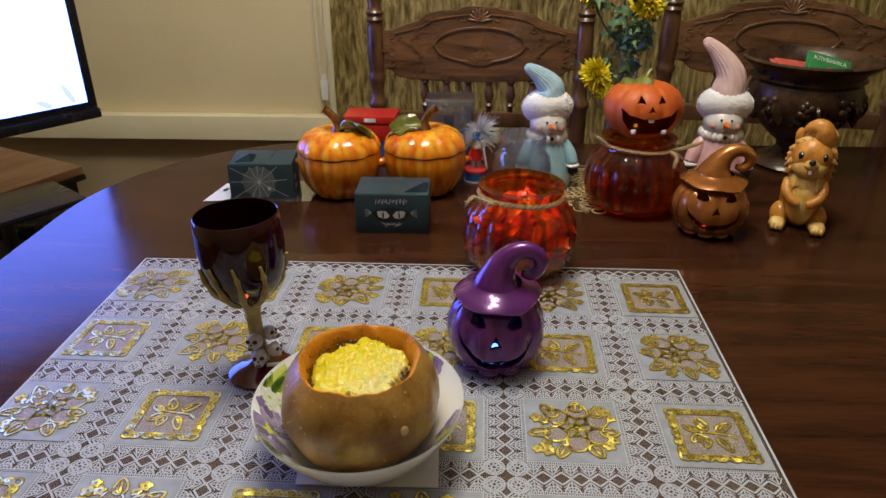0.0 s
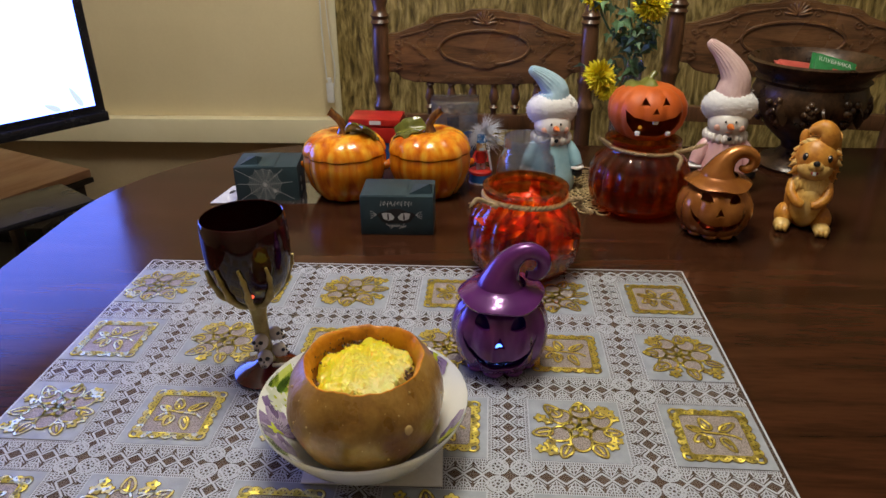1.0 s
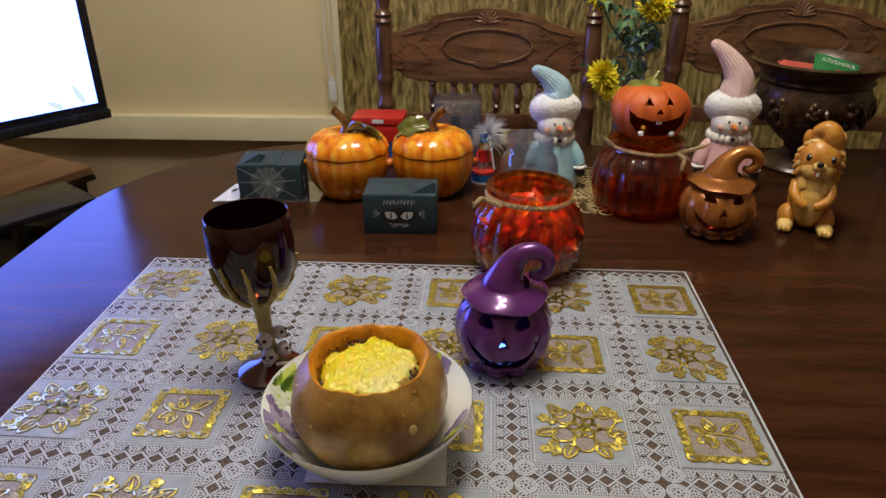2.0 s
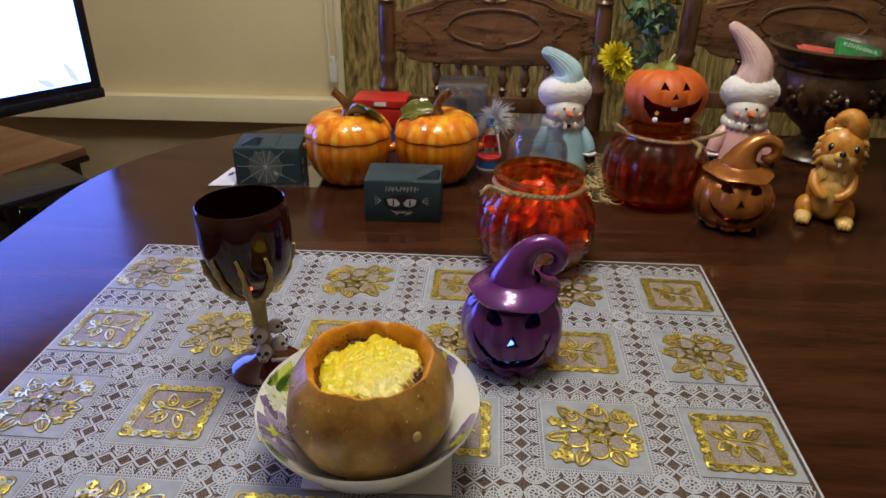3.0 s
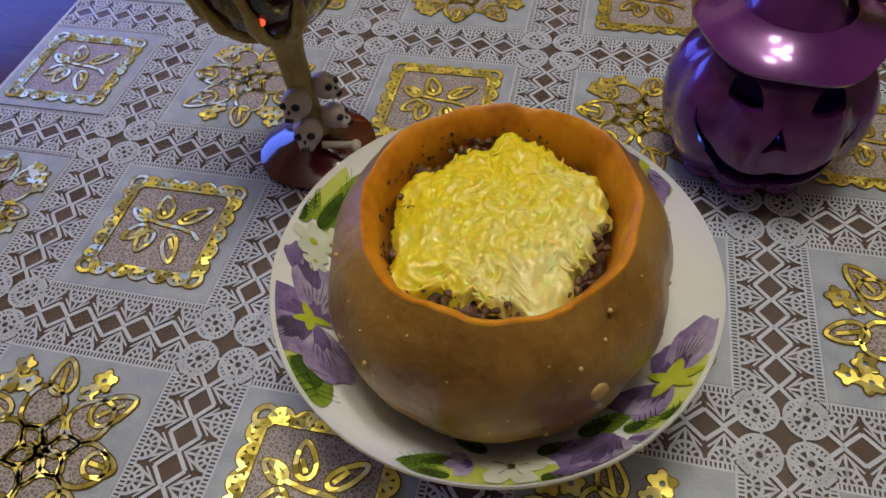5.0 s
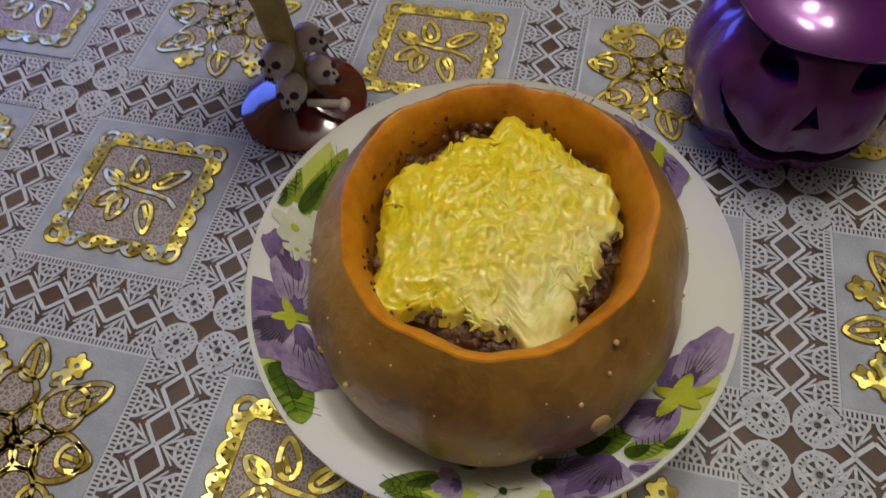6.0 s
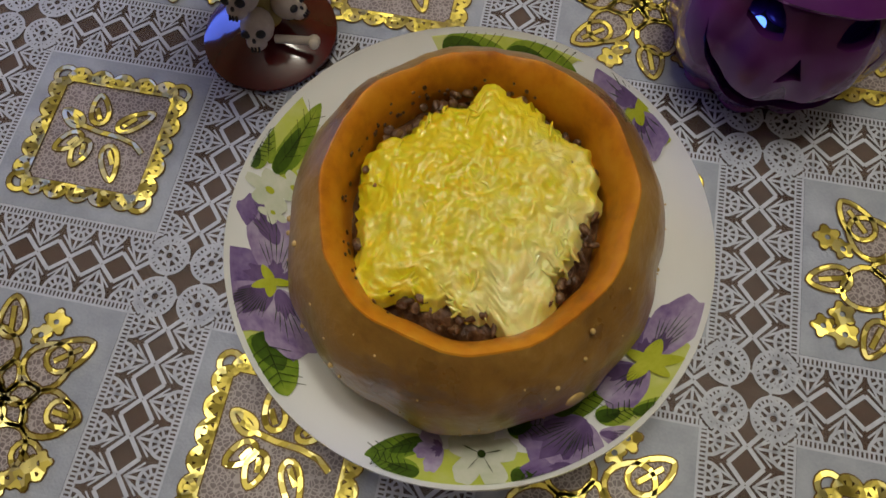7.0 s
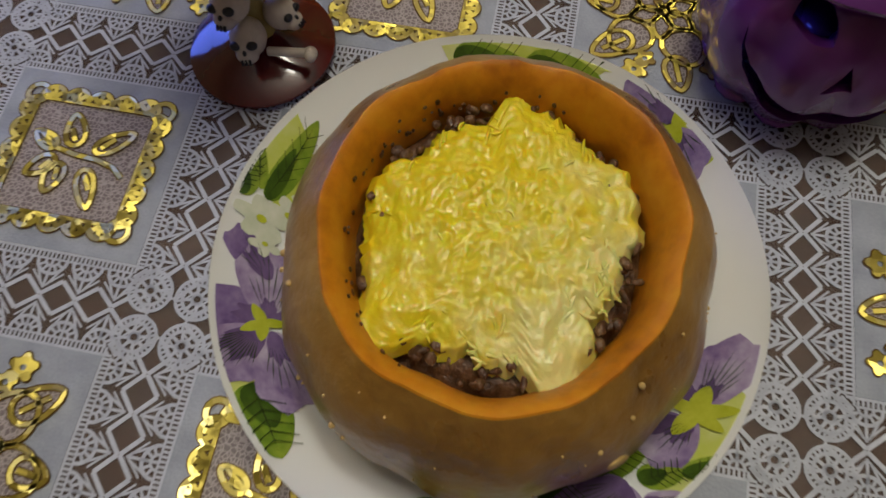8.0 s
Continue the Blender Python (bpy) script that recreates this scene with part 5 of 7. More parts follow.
def sweet(mat, x, y, z, rot):
    bm = bmesh.new()
    bmesh.ops.create_grid(bm, x_segments=10, y_segments=5, size=1)
    V = []
    for v in bm.verts:
        u, w = v.co.x, v.co.y
        pinch = 1 - 0.55 * math.exp(-((abs(u) - 0.72) / 0.1) ** 2)
        V.append((u * 0.026, w * 0.0105 * pinch, 0.0065 * (1 - abs(w) ** 3) * (1 - abs(u) ** 6) * pinch + 0.002 * noise.noise(Vector((u * 3, w * 3, x * 99)))))
    bm.verts.index_update()
    F = [tuple(v.index for v in f.verts) for f in bm.faces]
    bm.free()
    n = len(V)
    V2 = V + [(a, b, -c) for a, b, c in V]
    F2 = F + [tuple(i + n for i in reversed(f)) for f in F]
    ob = new("wrapped_sweet", mesh_of("wrapped_sweet", (V2, F2), mat))
    ob.matrix_basis = pose(x, y, z, *rot)
    return tagged(ob, "twisted foil wrapped sweet lying in the jar", "sweet", "sweets in the jar")


for k in range(104):
    a, r = sweets.uniform(0, 6.283), 0.056 * sweets.random() ** 0.4
    z = TZ + 0.012 + 0.078 * (k / 104)
    o = sweet("wrapper_red" if k % 3 else "wrapper_orange", JX + r * math.cos(a), JY + r * math.sin(a), z, (sweets.uniform(-50, 50), sweets.uniform(-50, 50), sweets.uniform(0, 180)))

jar2 = amber_jar(0.366, 0.639, 0, 0.0775, 0.118, 0.054, "closed ribbed amber glass jar tied with jute twine")
jar2.scale = (1.08, 1.08, 1.05)
part("twine", rope_ring(0.055, 0.106), "rope", jar2, "jute twine round the neck")
part("twine_end", rope_end([(0.04, -0.04, 0.106), (0.056, -0.045, 0.112), (0.078, -0.04, 0.118)]), "rope", jar2)
part("twine_end", rope_end([(-0.05, -0.02, 0.107), (-0.062, -0.02, 0.115), (-0.067, -0.02, 0.119)]), "rope", jar2)
part("twine_end", rope_end([(0.036, -0.043, 0.106), (0.046, -0.052, 0.1), (0.044, -0.056, 0.09)]), "rope", jar2)
part("candle_cup", moved(lathe([(0.0006, 0.0), (0.03, 0.0), (0.032, 0.05), (0.03, 0.051), (0.028, 0.03), (0.0006, 0.03)], 32), pose(0, 0, 0.005)), "amber", jar2)

head = thing("jack_o_lantern", 0.366, 0.639, TZ + 0.1265, 0, "matt orange grinning pumpkin lantern sitting on an amber jar", "lantern")
head.scale = (1.08, 1.08, 1.06)
hmod = lambda a, z: 1 - 0.06 * abs(math.cos(5 * a)) ** 8
hprof = [(0.0008, 0.0), (0.03, 0.001), (0.045, 0.01), (0.055, 0.025), (0.0585, 0.041), (0.057, 0.056), (0.049, 0.07), (0.034, 0.079), (0.016, 0.081), (0.0008, 0.079)]
tri = lambda cx, cz, s: [(cx - s, cz - s * 0.8), (cx + s, cz - s * 0.8), (cx, cz + s)]
grin = [(-0.041, 0.052), (-0.03, 0.044), (-0.012, 0.0395), (0.012, 0.0395), (0.03, 0.044), (0.041, 0.052), (0.038, 0.034), (0.028, 0.02), (0.014, 0.013), (-0.014, 0.013), (-0.028, 0.02), (-0.038, 0.034)]
part("shell", carve(shell(hprof, 110, hmod, 0.004), [prism(tri(-0.0145, 0.0655, 0.0062), -0.09, -0.015), prism(tri(0.0145, 0.0655, 0.0062), -0.09, -0.015), prism(tri(0, 0.0535, 0.0052), -0.09, -0.015), prism(grin, -0.09, -0.01)]), "terracotta", head)
for tx, tz, s in ((0.001, 0.0375, 0.005), (-0.022, 0.0185, 0.0044), (0.022, 0.0185, 0.0044)):
    part("tooth", moved(block(s * 1.7, 0.006, s * 1.6, 0.0025), pose(tx, -math.sqrt(max(0.0001, 0.054 ** 2 - tx ** 2)), tz - s * 0.8, 0, 0, tx * 1100)), "fur", head, "white square tooth")
part("led", ball((0, 0.03, 0.005), 0.003, 12, 8), "led_amber", head, "small colour-changing light inside")
lf = [(-0.052, -0.016), (-0.034, -0.03), (-0.014, -0.034), (0.004, -0.04), (0.02, -0.03), (0.034, -0.02), (0.03, 0.0), (0.04, 0.02), (0.01, 0.03), (-0.02, 0.026), (-0.04, 0.01)]
bm = bmesh.new()
f0 = bm.faces.new([bm.verts.new((x, y, 0)) for x, y in lf])
bmesh.ops.poke(bm, faces=[f0])
bmesh.ops.subdivide_edges(bm, edges=list(bm.edges), cuts=3, use_grid_fill=True)
for v in bm.verts:
    r = v.co.length
    v.co.z = 0.083 - 7.5 * r * r + 0.004 * math.sin(v.co.x * 160) + 0.003 * noise.noise(v.co * 70)
bm.verts.index_update()
leaf_g = ([tuple(v.co) for v in bm.verts], [tuple(v.index for v in f.verts) for f in bm.faces])
bm.free()
part("leaf_cap", moved(join(leaf_g, moved(leaf_g, pose(0, 0, -0.0015))), pose(-0.006, 0.006, 0.0045) @ Matrix.Diagonal((0.8, 0.66, 1, 1))), "leaf_light", head, "olive leaf cap")
part("stalk", tube(curve_points([(0, 0, 0.08), (0.002, 0.004, 0.09), (0.008, 0.008, 0.097)], 8), [0.006, 0.006, 0.005, 0.005, 0.0045, 0.0045, 0.005, 0.005], 10), "olive_leaf", head)

# ---- vase of chrysanthemums ----
VX, VY = 0.375, 0.812
vase = thing("flower_vase", VX, VY, TZ, 0, "clear glass vase behind the orange lantern", "vase")
part("glass", lathe([(0.0006, 0.003), (0.03, 0.0), (0.034, 0.01), (0.034, 0.1), (0.022, 0.15), (0.016, 0.19), (0.018, 0.215), (0.0165, 0.215), (0.0145, 0.19), (0.02, 0.15), (0.032, 0.1), (0.032, 0.012), (0.0006, 0.006)], 40), "clear", vase)


def chrysanthemum(x, y, z, r, tilt, turn):
    ob = thing("chrysanthemum", x, y, z, turn, "yellow shaggy chrysanthemum on a leafy stalk in the vase", "flower", "chrysanthemums in the vase")
    rnd = random.Random(int(x * 9999))
    gs = []
    for ring_n, count, el, L in ((0, 34, -12, 1.0), (1, 34, 8, 1.0), (2, 32, 26, 0.97), (3, 28, 44, 0.92), (4, 22, 60, 0.86), (5, 14, 74, 0.8), (6, 8, 85, 0.74)):
        for k in range(count):
            a = 360 * k / count + rnd.uniform(-8, 8) + ring_n * 7
            e = el + rnd.uniform(-9, 9)
            q = L * r * rnd.uniform(0.85, 1.1)
            w = r * 0.13
            pet = ([(0.1 * q, -w * 0.5, 0), (0.6 * q, -w, 0.02 * r), (q, 0, -0.03 * r), (0.6 * q, w, 0.02 * r), (0.1 * q, w * 0.5, 0), (0.6 * q, 0, -0.05 * r)], [(0, 1, 5), (1, 2, 5), (2, 3, 5), (3, 4, 5), (4, 0, 5)])
            gs.append(moved(pet, pose(0, 0, 0, 0, -e, a)))
    part("petals", moved(join(*gs), pose(0, 0, 0, tilt, 0, 0)), "petal", ob, "yellow petals", False)
    return ob


blooms = ((0.303, 0.747, 0.952, 0.031, 62, 20), (0.315, 0.742, 0.929, 0.0215, 80, -20), (0.381, 0.752, 1.07, 0.033, 55, 0), (0.285, 0.768, 1.084, 0.029, 50, 30), (0.346, 0.795, 1.113, 0.03, 40, -15))
for b in blooms:
    chrysanthemum(*b)
stems = thing("flower_foliage", VX, VY, TZ, 0, "dusty green chrysanthemum stalks and leaves in the vase", "foliage")
part("stalks", join(*[tube(curve_points([(0, 0, 0.02), (0.004 * math.sin(k * 2), 0, 0.2), ((b[0] - VX) * 0.6, (b[1] - VY) * 0.5 + 0.01, (b[2] - TZ) * 0.82), (b[0] - VX, b[1] - VY, b[2] - TZ)], 14), 0.002, 6) for k, b in enumerate(blooms)]), "foliage", stems)
lv = random.Random(12)
for k in range(95):
    b = blooms[(2, 3, 4, 0, 2)[k % 5]]
    u = lv.uniform(0.25, 0.95)
    zc = 0.2 + (b[2] - TZ - 0.2) * u + lv.uniform(-0.01, 0.02)
    xc, yc = (b[0] - VX) * u ** 1.4 + lv.uniform(-0.03, 0.025), (b[1] - VY) * u + lv.uniform(-0.025, 0.02)
    L = lv.uniform(0.02, 0.036)
    lob = [(0, 0), (L * 0.3, L * 0.3), (L * 0.45, L * 0.18), (L * 0.7, L * 0.34), (L * 0.75, L * 0.12), (L, 0), (L * 0.75, -L * 0.12), (L * 0.7, -L * 0.34), (L * 0.45, -L * 0.18), (L * 0.3, -L * 0.3)]
    V = [(x, y, -1.5 * (x - L / 2) ** 2 / L + 0.4 * abs(y)) for x, y in lob] + [(L * 0.5, 0, 0)]
    F = [(i, (i + 1) % 10, 10) for i in range(10)]
    part("leaf", moved((V, F), pose(xc, yc, zc, lv.uniform(-70, 20), lv.uniform(-40, 40), lv.uniform(0, 360))), "foliage", stems)


# ---- figures: one plain mesh each ----
def snowman(x, y, turn, coat, knit, fur_z, tip, label):
    s = (fur_z - 0.06) / 0.096
    body = [(0.0006, 0.0), (0.044, 0.0), (0.046, 0.01), (0.043, 0.035), (0.037, 0.065), (0.031, 0.09), (0.027, 0.1), (0.0006, 0.1)]
    gs = [slot(lathe([(r, z * s) for r, z in body], 40), 0)]
    hz = fur_z - 0.0375
    tilt = pose(0, 0.006, fur_z - 0.0125, -28, 0, 0)
    gs.append(slot(ball((0, -0.006, hz), (0.031, 0.03, 0.027), 28, 18), 1))
    for k in range(22):
        a = 2 * math.pi * k / 22
        gs.append(slot(ball((0.03 * math.cos(a), 0.03 * math.sin(a), 0.096 * s), (0.0058, 0.0058, 0.0085), 10, 8), 1))
    gs.append(slot(moved(ball((0, 0, 0), (0.0425, 0.039, 0.0305), 90, 44, 0.035, 420), tilt), 2))
    pile = random.Random(int(x * 1000))
    for k in range(2400):
        t, a = math.acos(pile.uniform(-0.85, 0.9)), pile.uniform(0, 2 * math.pi)
        d = Vector((math.sin(t) * math.cos(a), math.sin(t) * math.sin(a), math.cos(t)))
        p0 = tilt @ Vector((d.x * 0.042, d.y * 0.0385, d.z * 0.03))
        p1 = p0 + (d + Vector((pile.uniform(-0.7, 0.7), pile.uniform(-0.7, 0.7), pile.uniform(-0.7, 0.7)))) * pile.uniform(0.0008, 0.002)
        gs.append(slot(tube([p0, p1], [0.0007, 0.0002], 3), 2))
    n = 26
    path = curve_points([(0, 0, fur_z + 0.004), (0.0, 0, fur_z + (tip[1] - fur_z) * 0.4), (tip[0] * 0.45, 0, fur_z + (tip[1] - fur_z) * 0.75), (tip[0], 0, tip[1])], n)
    rad = [float(np.interp(k / (n - 1), [0, 0.3, 0.7, 0.95, 1], [0.027, 0.0225, 0.013, 0.0078, 0.004])) for k in range(n)]
    V, F = tube(path, rad, 60)
    V = [tuple(Vector(v) + (Vector(v) - path[i // 60]).normalized() * 0.0006 * math.cos((i % 60) * 2 * math.pi / 60 * 20)) if rad[i // 60] else v for i, v in enumerate(V)]
    gs.append(slot((V, F), 3))
    gs.append(slot(moved(lathe([(0.0055, 0), (0.0045, 0.006), (0.0005, 0.016)], 12), pose(0, -0.034, hz + 0.001, 90, 0, 12)), 4))
    for q in (-1, 1):
        gs.append(slot(ball((q * 0.0078, -0.0345, hz + 0.0085), (0.0018, 0.0015, 0.0022), 10, 8), 5))
        gs.append(slot(ball((q * 0.0165, -0.028, hz - 0.003), (0.007, 0.0045, 0.006), 14, 8), 6))
        arm = curve_points([(q * 0.025, -0.008, 0.087 * s), (q * 0.036, -0.015, 0.069 * s), (q * 0.043, -0.021, 0.048 * s)], 8)
        gs.append(slot(tube(arm, [0.009, 0.0105, 0.011, 0.011, 0.0115, 0.0115, 0.011, 0.0105], 14), 0))
        gs.append(slot(ball((q * 0.0435, -0.0215, 0.044 * s), (0.0125, 0.0115, 0.005), 16, 8, 0.1, 200), 2))
        gs.append(slot(ball((q * 0.045, -0.023, 0.034 * s), (0.009, 0.008, 0.009), 12, 8), 5))
    mouth = [(0.012 * math.sin(t), -0.0352 + 0.0045 * abs(math.sin(t)), hz - 0.0075 - 0.006 * math.cos(t) + 0.004) for t in [(-1.1 + 2.2 * k / 10) for k in range(11)]]
    gs.append(slot(tube(mouth, 0.0006, 5), 4))
    for bz in (0.05, 0.072):
        gs.append(slot(ball((0.0, -0.0435 + 0.25 * (bz - 0.03), bz * s), (0.003, 0.002, 0.003), 10, 6), 5))
    gs.append(slot(ball((0.002, -0.035, 0.099 * s), (0.0035, 0.002, 0.0035), 8, 6), 5))
    return solid("snowman_figurine", join(*gs), [coat, "snow", "fur", knit, "carrot", "black", "blush"], x, y, TZ + 0.001, turn, label, "figurine", "snowman figurines")


snowman(0.224, 0.737, 6, "coat_blue", "knit_blue", 0.149, (-0.042, 0.206), "glazed snowman figurine in pale blue coat and hat").scale = (1.06, 1.06, 1.05)
snowman(0.537, 0.745, -10, "coat_pink", "knit_pink", 0.151, (-0.047, 0.243), "glazed snowman figurine in pink coat and long hat").scale = (1.1, 1.1, 1.07)

fl = random.Random(5)
gs = [slot(lathe([(0.0006, 0), (0.0235, 0), (0.0235, 0.02), (0.0006, 0.02)], 28), 0), slot(lathe([(0.0006, 0.027), (0.0215, 0.027), (0.024, 0.025), (0.024, 0.02), (0.0006, 0.02)], 28), 1), slot(lathe([(0.024, 0.0), (0.0245, 0.002), (0.024, 0.004)], 28), 2)]
for q in (-1, 1):
    gs.append(slot(tube([(q * 0.0055, 0, 0.026), (q * 0.0055, 0, 0.044)], 0.0042, 10), 2))
    gs.append(slot(tube(curve_points([(q * 0.01, 0, 0.064), (q * 0.015, -0.004, 0.054), (q * 0.012, -0.009, 0.045)], 6), 0.0032, 8), 1))
gs += [slot(lathe([(0.0006, 0.042), (0.0105, 0.042), (0.0095, 0.055), (0.0115, 0.066), (0.0006, 0.068)], 18), 1), slot(lathe([(0.0006, 0.066), (0.0095, 0.067), (0.01, 0.078), (0.0085, 0.087), (0.0006, 0.088)], 18), 3),
       slot(moved(lathe([(0.0006, 0.0), (0.0125, 0.0), (0.0125, 0.003), (0.0105, 0.004), (0.01, 0.016), (0.0006, 0.018)], 18), pose(0, 0, 0.084)), 0), slot(moved(block(0.009, 0.003, 0.006, 0.0008), pose(0, -0.0095, 0.068)), 2),
       slot(ball((-0.004, -0.0095, 0.081), 0.0014, 8, 6), 4), slot(ball((0.004, -0.0095, 0.081), 0.0014, 8, 6), 4), slot(tube([(0.02, -0.012, 0.028), (0.012, -0.014, 0.07)], 0.0022, 8), 5), slot(block(0.002, 0.006, 0.03, 0.0005), 5)]
for k in range(420):
    a, e = fl.uniform(-1.7, 1.7), fl.uniform(-0.7, 1.4)
    L = fl.uniform(0.018, 0.04) * (1.15 if a > 0 else 0.7)
    d = Vector((math.sin(a) * math.cos(e), -0.35 * math.cos(a) * math.cos(e), math.sin(e) + 0.1))
    p0 = Vector((0.002, 0, 0.09)) + d * 0.008
    p1 = p0 + d * L * 0.5 + Vector((0, 0, 0.004))
    p2 = p0 + d * L + Vector((fl.uniform(-1, 1), fl.uniform(-1, 1), fl.uniform(-1.5, 0.3))) * 0.006
    gs.append(slot(tube([p0, p1, p2], [0.0006, 0.0005, 0.0002], 3), 5))
solid("nutcracker_doll", moved(join(*gs), Matrix.Diagonal((0.91, 0.91, 0.94, 1))), ["blue_plastic", "red_plastic", "print_white", "squirrel_light", "black", "hair"], 0.098, 0.753, TZ, 10, "small painted wooden doll with white fluffy hair", "doll")

# squirrel
gs = [slot(ball((0, 0.006, 0.045), (0.036, 0.034, 0.046), 28, 18, 0.05, 60), 0), slot(ball((0, -0.012, 0.045), (0.027, 0.024, 0.038), 24, 16, 0.05, 60), 1),
      slot(ball((0, -0.004, 0.076), (0.031, 0.028, 0.026), 24, 14, 0.1, 90), 1),
      slot(ball((0, -0.004, 0.112), (0.035, 0.032, 0.033), 28, 18, 0.04, 60), 0), slot(ball((0, -0.017, 0.1), (0.029, 0.022, 0.019), 24, 14, 0.04, 80), 1),
      slot(ball((0, -0.034, 0.107), (0.0125, 0.009, 0.0085), 16, 10), 1), slot(ball((0, -0.0425, 0.1135), (0.0058, 0.0042, 0.0042), 12, 8), 2), slot(ball((0, -0.0365, 0.098), (0.007, 0.004, 0.0035), 12, 8), 5),
      slot(moved(block(0.0055, 0.0025, 0.006, 0.0008), pose(0, -0.0395, 0.0945)), 3)]
for q in (-1, 1):
    gs += [slot(ball((q * 0.0185, -0.029, 0.119), (0.005, 0.0035, 0.006), 14, 10), 2), slot(ball((q * 0.018, -0.0315, 0.122), 0.0016, 8, 6), 3),
           slot(ball((q * 0.03, -0.002, 0.017), (0.018, 0.022, 0.02), 18, 12, 0.06, 80), 0), slot(ball((q * 0.033, -0.026, 0.009), (0.0145, 0.019, 0.01), 18, 10), 1),
           slot(tube(curve_points([(q * 0.029, -0.006, 0.074), (q * 0.029, -0.022, 0.06), (q * 0.018, -0.034, 0.05), (q * 0.006, -0.037, 0.047)], 12), [0.008, 0.0085, 0.009, 0.009, 0.009, 0.0085, 0.008, 0.008, 0.0075, 0.007, 0.0065, 0.005], 12), 0),
           slot(ball((q * 0.025, 0.004, 0.14), (0.008, 0.006, 0.013), 14, 10), 0)]
    for k in range(3):
        gs.append(slot(moved(lathe([(0.006, 0), (0.0035, 0.006), (0.0005, 0.014)], 8), pose(q * (0.029 - 0.001 * k), -0.008, 0.104 - 0.007 * k, 0, q * (75 + 18 * k), 0)), 0))
    for t in (-1, 0, 1):
        gs.append(slot(ball((q * 0.033 + t * 0.007, -0.043, 0.008), (0.004, 0.0045, 0.0055), 10, 6), 1))
mane = random.Random(31)
for k in range(54):
    q = -1 if k % 2 else 1
    el = mane.uniform(-75, 70)
    dep = mane.uniform(-0.016, 0.012)
    hx, hz = 0.03 * math.cos(radians(el)), 0.109 + 0.031 * math.sin(radians(el))
    spike = lathe([(0.0075, -0.004), (0.0062, 0.003), (0.0036, 0.008), (0.0006, 0.013)], 8)
    gs.append(slot(moved(spike, pose(q * hx, dep, hz, mane.uniform(-15, 35), q * (142 - 0.62 * (el + 40)), 0)), 0 if mane.random() < 0.75 else 1))
for k in range(20):
    cx = mane.uniform(-0.02, 0.02)
    spike = lathe([(0.0055, -0.003), (0.0045, 0.003), (0.0006, 0.012)], 8)
    gs.append(slot(moved(spike, pose(cx, -0.027 + 12 * cx * cx, 0.082 - 0.018 * mane.random() * (1 - abs(cx) / 0.03), 160, cx * -900, 0)), 1))
swirl = curve_points([(0.014, 0.0, 0.13), (0.012, -0.008, 0.148), (0.002, -0.008, 0.158), (-0.012, -0.006, 0.156), (-0.019, -0.006, 0.15)], 16)
gs.append(slot(tube(swirl, [float(np.interp(k / 15, [0, 0.35, 0.75, 1], [0.019, 0.016, 0.009, 0.005])) for k in range(16)], 16), 0))
gs.append(slot(tube(curve_points([(0.01, 0.03, 0.01), (0.016, 0.056, 0.045), (0.018, 0.05, 0.1), (0.016, 0.03, 0.14)], 16), [float(np.interp(k / 15, [0, 0.5, 1], [0.014, 0.027, 0.02])) for k in range(16)], 16), 0))
solid("squirrel_figurine", moved(join(*gs), Matrix.Diagonal((0.875, 0.9, 1.045, 1))), ["squirrel", "squirrel_light", "black", "fur", "squirrel", "wrapper_pink"], 0.616, 0.562, TZ, -22, "ginger and cream resin squirrel figurine sitting up", "figurine")

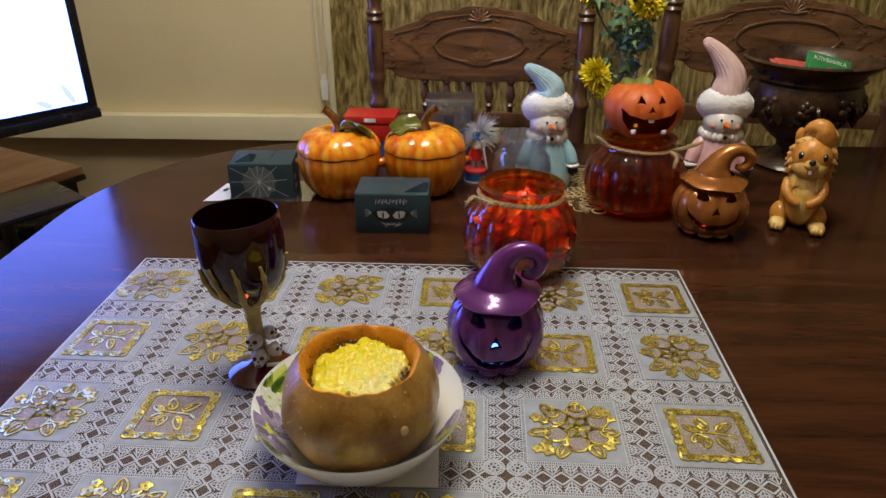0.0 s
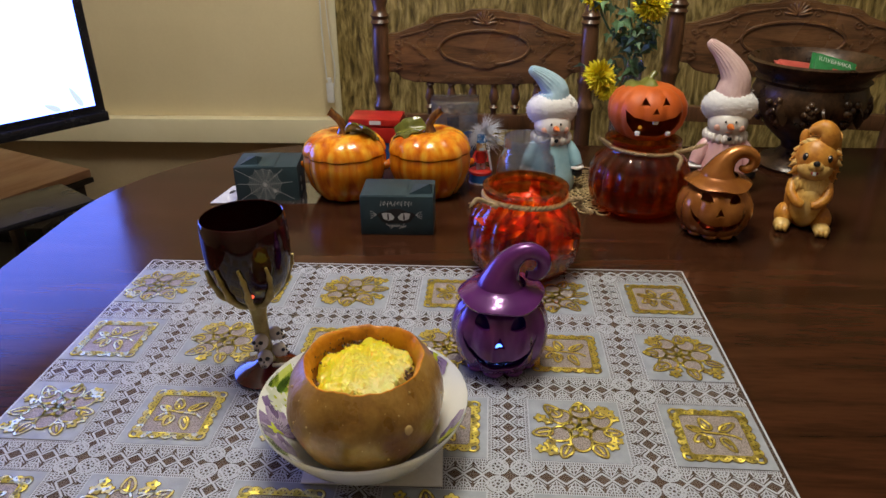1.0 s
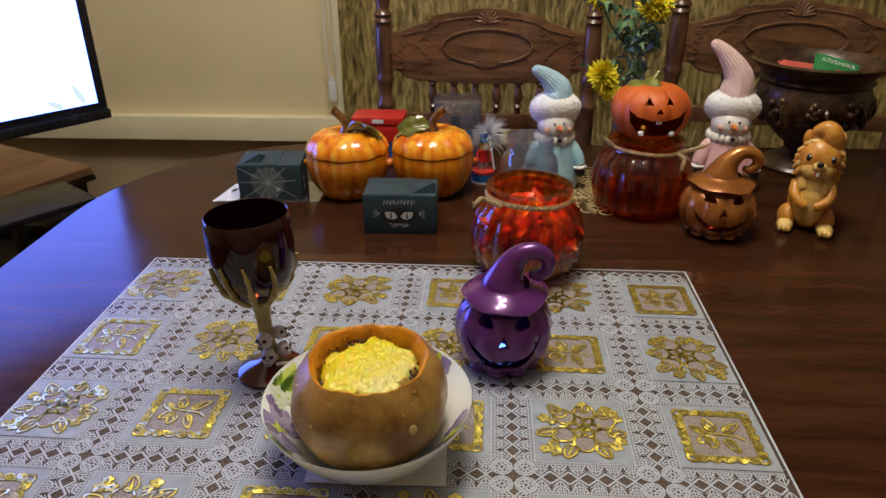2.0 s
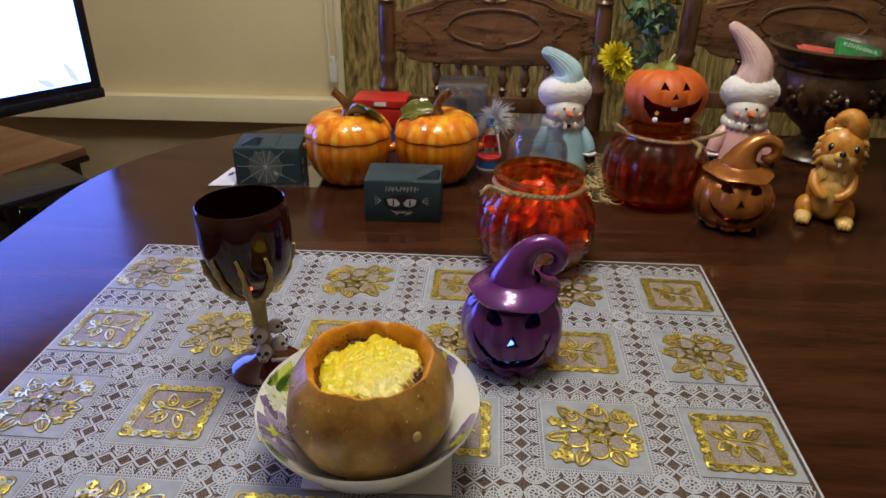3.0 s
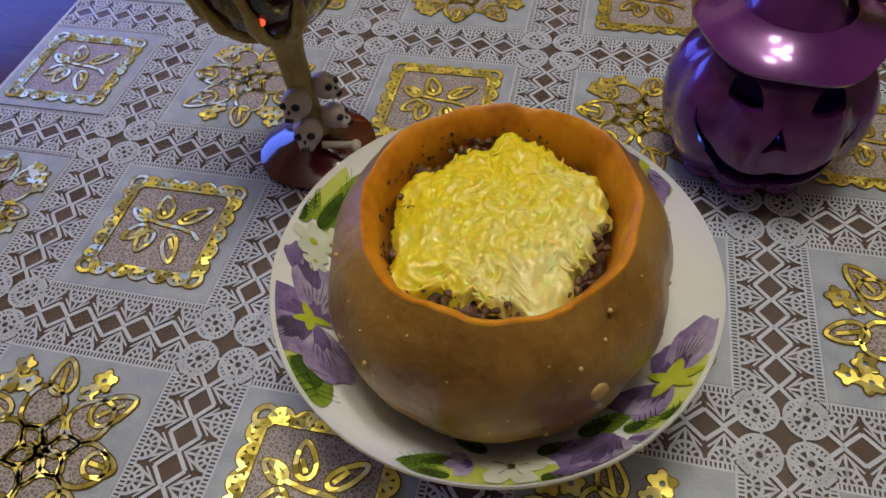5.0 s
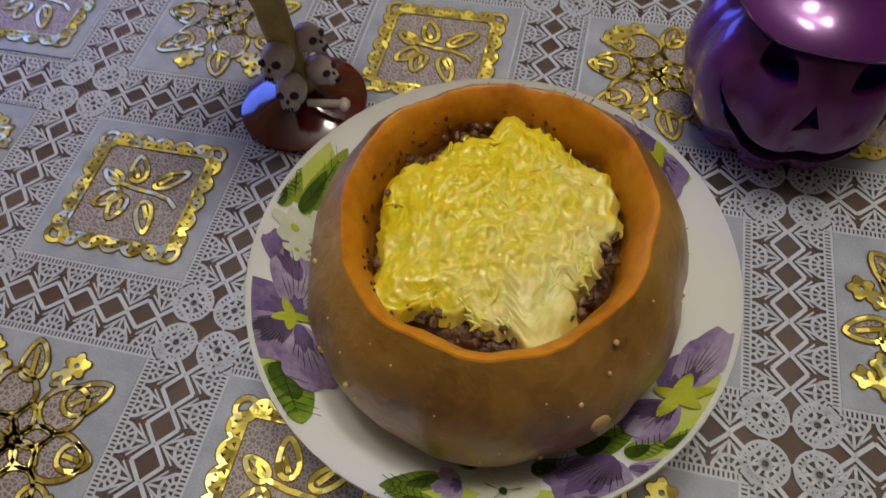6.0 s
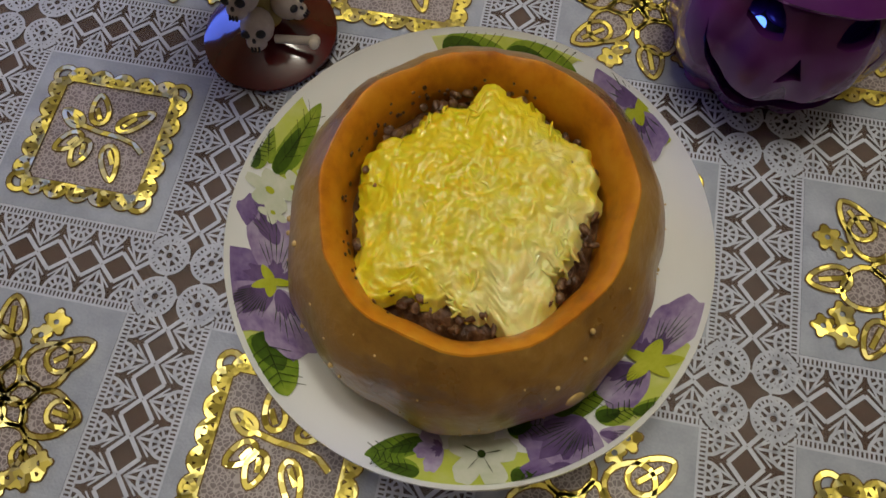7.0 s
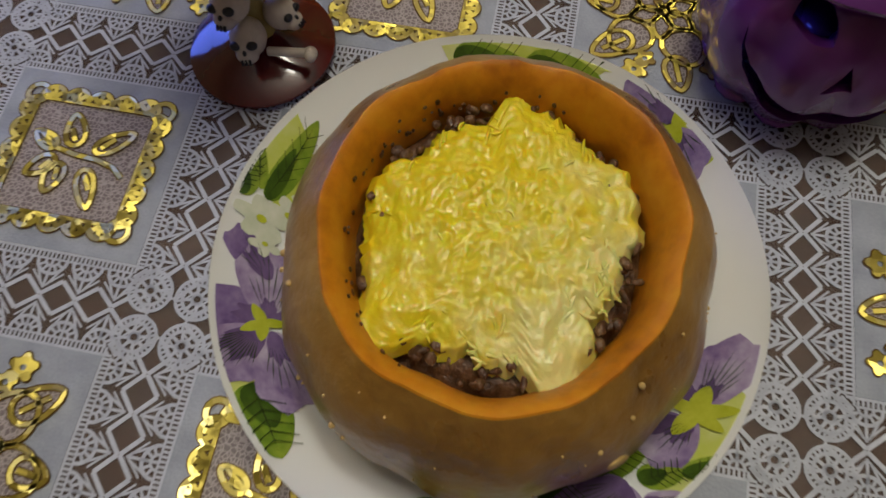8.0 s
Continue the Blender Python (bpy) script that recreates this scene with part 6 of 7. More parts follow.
# ---- ceramic pumpkin pots ----
def pumpkin_pot(x, y, turn, label, leaf_side):
    ob = thing("pumpkin_pot", x, y, TZ, turn, label, "pot", "ceramic pumpkin pots")
    ob.scale = (1.01, 1.01, 1.09)
    mod = lambda a, z: 1 - 0.055 * abs(math.cos(5 * a)) ** 5
    part("pot", lathe([(0.0006, 0.002), (0.042, 0.0), (0.052, 0.005), (0.065, 0.025), (0.0725, 0.048), (0.0735, 0.062), (0.072, 0.0735), (0.068, 0.0738), (0.064, 0.07), (0.06, 0.03), (0.0006, 0.02)], 110, mod), "orange_glaze", ob)
    lid = part("lid", lathe([(0.066, 0.0735), (0.0735, 0.0755), (0.0738, 0.079), (0.069, 0.09), (0.058, 0.1005), (0.042, 0.107), (0.024, 0.1075), (0.012, 0.105), (0.0006, 0.104)], 110, mod), "orange_glaze", ob)
    q = leaf_side
    part("stem", tube(curve_points([(0, 0, 0.1), (0, 0, 0.115), (-0.006 * q, 0, 0.126), (-0.018 * q, 0, 0.137), (-0.022 * q, 0, 0.14)], 16), [float(np.interp(k / 15, [0, 0.25, 0.8, 1], [0.014, 0.0075, 0.0065, 0.0085])) for k in range(16)], 12), "stem", lid, "curved brown stem")
    lob = [(0, -0.006), (0.014, -0.02), (0.024, -0.016), (0.034, -0.026), (0.044, -0.014), (0.056, -0.012), (0.052, 0.0), (0.058, 0.012), (0.046, 0.014), (0.036, 0.026), (0.024, 0.018), (0.012, 0.018), (0, 0.006)]
    bmx = bmesh.new()
    fx = bmx.faces.new([bmx.verts.new((u, w, 0)) for u, w in lob])
    bmesh.ops.poke(bmx, faces=[fx])
    bmesh.ops.subdivide_edges(bmx, edges=list(bmx.edges), cuts=3, use_grid_fill=True)
    for v in bmx.verts:
        v.co.z = -9 * (v.co.x - 0.014) ** 2 - 0.004 * math.cos(v.co.y * 200) + 0.002 * noise.noise(v.co * 120)
    r = bmesh.ops.solidify(bmx, geom=list(bmx.faces), thickness=0.003)
    bmx.verts.index_update()
    g = ([tuple(v.co) for v in bmx.verts], [tuple(v.index for v in f.verts) for f in bmx.faces])
    bmx.free()
    part("leaf", moved(g, pose(0.006 * q, -0.012, 0.117, -28, 0, 0 if q > 0 else 180)), "olive_leaf", lid, "olive glazed leaf")
    for s in (-1, 1):
        part("knob_handle", tube([(s * 0.066, 0, 0.05), (s * 0.074, 0, 0.052), (s * 0.079, 0, 0.052)], [0.007, 0.007, 0.004], 12), "orange_glaze", ob)
    return ob


pumpkin_pot(-0.145, 0.684, 0, "orange glazed ceramic pumpkin pot with lid and leaf", 1)
pumpkin_pot(0.0055, 0.699, 5, "orange glazed ceramic pumpkin pot, leaf curling up", -1)


# ---- printed boxes ----
def gift_box(x, y, turn, w, d, h, label):
    ob = thing("gift_box", x, y, TZ + (0.0008 if x < -0.2 else 0), turn, label, "box", "dark teal gift boxes")
    part("carton", moved(block(w, d, h, 0.0012), pose(w / 2, d / 2, 0)), "box", ob)
    part("top_flap", moved(block(w * 0.62, d * 0.96, 0.0012, 0.0004), pose(w * 0.33, d * 0.5, h)), "box", ob)
    fold = ([(w * 0.66, d * 0.15, h), (w * 0.98, d * 0.15, h), (w * 0.98, d * 0.7, h), (w * 0.72, d * 0.75, h + 0.0005), (w * 0.95, d * 0.2, h + 0.016)], [(0, 1, 4), (1, 2, 4), (2, 3, 4), (3, 0, 4), (0, 3, 2, 1)])
    part("raised_flap", fold if x > -0.2 else moved(fold, pose(-w * 0.6, 0, 0)), "box", ob, "", False)
    return ob


def front(g, w0, h0, lift):
    """Flat drawing (x, y) put upright on a box's front."""
    return moved(g, Matrix.Translation((w0, -lift, h0)) @ pose(0, 0, 0, 90, 0, 0))


eyes = gift_box(-0.093, 0.507, 0.3, 0.115, 0.077, 0.0655, "dark teal card gift box printed with cat eyes")
part("cat_face", front(slab(round_loop(0, 0, 0.029, 0.0125, 0, 26, 0.07), 0.0002), 0.0565, 0.032, 0.0001), "black", eyes, "black printed cat face", False)
for q in (-1, 1):
    lp = [(q * 0.0025, -0.001), (q * 0.008, 0.0055), (q * 0.016, 0.0065), (q * 0.0225, 0.005), (q * 0.02, -0.004), (q * 0.012, -0.007), (q * 0.005, -0.0055)]
    part("cat_eye", front(slab(lp, 0.0002), 0.0565, 0.032, 0.0005), "print_white", eyes, "white printed eye", False)
    part("cat_pupil", front(slab(leaf_loop(q * 0.0125, -0.006, 0.012, 0.0017, math.pi / 2), 0.0002), 0.0565, 0.032, 0.0009), "black", eyes, "", False)
sc = random.Random(3)
scr = []
for k in range(9):
    x0 = -0.024 + k * 0.0055
    scr.append(strip([(x0, 0.015 + 0.003 * sc.random()), (x0 + 0.0015, 0.0245), (x0 + 0.0045, 0.015 + 0.004 * sc.random()), (x0 + 0.0055, 0.024 * sc.uniform(0.85, 1.05))] if k != 3 else [(x0, 0.024), (x0 + 0.002, 0.016), (x0 + 0.005, 0.02)], 0.001))
for q in (-1, 1):
    for k in range(4):
        scr.append(strip([(q * 0.031, 0.001), (q * 0.036, -0.003 + 0.003 * k), (q * 0.041, -0.006 + 0.0042 * k)], 0.0007))
for k in range(9):
    x0 = -0.016 + 0.004 * k
    scr.append(strip([(x0, -0.0135 - 0.003 * sc.random()), (x0 * 0.8 + 0.002, -0.0185), (x0 * 0.55, -0.0235 + 0.005 * sc.random()), (x0 * 0.6 + 0.004, -0.0175)], 0.0009))
part("scribble_bars", front(join(*scr), 0.0565, 0.034, 0.0007), "print_white", eyes, "silver printed scribbles", False)

webbox = gift_box(-0.334, 0.637, 5, 0.11, 0.08, 0.063, "dark teal card gift box printed with a spider web")
wl, cxw, cyw = [], 0.052, 0.031
spokes = [radians(a) for a in (5, 40, 68, 92, 118, 150, 178, 212, 242, 268, 296, 330)]
for a in spokes:
    R = min(0.05 / max(0.001, abs(math.cos(a))), 0.029 / max(0.001, abs(math.sin(a)))) * 0.97
    wl.append(strip([(0, 0), (R * math.cos(a), R * math.sin(a))], 0.0007))
for k in range(1, 8):
    for a, b in zip(spokes, spokes[1:] + [spokes[0] + 2 * math.pi]):
        r = 0.0042 * k
        m = (a + b) / 2
        pts = [(r * math.cos(a), r * math.sin(a)), (r * 0.88 * math.cos(m), r * 0.88 * math.sin(m)), (r * math.cos(b), r * math.sin(b))]
        if all(abs(y) < 0.0295 for _, y in pts):
            wl.append(strip(pts, 0.0006))
part("web_print", front(join(*wl), cxw, cyw, 0.0004), "print_white", webbox, "silver printed spider web", False)
part("spider_print", front(join(slab(round_loop(0.0165, -0.012, 0.0026, 0.0034, 0.3, 12), 0.0002), *[strip([(0.0165, -0.012), (0.0165 + 0.006 * math.cos(a), -0.012 + 0.005 * math.sin(a))], 0.0005) for a in (0.3, 0.8, 2.3, 2.8, 3.6, 4.2, 5.2, 5.8)]), cxw, cyw, 0.0006), "print_white", webbox, "printed spider", False)
part("side_print", moved(join(slab(round_loop(0.03, 0.03, 0.006, 0.006, 0, 14), 0.0002), slab(round_loop(0.03, 0.013, 0.006, 0.006, 0, 14), 0.0002)), Matrix.Translation((0.1105, 0, 0)) @ pose(0, 0, 0, 90, 0, 90)), "print_white", webbox, "round printed marks", False)
bag = thing("plastic_bag", -0.325, 0.657, TZ + 0.0002, 5, "flat clear plastic bag with white card header", "bag")
part("film", moved(slab([(-0.02, -0.03), (0.13, -0.035), (0.15, 0.06), (-0.02, 0.09)], 0.0004), pose(0, 0, 0)), "clear", bag)
header = part("card_header", slab([(-0.058, -0.026), (-0.014, -0.026), (-0.016, 0.06), (-0.036, 0.058)], 0.001, 0.0004), "plastic_white", bag, "white card header")
part("hang_hole", slab(round_loop(-0.03, 0.026, 0.004, 0.009, -0.3, 14, 0.2), 0.0002, 0.0016), "black", header, "black hang hole")

# ---- clutter behind the pots ----
red = thing("card_box", -0.109, 0.857, TZ, -3, "red card box with white label on a blue box", "box")
red.scale = (1.04, 1.04, 1.04)
part("blue_base", block(0.09, 0.06, 0.05, 0.002), "blue_plastic", red, "blue card box")
part("red_body", moved(block(0.094, 0.064, 0.03, 0.002), pose(0, 0, 0.05)), "red_plastic", red)
red_lid = part("red_lid", moved(block(0.098, 0.066, 0.014, 0.002), pose(0.0, 0, 0.082)), "red_plastic", red)
part("white_label", moved(block(0.022, 0.001, 0.007, 0), pose(0.002, -0.0335, 0.086)), "plastic_white", red_lid, "white label")
case = thing("plastic_case", 0.0465, 0.868, TZ, 0, "clear plastic display case holding a black tube", "case")
case.scale = (1.046, 1.046, 1.046)
part("lid", join(block(0.088, 0.06, 0.124, 0.005), moved(block(0.083, 0.055, 0.119, 0.004), pose(0, 0, 0.002))), "clear", case)
part("lid_rim", moved(join(*[moved(block(0.09, 0.003, 0.006, 0.001), pose(0, s * 0.029, 0)) for s in (-1, 1)], *[moved(block(0.003, 0.058, 0.006, 0.001), pose(s * 0.044, 0, 0)) for s in (-1, 1)]), pose(0, 0, 0.12)), "clear", case)
part("tube", moved(lathe([(0.0006, 0), (0.013, 0), (0.013, 0.06), (0.011, 0.062), (0.011, 0.088), (0.0006, 0.09)], 20), pose(-0.004, 0, 0.003)), "black", case, "black tube")
part("blue_tube", moved(lathe([(0.0006, 0), (0.009, 0), (0.009, 0.055), (0.0006, 0.057)], 16), pose(0.025, 0.004, 0.003)), "blue_plastic", case, "blue tube")

clear_jar = thing("glass_jar", 0.175, 0.649, TZ, 0, "empty clear glass jar with threaded neck", "jar")
clear_jar.scale = (1.057, 1.057, 1.04)
cj = [(0.0006, 0.004), (0.038, 0.0), (0.045, 0.006), (0.0475, 0.03), (0.0475, 0.068), (0.044, 0.082), (0.038, 0.09), (0.0365, 0.094), (0.038, 0.096), (0.0365, 0.099), (0.038, 0.102), (0.0365, 0.106), (0.0375, 0.112), (0.0365, 0.117)]
part("glass", lathe(cj + [(max(0.0006, r - 0.003), z + (0.004 if z < 0.005 else 0)) for r, z in cj[::-1]], 56), "clear", clear_jar)

# crochet mat
dgs = []
for k in range(9):
    r = 0.012 + 0.0105 * k
    n = 72
    dgs.append(strip([(r * (1 + 0.035 * math.sin(14 * a + k)) * math.cos(a), r * (1 + 0.035 * math.sin(14 * a + k)) * math.sin(a)) for a in [2 * math.pi * q / n for q in range(n)]], 0.0042, 0.0, 0.0014, True))
for k in range(40):
    a = 2 * math.pi * k / 40
    dgs.append(strip([(0.012 * math.cos(a), 0.012 * math.sin(a)), (0.06 * math.cos(a + 0.2), 0.06 * math.sin(a + 0.2)), (0.102 * math.cos(a), 0.102 * math.sin(a))], 0.002, 0.0, 0.001))
for k in range(22):
    a = 2 * math.pi * k / 22
    dgs.append(strip([(0.103 * math.cos(a) + 0.0105 * math.cos(t), 0.103 * math.sin(a) + 0.0105 * math.sin(t)) for t in [2 * math.pi * q / 14 for q in range(14)]], 0.003, 0.0, 0.0012, True))
solid("crochet_doily", join(*dgs), "doily", 0.322, 0.717, TZ + 0.0004, 0, "beige crochet doily lying under the jar", "doily").scale = (1.07, 1.07, 1)

# ---- bronze urn of sweets ----
urn = thing("urn", 0.726, 0.865, TZ, 0, "dark bronze carved urn with grape relief, holding sweets", "urn")
urn.scale = (1.067, 1.067, 1.087)
up = [(0.0006, 0.0), (0.062, 0.0), (0.066, 0.006), (0.06, 0.014), (0.04, 0.022), (0.028, 0.036), (0.03, 0.046), (0.05, 0.062), (0.078, 0.088), (0.094, 0.118), (0.096, 0.14), (0.09, 0.155), (0.096, 0.162), (0.09, 0.168), (0.1, 0.18), (0.112, 0.188), (0.114, 0.193), (0.108, 0.196), (0.1, 0.19), (0.088, 0.17), (0.085, 0.15), (0.06, 0.13), (0.0006, 0.125)]
part("vessel", lathe(up, 72), "urn", urn)
gr = random.Random(8)
for k in range(9):
    a = 2 * math.pi * k / 9 + 0.2
    for n in range(11):
        aa, z = a + gr.uniform(-0.13, 0.13), 0.135 - 0.045 * (n / 11) + gr.uniform(-0.006, 0.006)
        r = float(np.interp(z, [0.088, 0.118, 0.14], [0.078, 0.094, 0.096]))
        part("grape", ball((r * math.cos(aa), r * math.sin(aa), z), 0.0068, 10, 7), "urn", urn)
    b = a + 0.35
    lob = leaf_loop(0, 0, 0.04, 0.016, 0)
    part("vine_leaf", moved(slab(lob, 0.004, 0, 0.001), Matrix.Rotation(b, 4, "Z") @ Matrix.Translation((0.091, -0.018, 0.13)) @ pose(0, 0, 0, 0, 75, 60)), "urn", urn, "cast vine leaf")


def bar_sweet(x, y, z, rx, ry, rz, mat, L, W, label):
    g = block(L, W, 0.012, 0.004)
    wrapped = thing("wrapped_sweet", x, y, z, 0, label, "sweet", "sweets in the urn")
    wrapped.matrix_basis = pose(x, y, z, rx, ry, rz)
    part("wrapper", join(g, moved(block(0.008, W * 1.05, 0.002, 0), pose(L / 2 + 0.002, 0, 0.005)), moved(block(0.008, W * 1.05, 0.002, 0), pose(-L / 2 - 0.002, 0, 0.005))), mat, wrapped)
    return wrapped


grn = bar_sweet(0.742, 0.837, TZ + 0.1975, 50, 14, -8, "wrapper_green", 0.07, 0.036, "green wrapped sweet with white lettering")
txt = bpy.data.curves.new("lettering", "FONT")
txt.body, txt.size, txt.extrude, txt.align_x = "КЛУБНИКА", 0.011, 0.0002, "CENTER"
txt.materials.append(M["plastic_white"])
t_ob = new("lettering", txt)
t_ob.parent, t_ob.location = grn, (0.0, 0.003, 0.0125)
part("red_flash", moved(block(0.03, 0.007, 0.0005, 0), pose(0.013, -0.01, 0.0122)), "wrapper_pink", grn, "red flash on the wrapper")
bar_sweet(0.681, 0.848, TZ + 0.1935, 20, 8, 6, "wrapper_pink", 0.065, 0.027, "pinkish red wrapped sweet in the urn")
bar_sweet(0.694, 0.893, TZ + 0.1795, 5, 10, 70, "wrapper_pink", 0.07, 0.028, "pinkish red wrapped sweet in the urn")
bar_sweet(0.774, 0.893, TZ + 0.1795, 10, -8, 20, "wrapper_red", 0.07, 0.028, "red wrapped sweet in the urn")

# ---- chairs ----
def chair(x, y, turn):
    ob = thing("dining_chair", x, y, 0, turn, "carved walnut dining chair with turned posts and spindles", "chair", "dining chairs")
    post = [(0.0006, 0.0), (0.016, 0.0), (0.02, 0.3), (0.021, 0.44), (0.015, 0.46), (0.0165, 0.6), (0.018, 0.7), (0.018, 0.775), (0.0215, 0.782), (0.0215, 0.79), (0.0165, 0.797), (0.0145, 0.815), (0.017, 0.835), (0.0205, 0.845), (0.0165, 0.853), (0.0175, 0.862), (0.0195, 0.9), (0.018, 0.955), (0.0165, 0.965), (0.0205, 0.97), (0.0165, 0.977), (0.0205, 0.985), (0.015, 0.992), (0.0135, 1.0), (0.018, 1.02), (0.0195, 1.04), (0.015, 1.06), (0.012, 1.065), (0.017, 1.08), (0.012, 1.1), (0.0006, 1.105)]
    for s in (-1, 1):
        part("back_post", moved(lathe(post, 24), pose(s * 0.2225, 0, 0)), "chair", ob)
    W = 0.206
    topz = [(0.0, 0.998), (0.03, 0.997), (0.05, 0.99), (0.085, 0.988), (0.115, 0.98), (0.13, 0.968), (0.16, 0.958), (0.185, 0.948), (W, 0.946)]
    botz = [(W, 0.865), (0.19, 0.862), (0.175, 0.848), (0.15, 0.842), (0.08, 0.838), (0.0, 0.836)]
    line = [(a, z) for a, z in topz] + botz + [(-a, z) for a, z in botz[::-1][1:]] + [(-a, z) for a, z in topz[::-1][:-1]]
    up_m = pose(0, 0.011, 0, 90, 0, 0)
    part("crest_board", moved(slab(line, 0.022, 0, 0.003), up_m), "carved", ob, "carved crest board")
    face = lambda g: moved(g, pose(0, -0.011, 0, 90, 0, 0))
    oval = [(0.095 * math.cos(a), 0.918 + 0.037 * math.sin(a)) for a in [2 * math.pi * k / 48 for k in range(48)]]
    part("oval_moulding", face(strip(oval, 0.006, 0.0, 0.004, True)), "carved", ob)
    shell_g = []
    for k in range(9):
        a = radians(180 - 20 * k - 10)
        shell_g.append(ball((0, 0, 0), (0.014, 0.0032, 0.003), 10, 6))
        shell_g[-1] = moved(shell_g[-1], Matrix.Translation((0.013 * math.cos(a), 0.968 + 0.015 * math.sin(a), 0.001)) @ Matrix.Rotation(a, 4, "Z"))
    part("shell_carving", face(join(*shell_g)), "carved", ob)
    scroll = []
    for s in (-1, 1):
        for cx, cz, r0, tn, ph in ((0.038, 0.972, 0.011, 1.4, 0), (0.115, 0.95, 0.01, 1.4, 2), (0.185, 0.93, 0.009, 1.4, 2.5), (0.185, 0.878, 0.009, 1.4, 1)):
            pts = [(s * (cx + r0 * (1 - t) * math.cos(ph + tn * 2 * math.pi * t)), cz + r0 * (1 - t) * 0.8 * math.sin(ph + tn * 2 * math.pi * t)) for t in [q / 18 for q in range(16)]]
            scroll.append(strip(pts, 0.003, 0.0, 0.0022))
        vine = random.Random(21)
        for k in range(58):
            cx, cz = vine.uniform(0.05, 0.2), vine.uniform(0.85, 0.985)
            top_here = float(np.interp(cx, [p[0] for p in topz], [p[1] for p in topz])) - 0.008
            if cz > top_here or ((cx / 0.105) ** 2 + ((cz - 0.918) / 0.046) ** 2) < 1 or (cz < 0.868 and cx > 0.16):
                continue
            an = vine.uniform(0, 2 * math.pi)
            lp = leaf_loop(cx, cz, vine.uniform(0.01, 0.018), vine.uniform(0.0025, 0.0045), an)
            scroll.append(slab([(s * u, w) for u, w in lp], 0.0025, 0, 0.0008))
        scroll.append(strip([(s * 0.02, 0.982), (s * 0.06, 0.978), (s * 0.1, 0.97), (s * 0.125, 0.955), (s * 0.18, 0.942)], 0.004, 0, 0.003))
    part("scroll_carving", face(join(*scroll)), "carved", ob)
    leafs = [moved(slab(leaf_loop(0, 0, 0.03, 0.006, radians(an)), 0.004, 0, 0.001), pose(0, 0.876, 0)) for an in (90, 60, 120, 30, 150, 10, 170)]
    part("leaf_carving", face(join(*leafs)), "carved", ob)
    for k in range(19):
        part("dentil", face(moved(block(0.0045, 0.007, 0.003, 0.0006), pose(-0.06 + 0.0065 * k, 0.851, 0))), "carved", ob)
    sp = [(0.0006, 0.0), (0.006, 0.0), (0.0065, 0.012), (0.011, 0.018), (0.006, 0.024), (0.0115, 0.04), (0.0075, 0.058), (0.006, 0.065), (0.0095, 0.07), (0.0065, 0.076), (0.0006, 0.077)]
    for k in range(6):
        part("spindle", moved(lathe(sp, 14), pose(-0.1175 + 0.047 * k, 0, 0.765)), "chair", ob)
    part("lower_rail", moved(block(0.41, 0.02, 0.035, 0.004), pose(0, 0, 0.732)), "chair", ob)
    part("seat", moved(block(0.46, 0.42, 0.035, 0.012), pose(0, -0.22, 0.44)), "chair", ob)
    for s in (-1, 1):
        part("front_leg", moved(lathe([(0.0006, 0), (0.014, 0), (0.02, 0.1), (0.016, 0.2), (0.024, 0.3), (0.02, 0.44), (0.0006, 0.44)], 18), pose(s * 0.19, -0.39, 0)), "chair", ob)
        part("stretcher", moved(block(0.02, 0.37, 0.02, 0.005), pose(s * 0.205, -0.195, 0.16)), "chair", ob)
    return ob


grown = Matrix.Diagonal((1.054, 1.05, 1.02, 1))
first_chair = chair(0.105, 1.12, 0)
first_chair.matrix_basis = pose(0.105, 1.12, 0) @ grown
copy_thing(first_chair, pose(0.78, 1.117, 0, 0, 0, -9.8) @ grown)

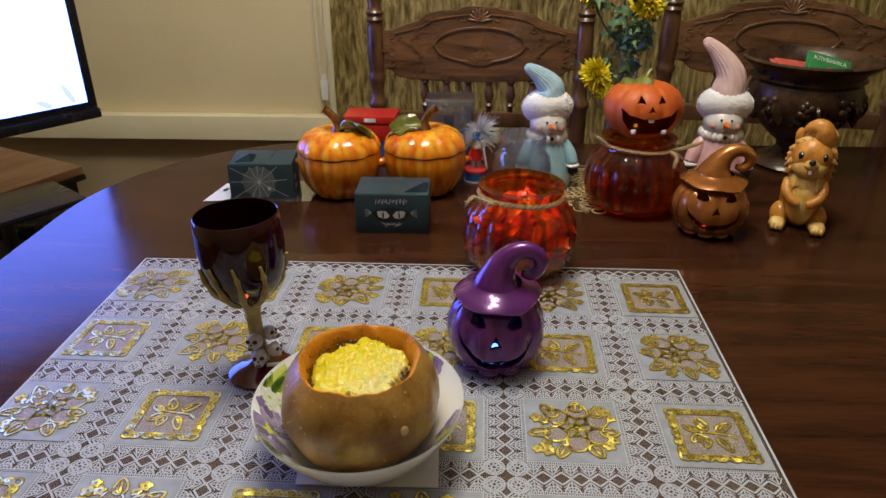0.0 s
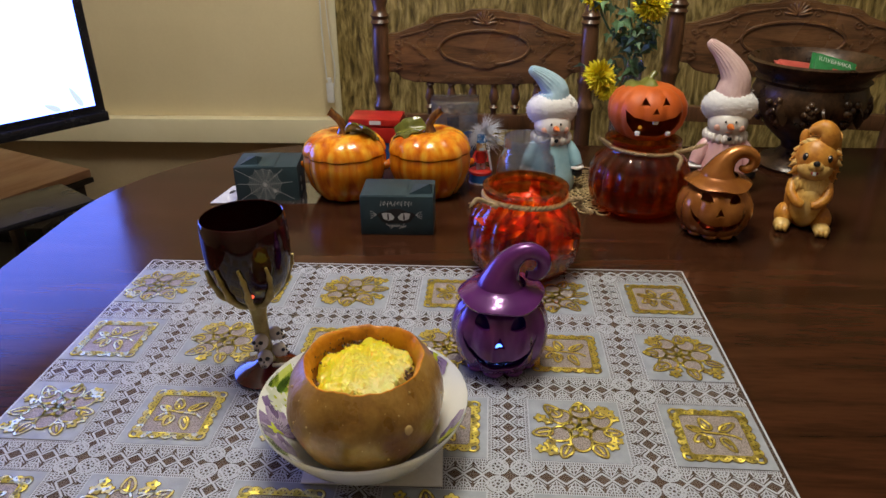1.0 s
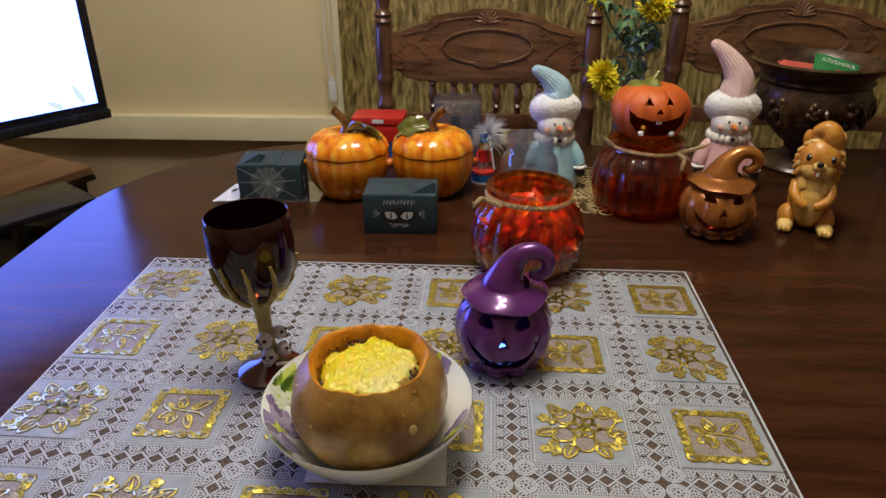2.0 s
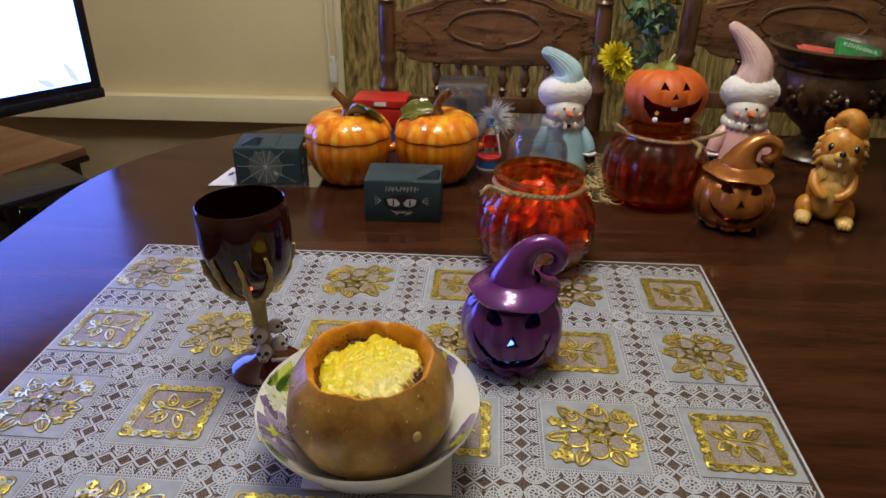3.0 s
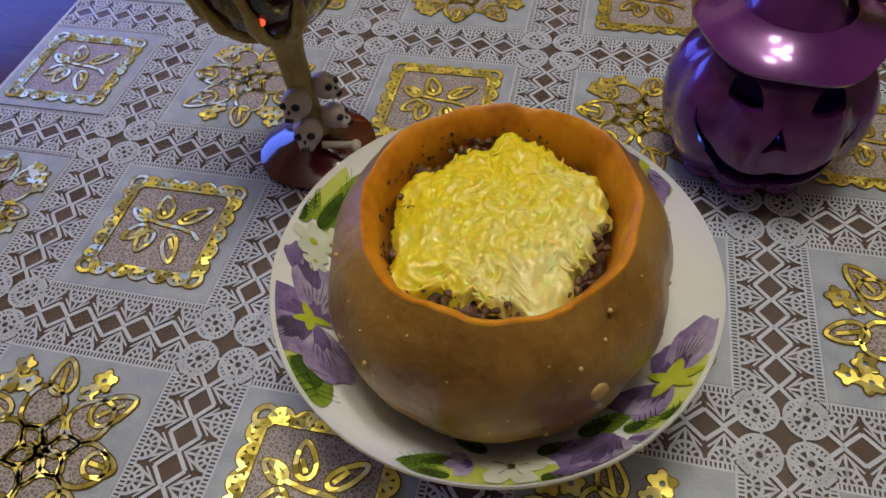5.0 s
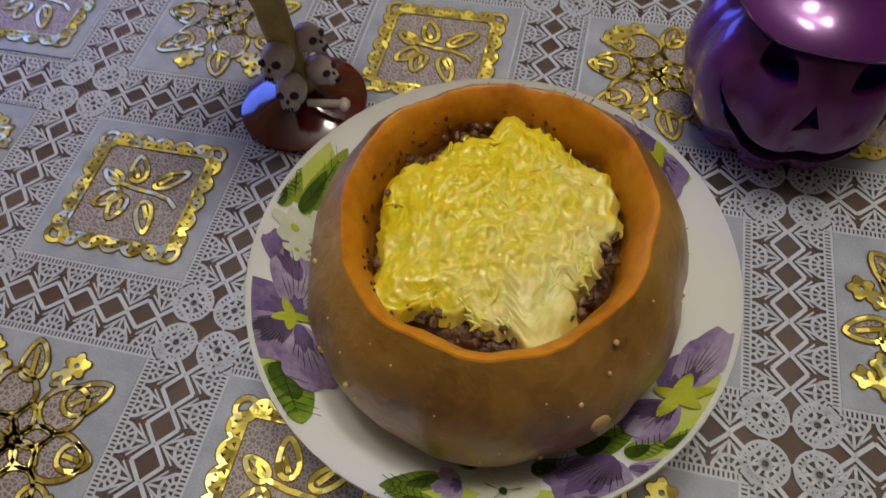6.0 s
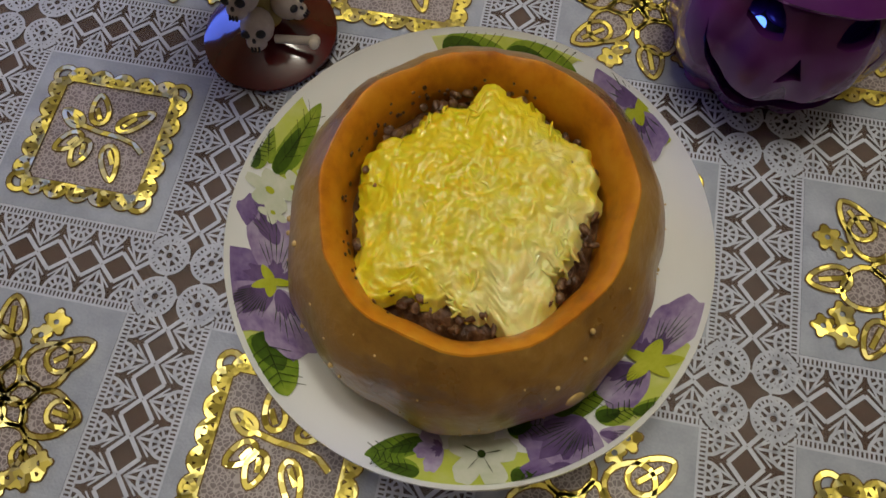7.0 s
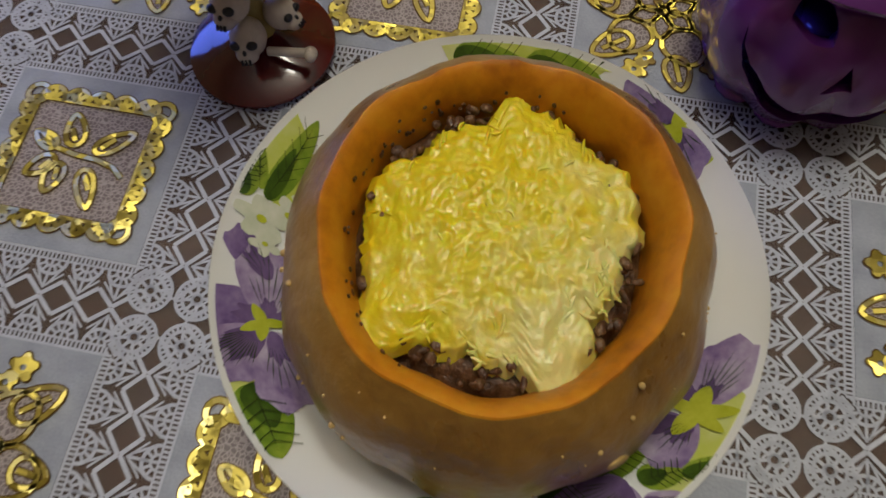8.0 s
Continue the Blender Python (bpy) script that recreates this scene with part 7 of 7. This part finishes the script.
# ---- television corner ----
stand = thing("tv_stand", -0.902, 1.164, 0, 64, "low pinkish wood television stand with dark frame", "tv stand")
part("top", moved(block(0.62, 0.4, 0.022, 0.004), pose(-0.31, 0.2, 0.598)), "stand_wood", stand)
part("edge_band", moved(block(0.625, 0.405, 0.014, 0.003), pose(-0.31, 0.2, 0.583)), "stand_dark", stand)
for lx in (-0.03, -0.59):
    for ly in (0.03, 0.37):
        part("leg", moved(block(0.03, 0.03, 0.585, 0.004), pose(lx, ly, 0)), "stand_dark", stand)
cabinet = thing("low_cabinet", -1.346, 1.384, 0, 0, "low dark cabinet standing by the wall", "cabinet")
part("body", moved(block(0.44, 0.3, 0.28, 0.004), pose(0, 0, 0.0)), "stand_dark", cabinet)
part("top", moved(block(0.46, 0.32, 0.018, 0.004), pose(0, 0, 0.28)), "stand_dark", cabinet)
receiver = thing("set_top_box", -1.346, 1.47, 0.2985, 0, "black set top box with a green light on the cabinet", "set top box")
part("case", block(0.24, 0.18, 0.05, 0.006), "tv_black", receiver)
part("light", moved(block(0.006, 0.004, 0.006, 0.001), pose(0.06, -0.091, 0.028)), "led_green", receiver, "green light")

tv = thing("television", -0.771, 1.064, 0.62, 53, "black flat television switched on with a bright white picture", "television")
tw, th = 0.74, 0.44
part("bezel", moved(block(tw, 0.03, th, 0.004), pose(-tw / 2, 0.015, 0.158)), "tv_black", tv)
part("chin", moved(block(tw, 0.012, 0.022, 0.003), pose(-tw / 2, -0.004, 0.158)), "tv_black", tv, "glossy lower strip")
screen = part("screen", moved(([(-tw + 0.022, 0, 0.196), (-0.022, 0, 0.196), (-0.022, 0, 0.58), (-tw + 0.022, 0, 0.58)], [(0, 1, 2, 3)]), pose(0, -0.001, 0)), "screen", tv, "bright white picture with pale blue leaves", False)
for k, (sx, sz, L, an) in enumerate(((-0.05, 0.2, 0.05, 115), (-0.1, 0.2, 0.035, 150))):
    lp = leaf_loop(sx, sz, L, 0.008, radians(an))
    part("leaf_picture", ([(u, -0.0022 - 0.0001 * k, w) for u, w in lp], [tuple(range(len(lp)))]), "screen_leaf", screen, "pale blue leaf on the picture", False)
part("neck", moved(block(0.09, 0.03, 0.16, 0.006), pose(-tw / 2, 0.03, 0.01)), "tv_black", tv)
part("foot", moved(block(0.36, 0.17, 0.014, 0.005), pose(-tw / 2 + 0.08, -0.01, 0.001)), "tv_black", tv)
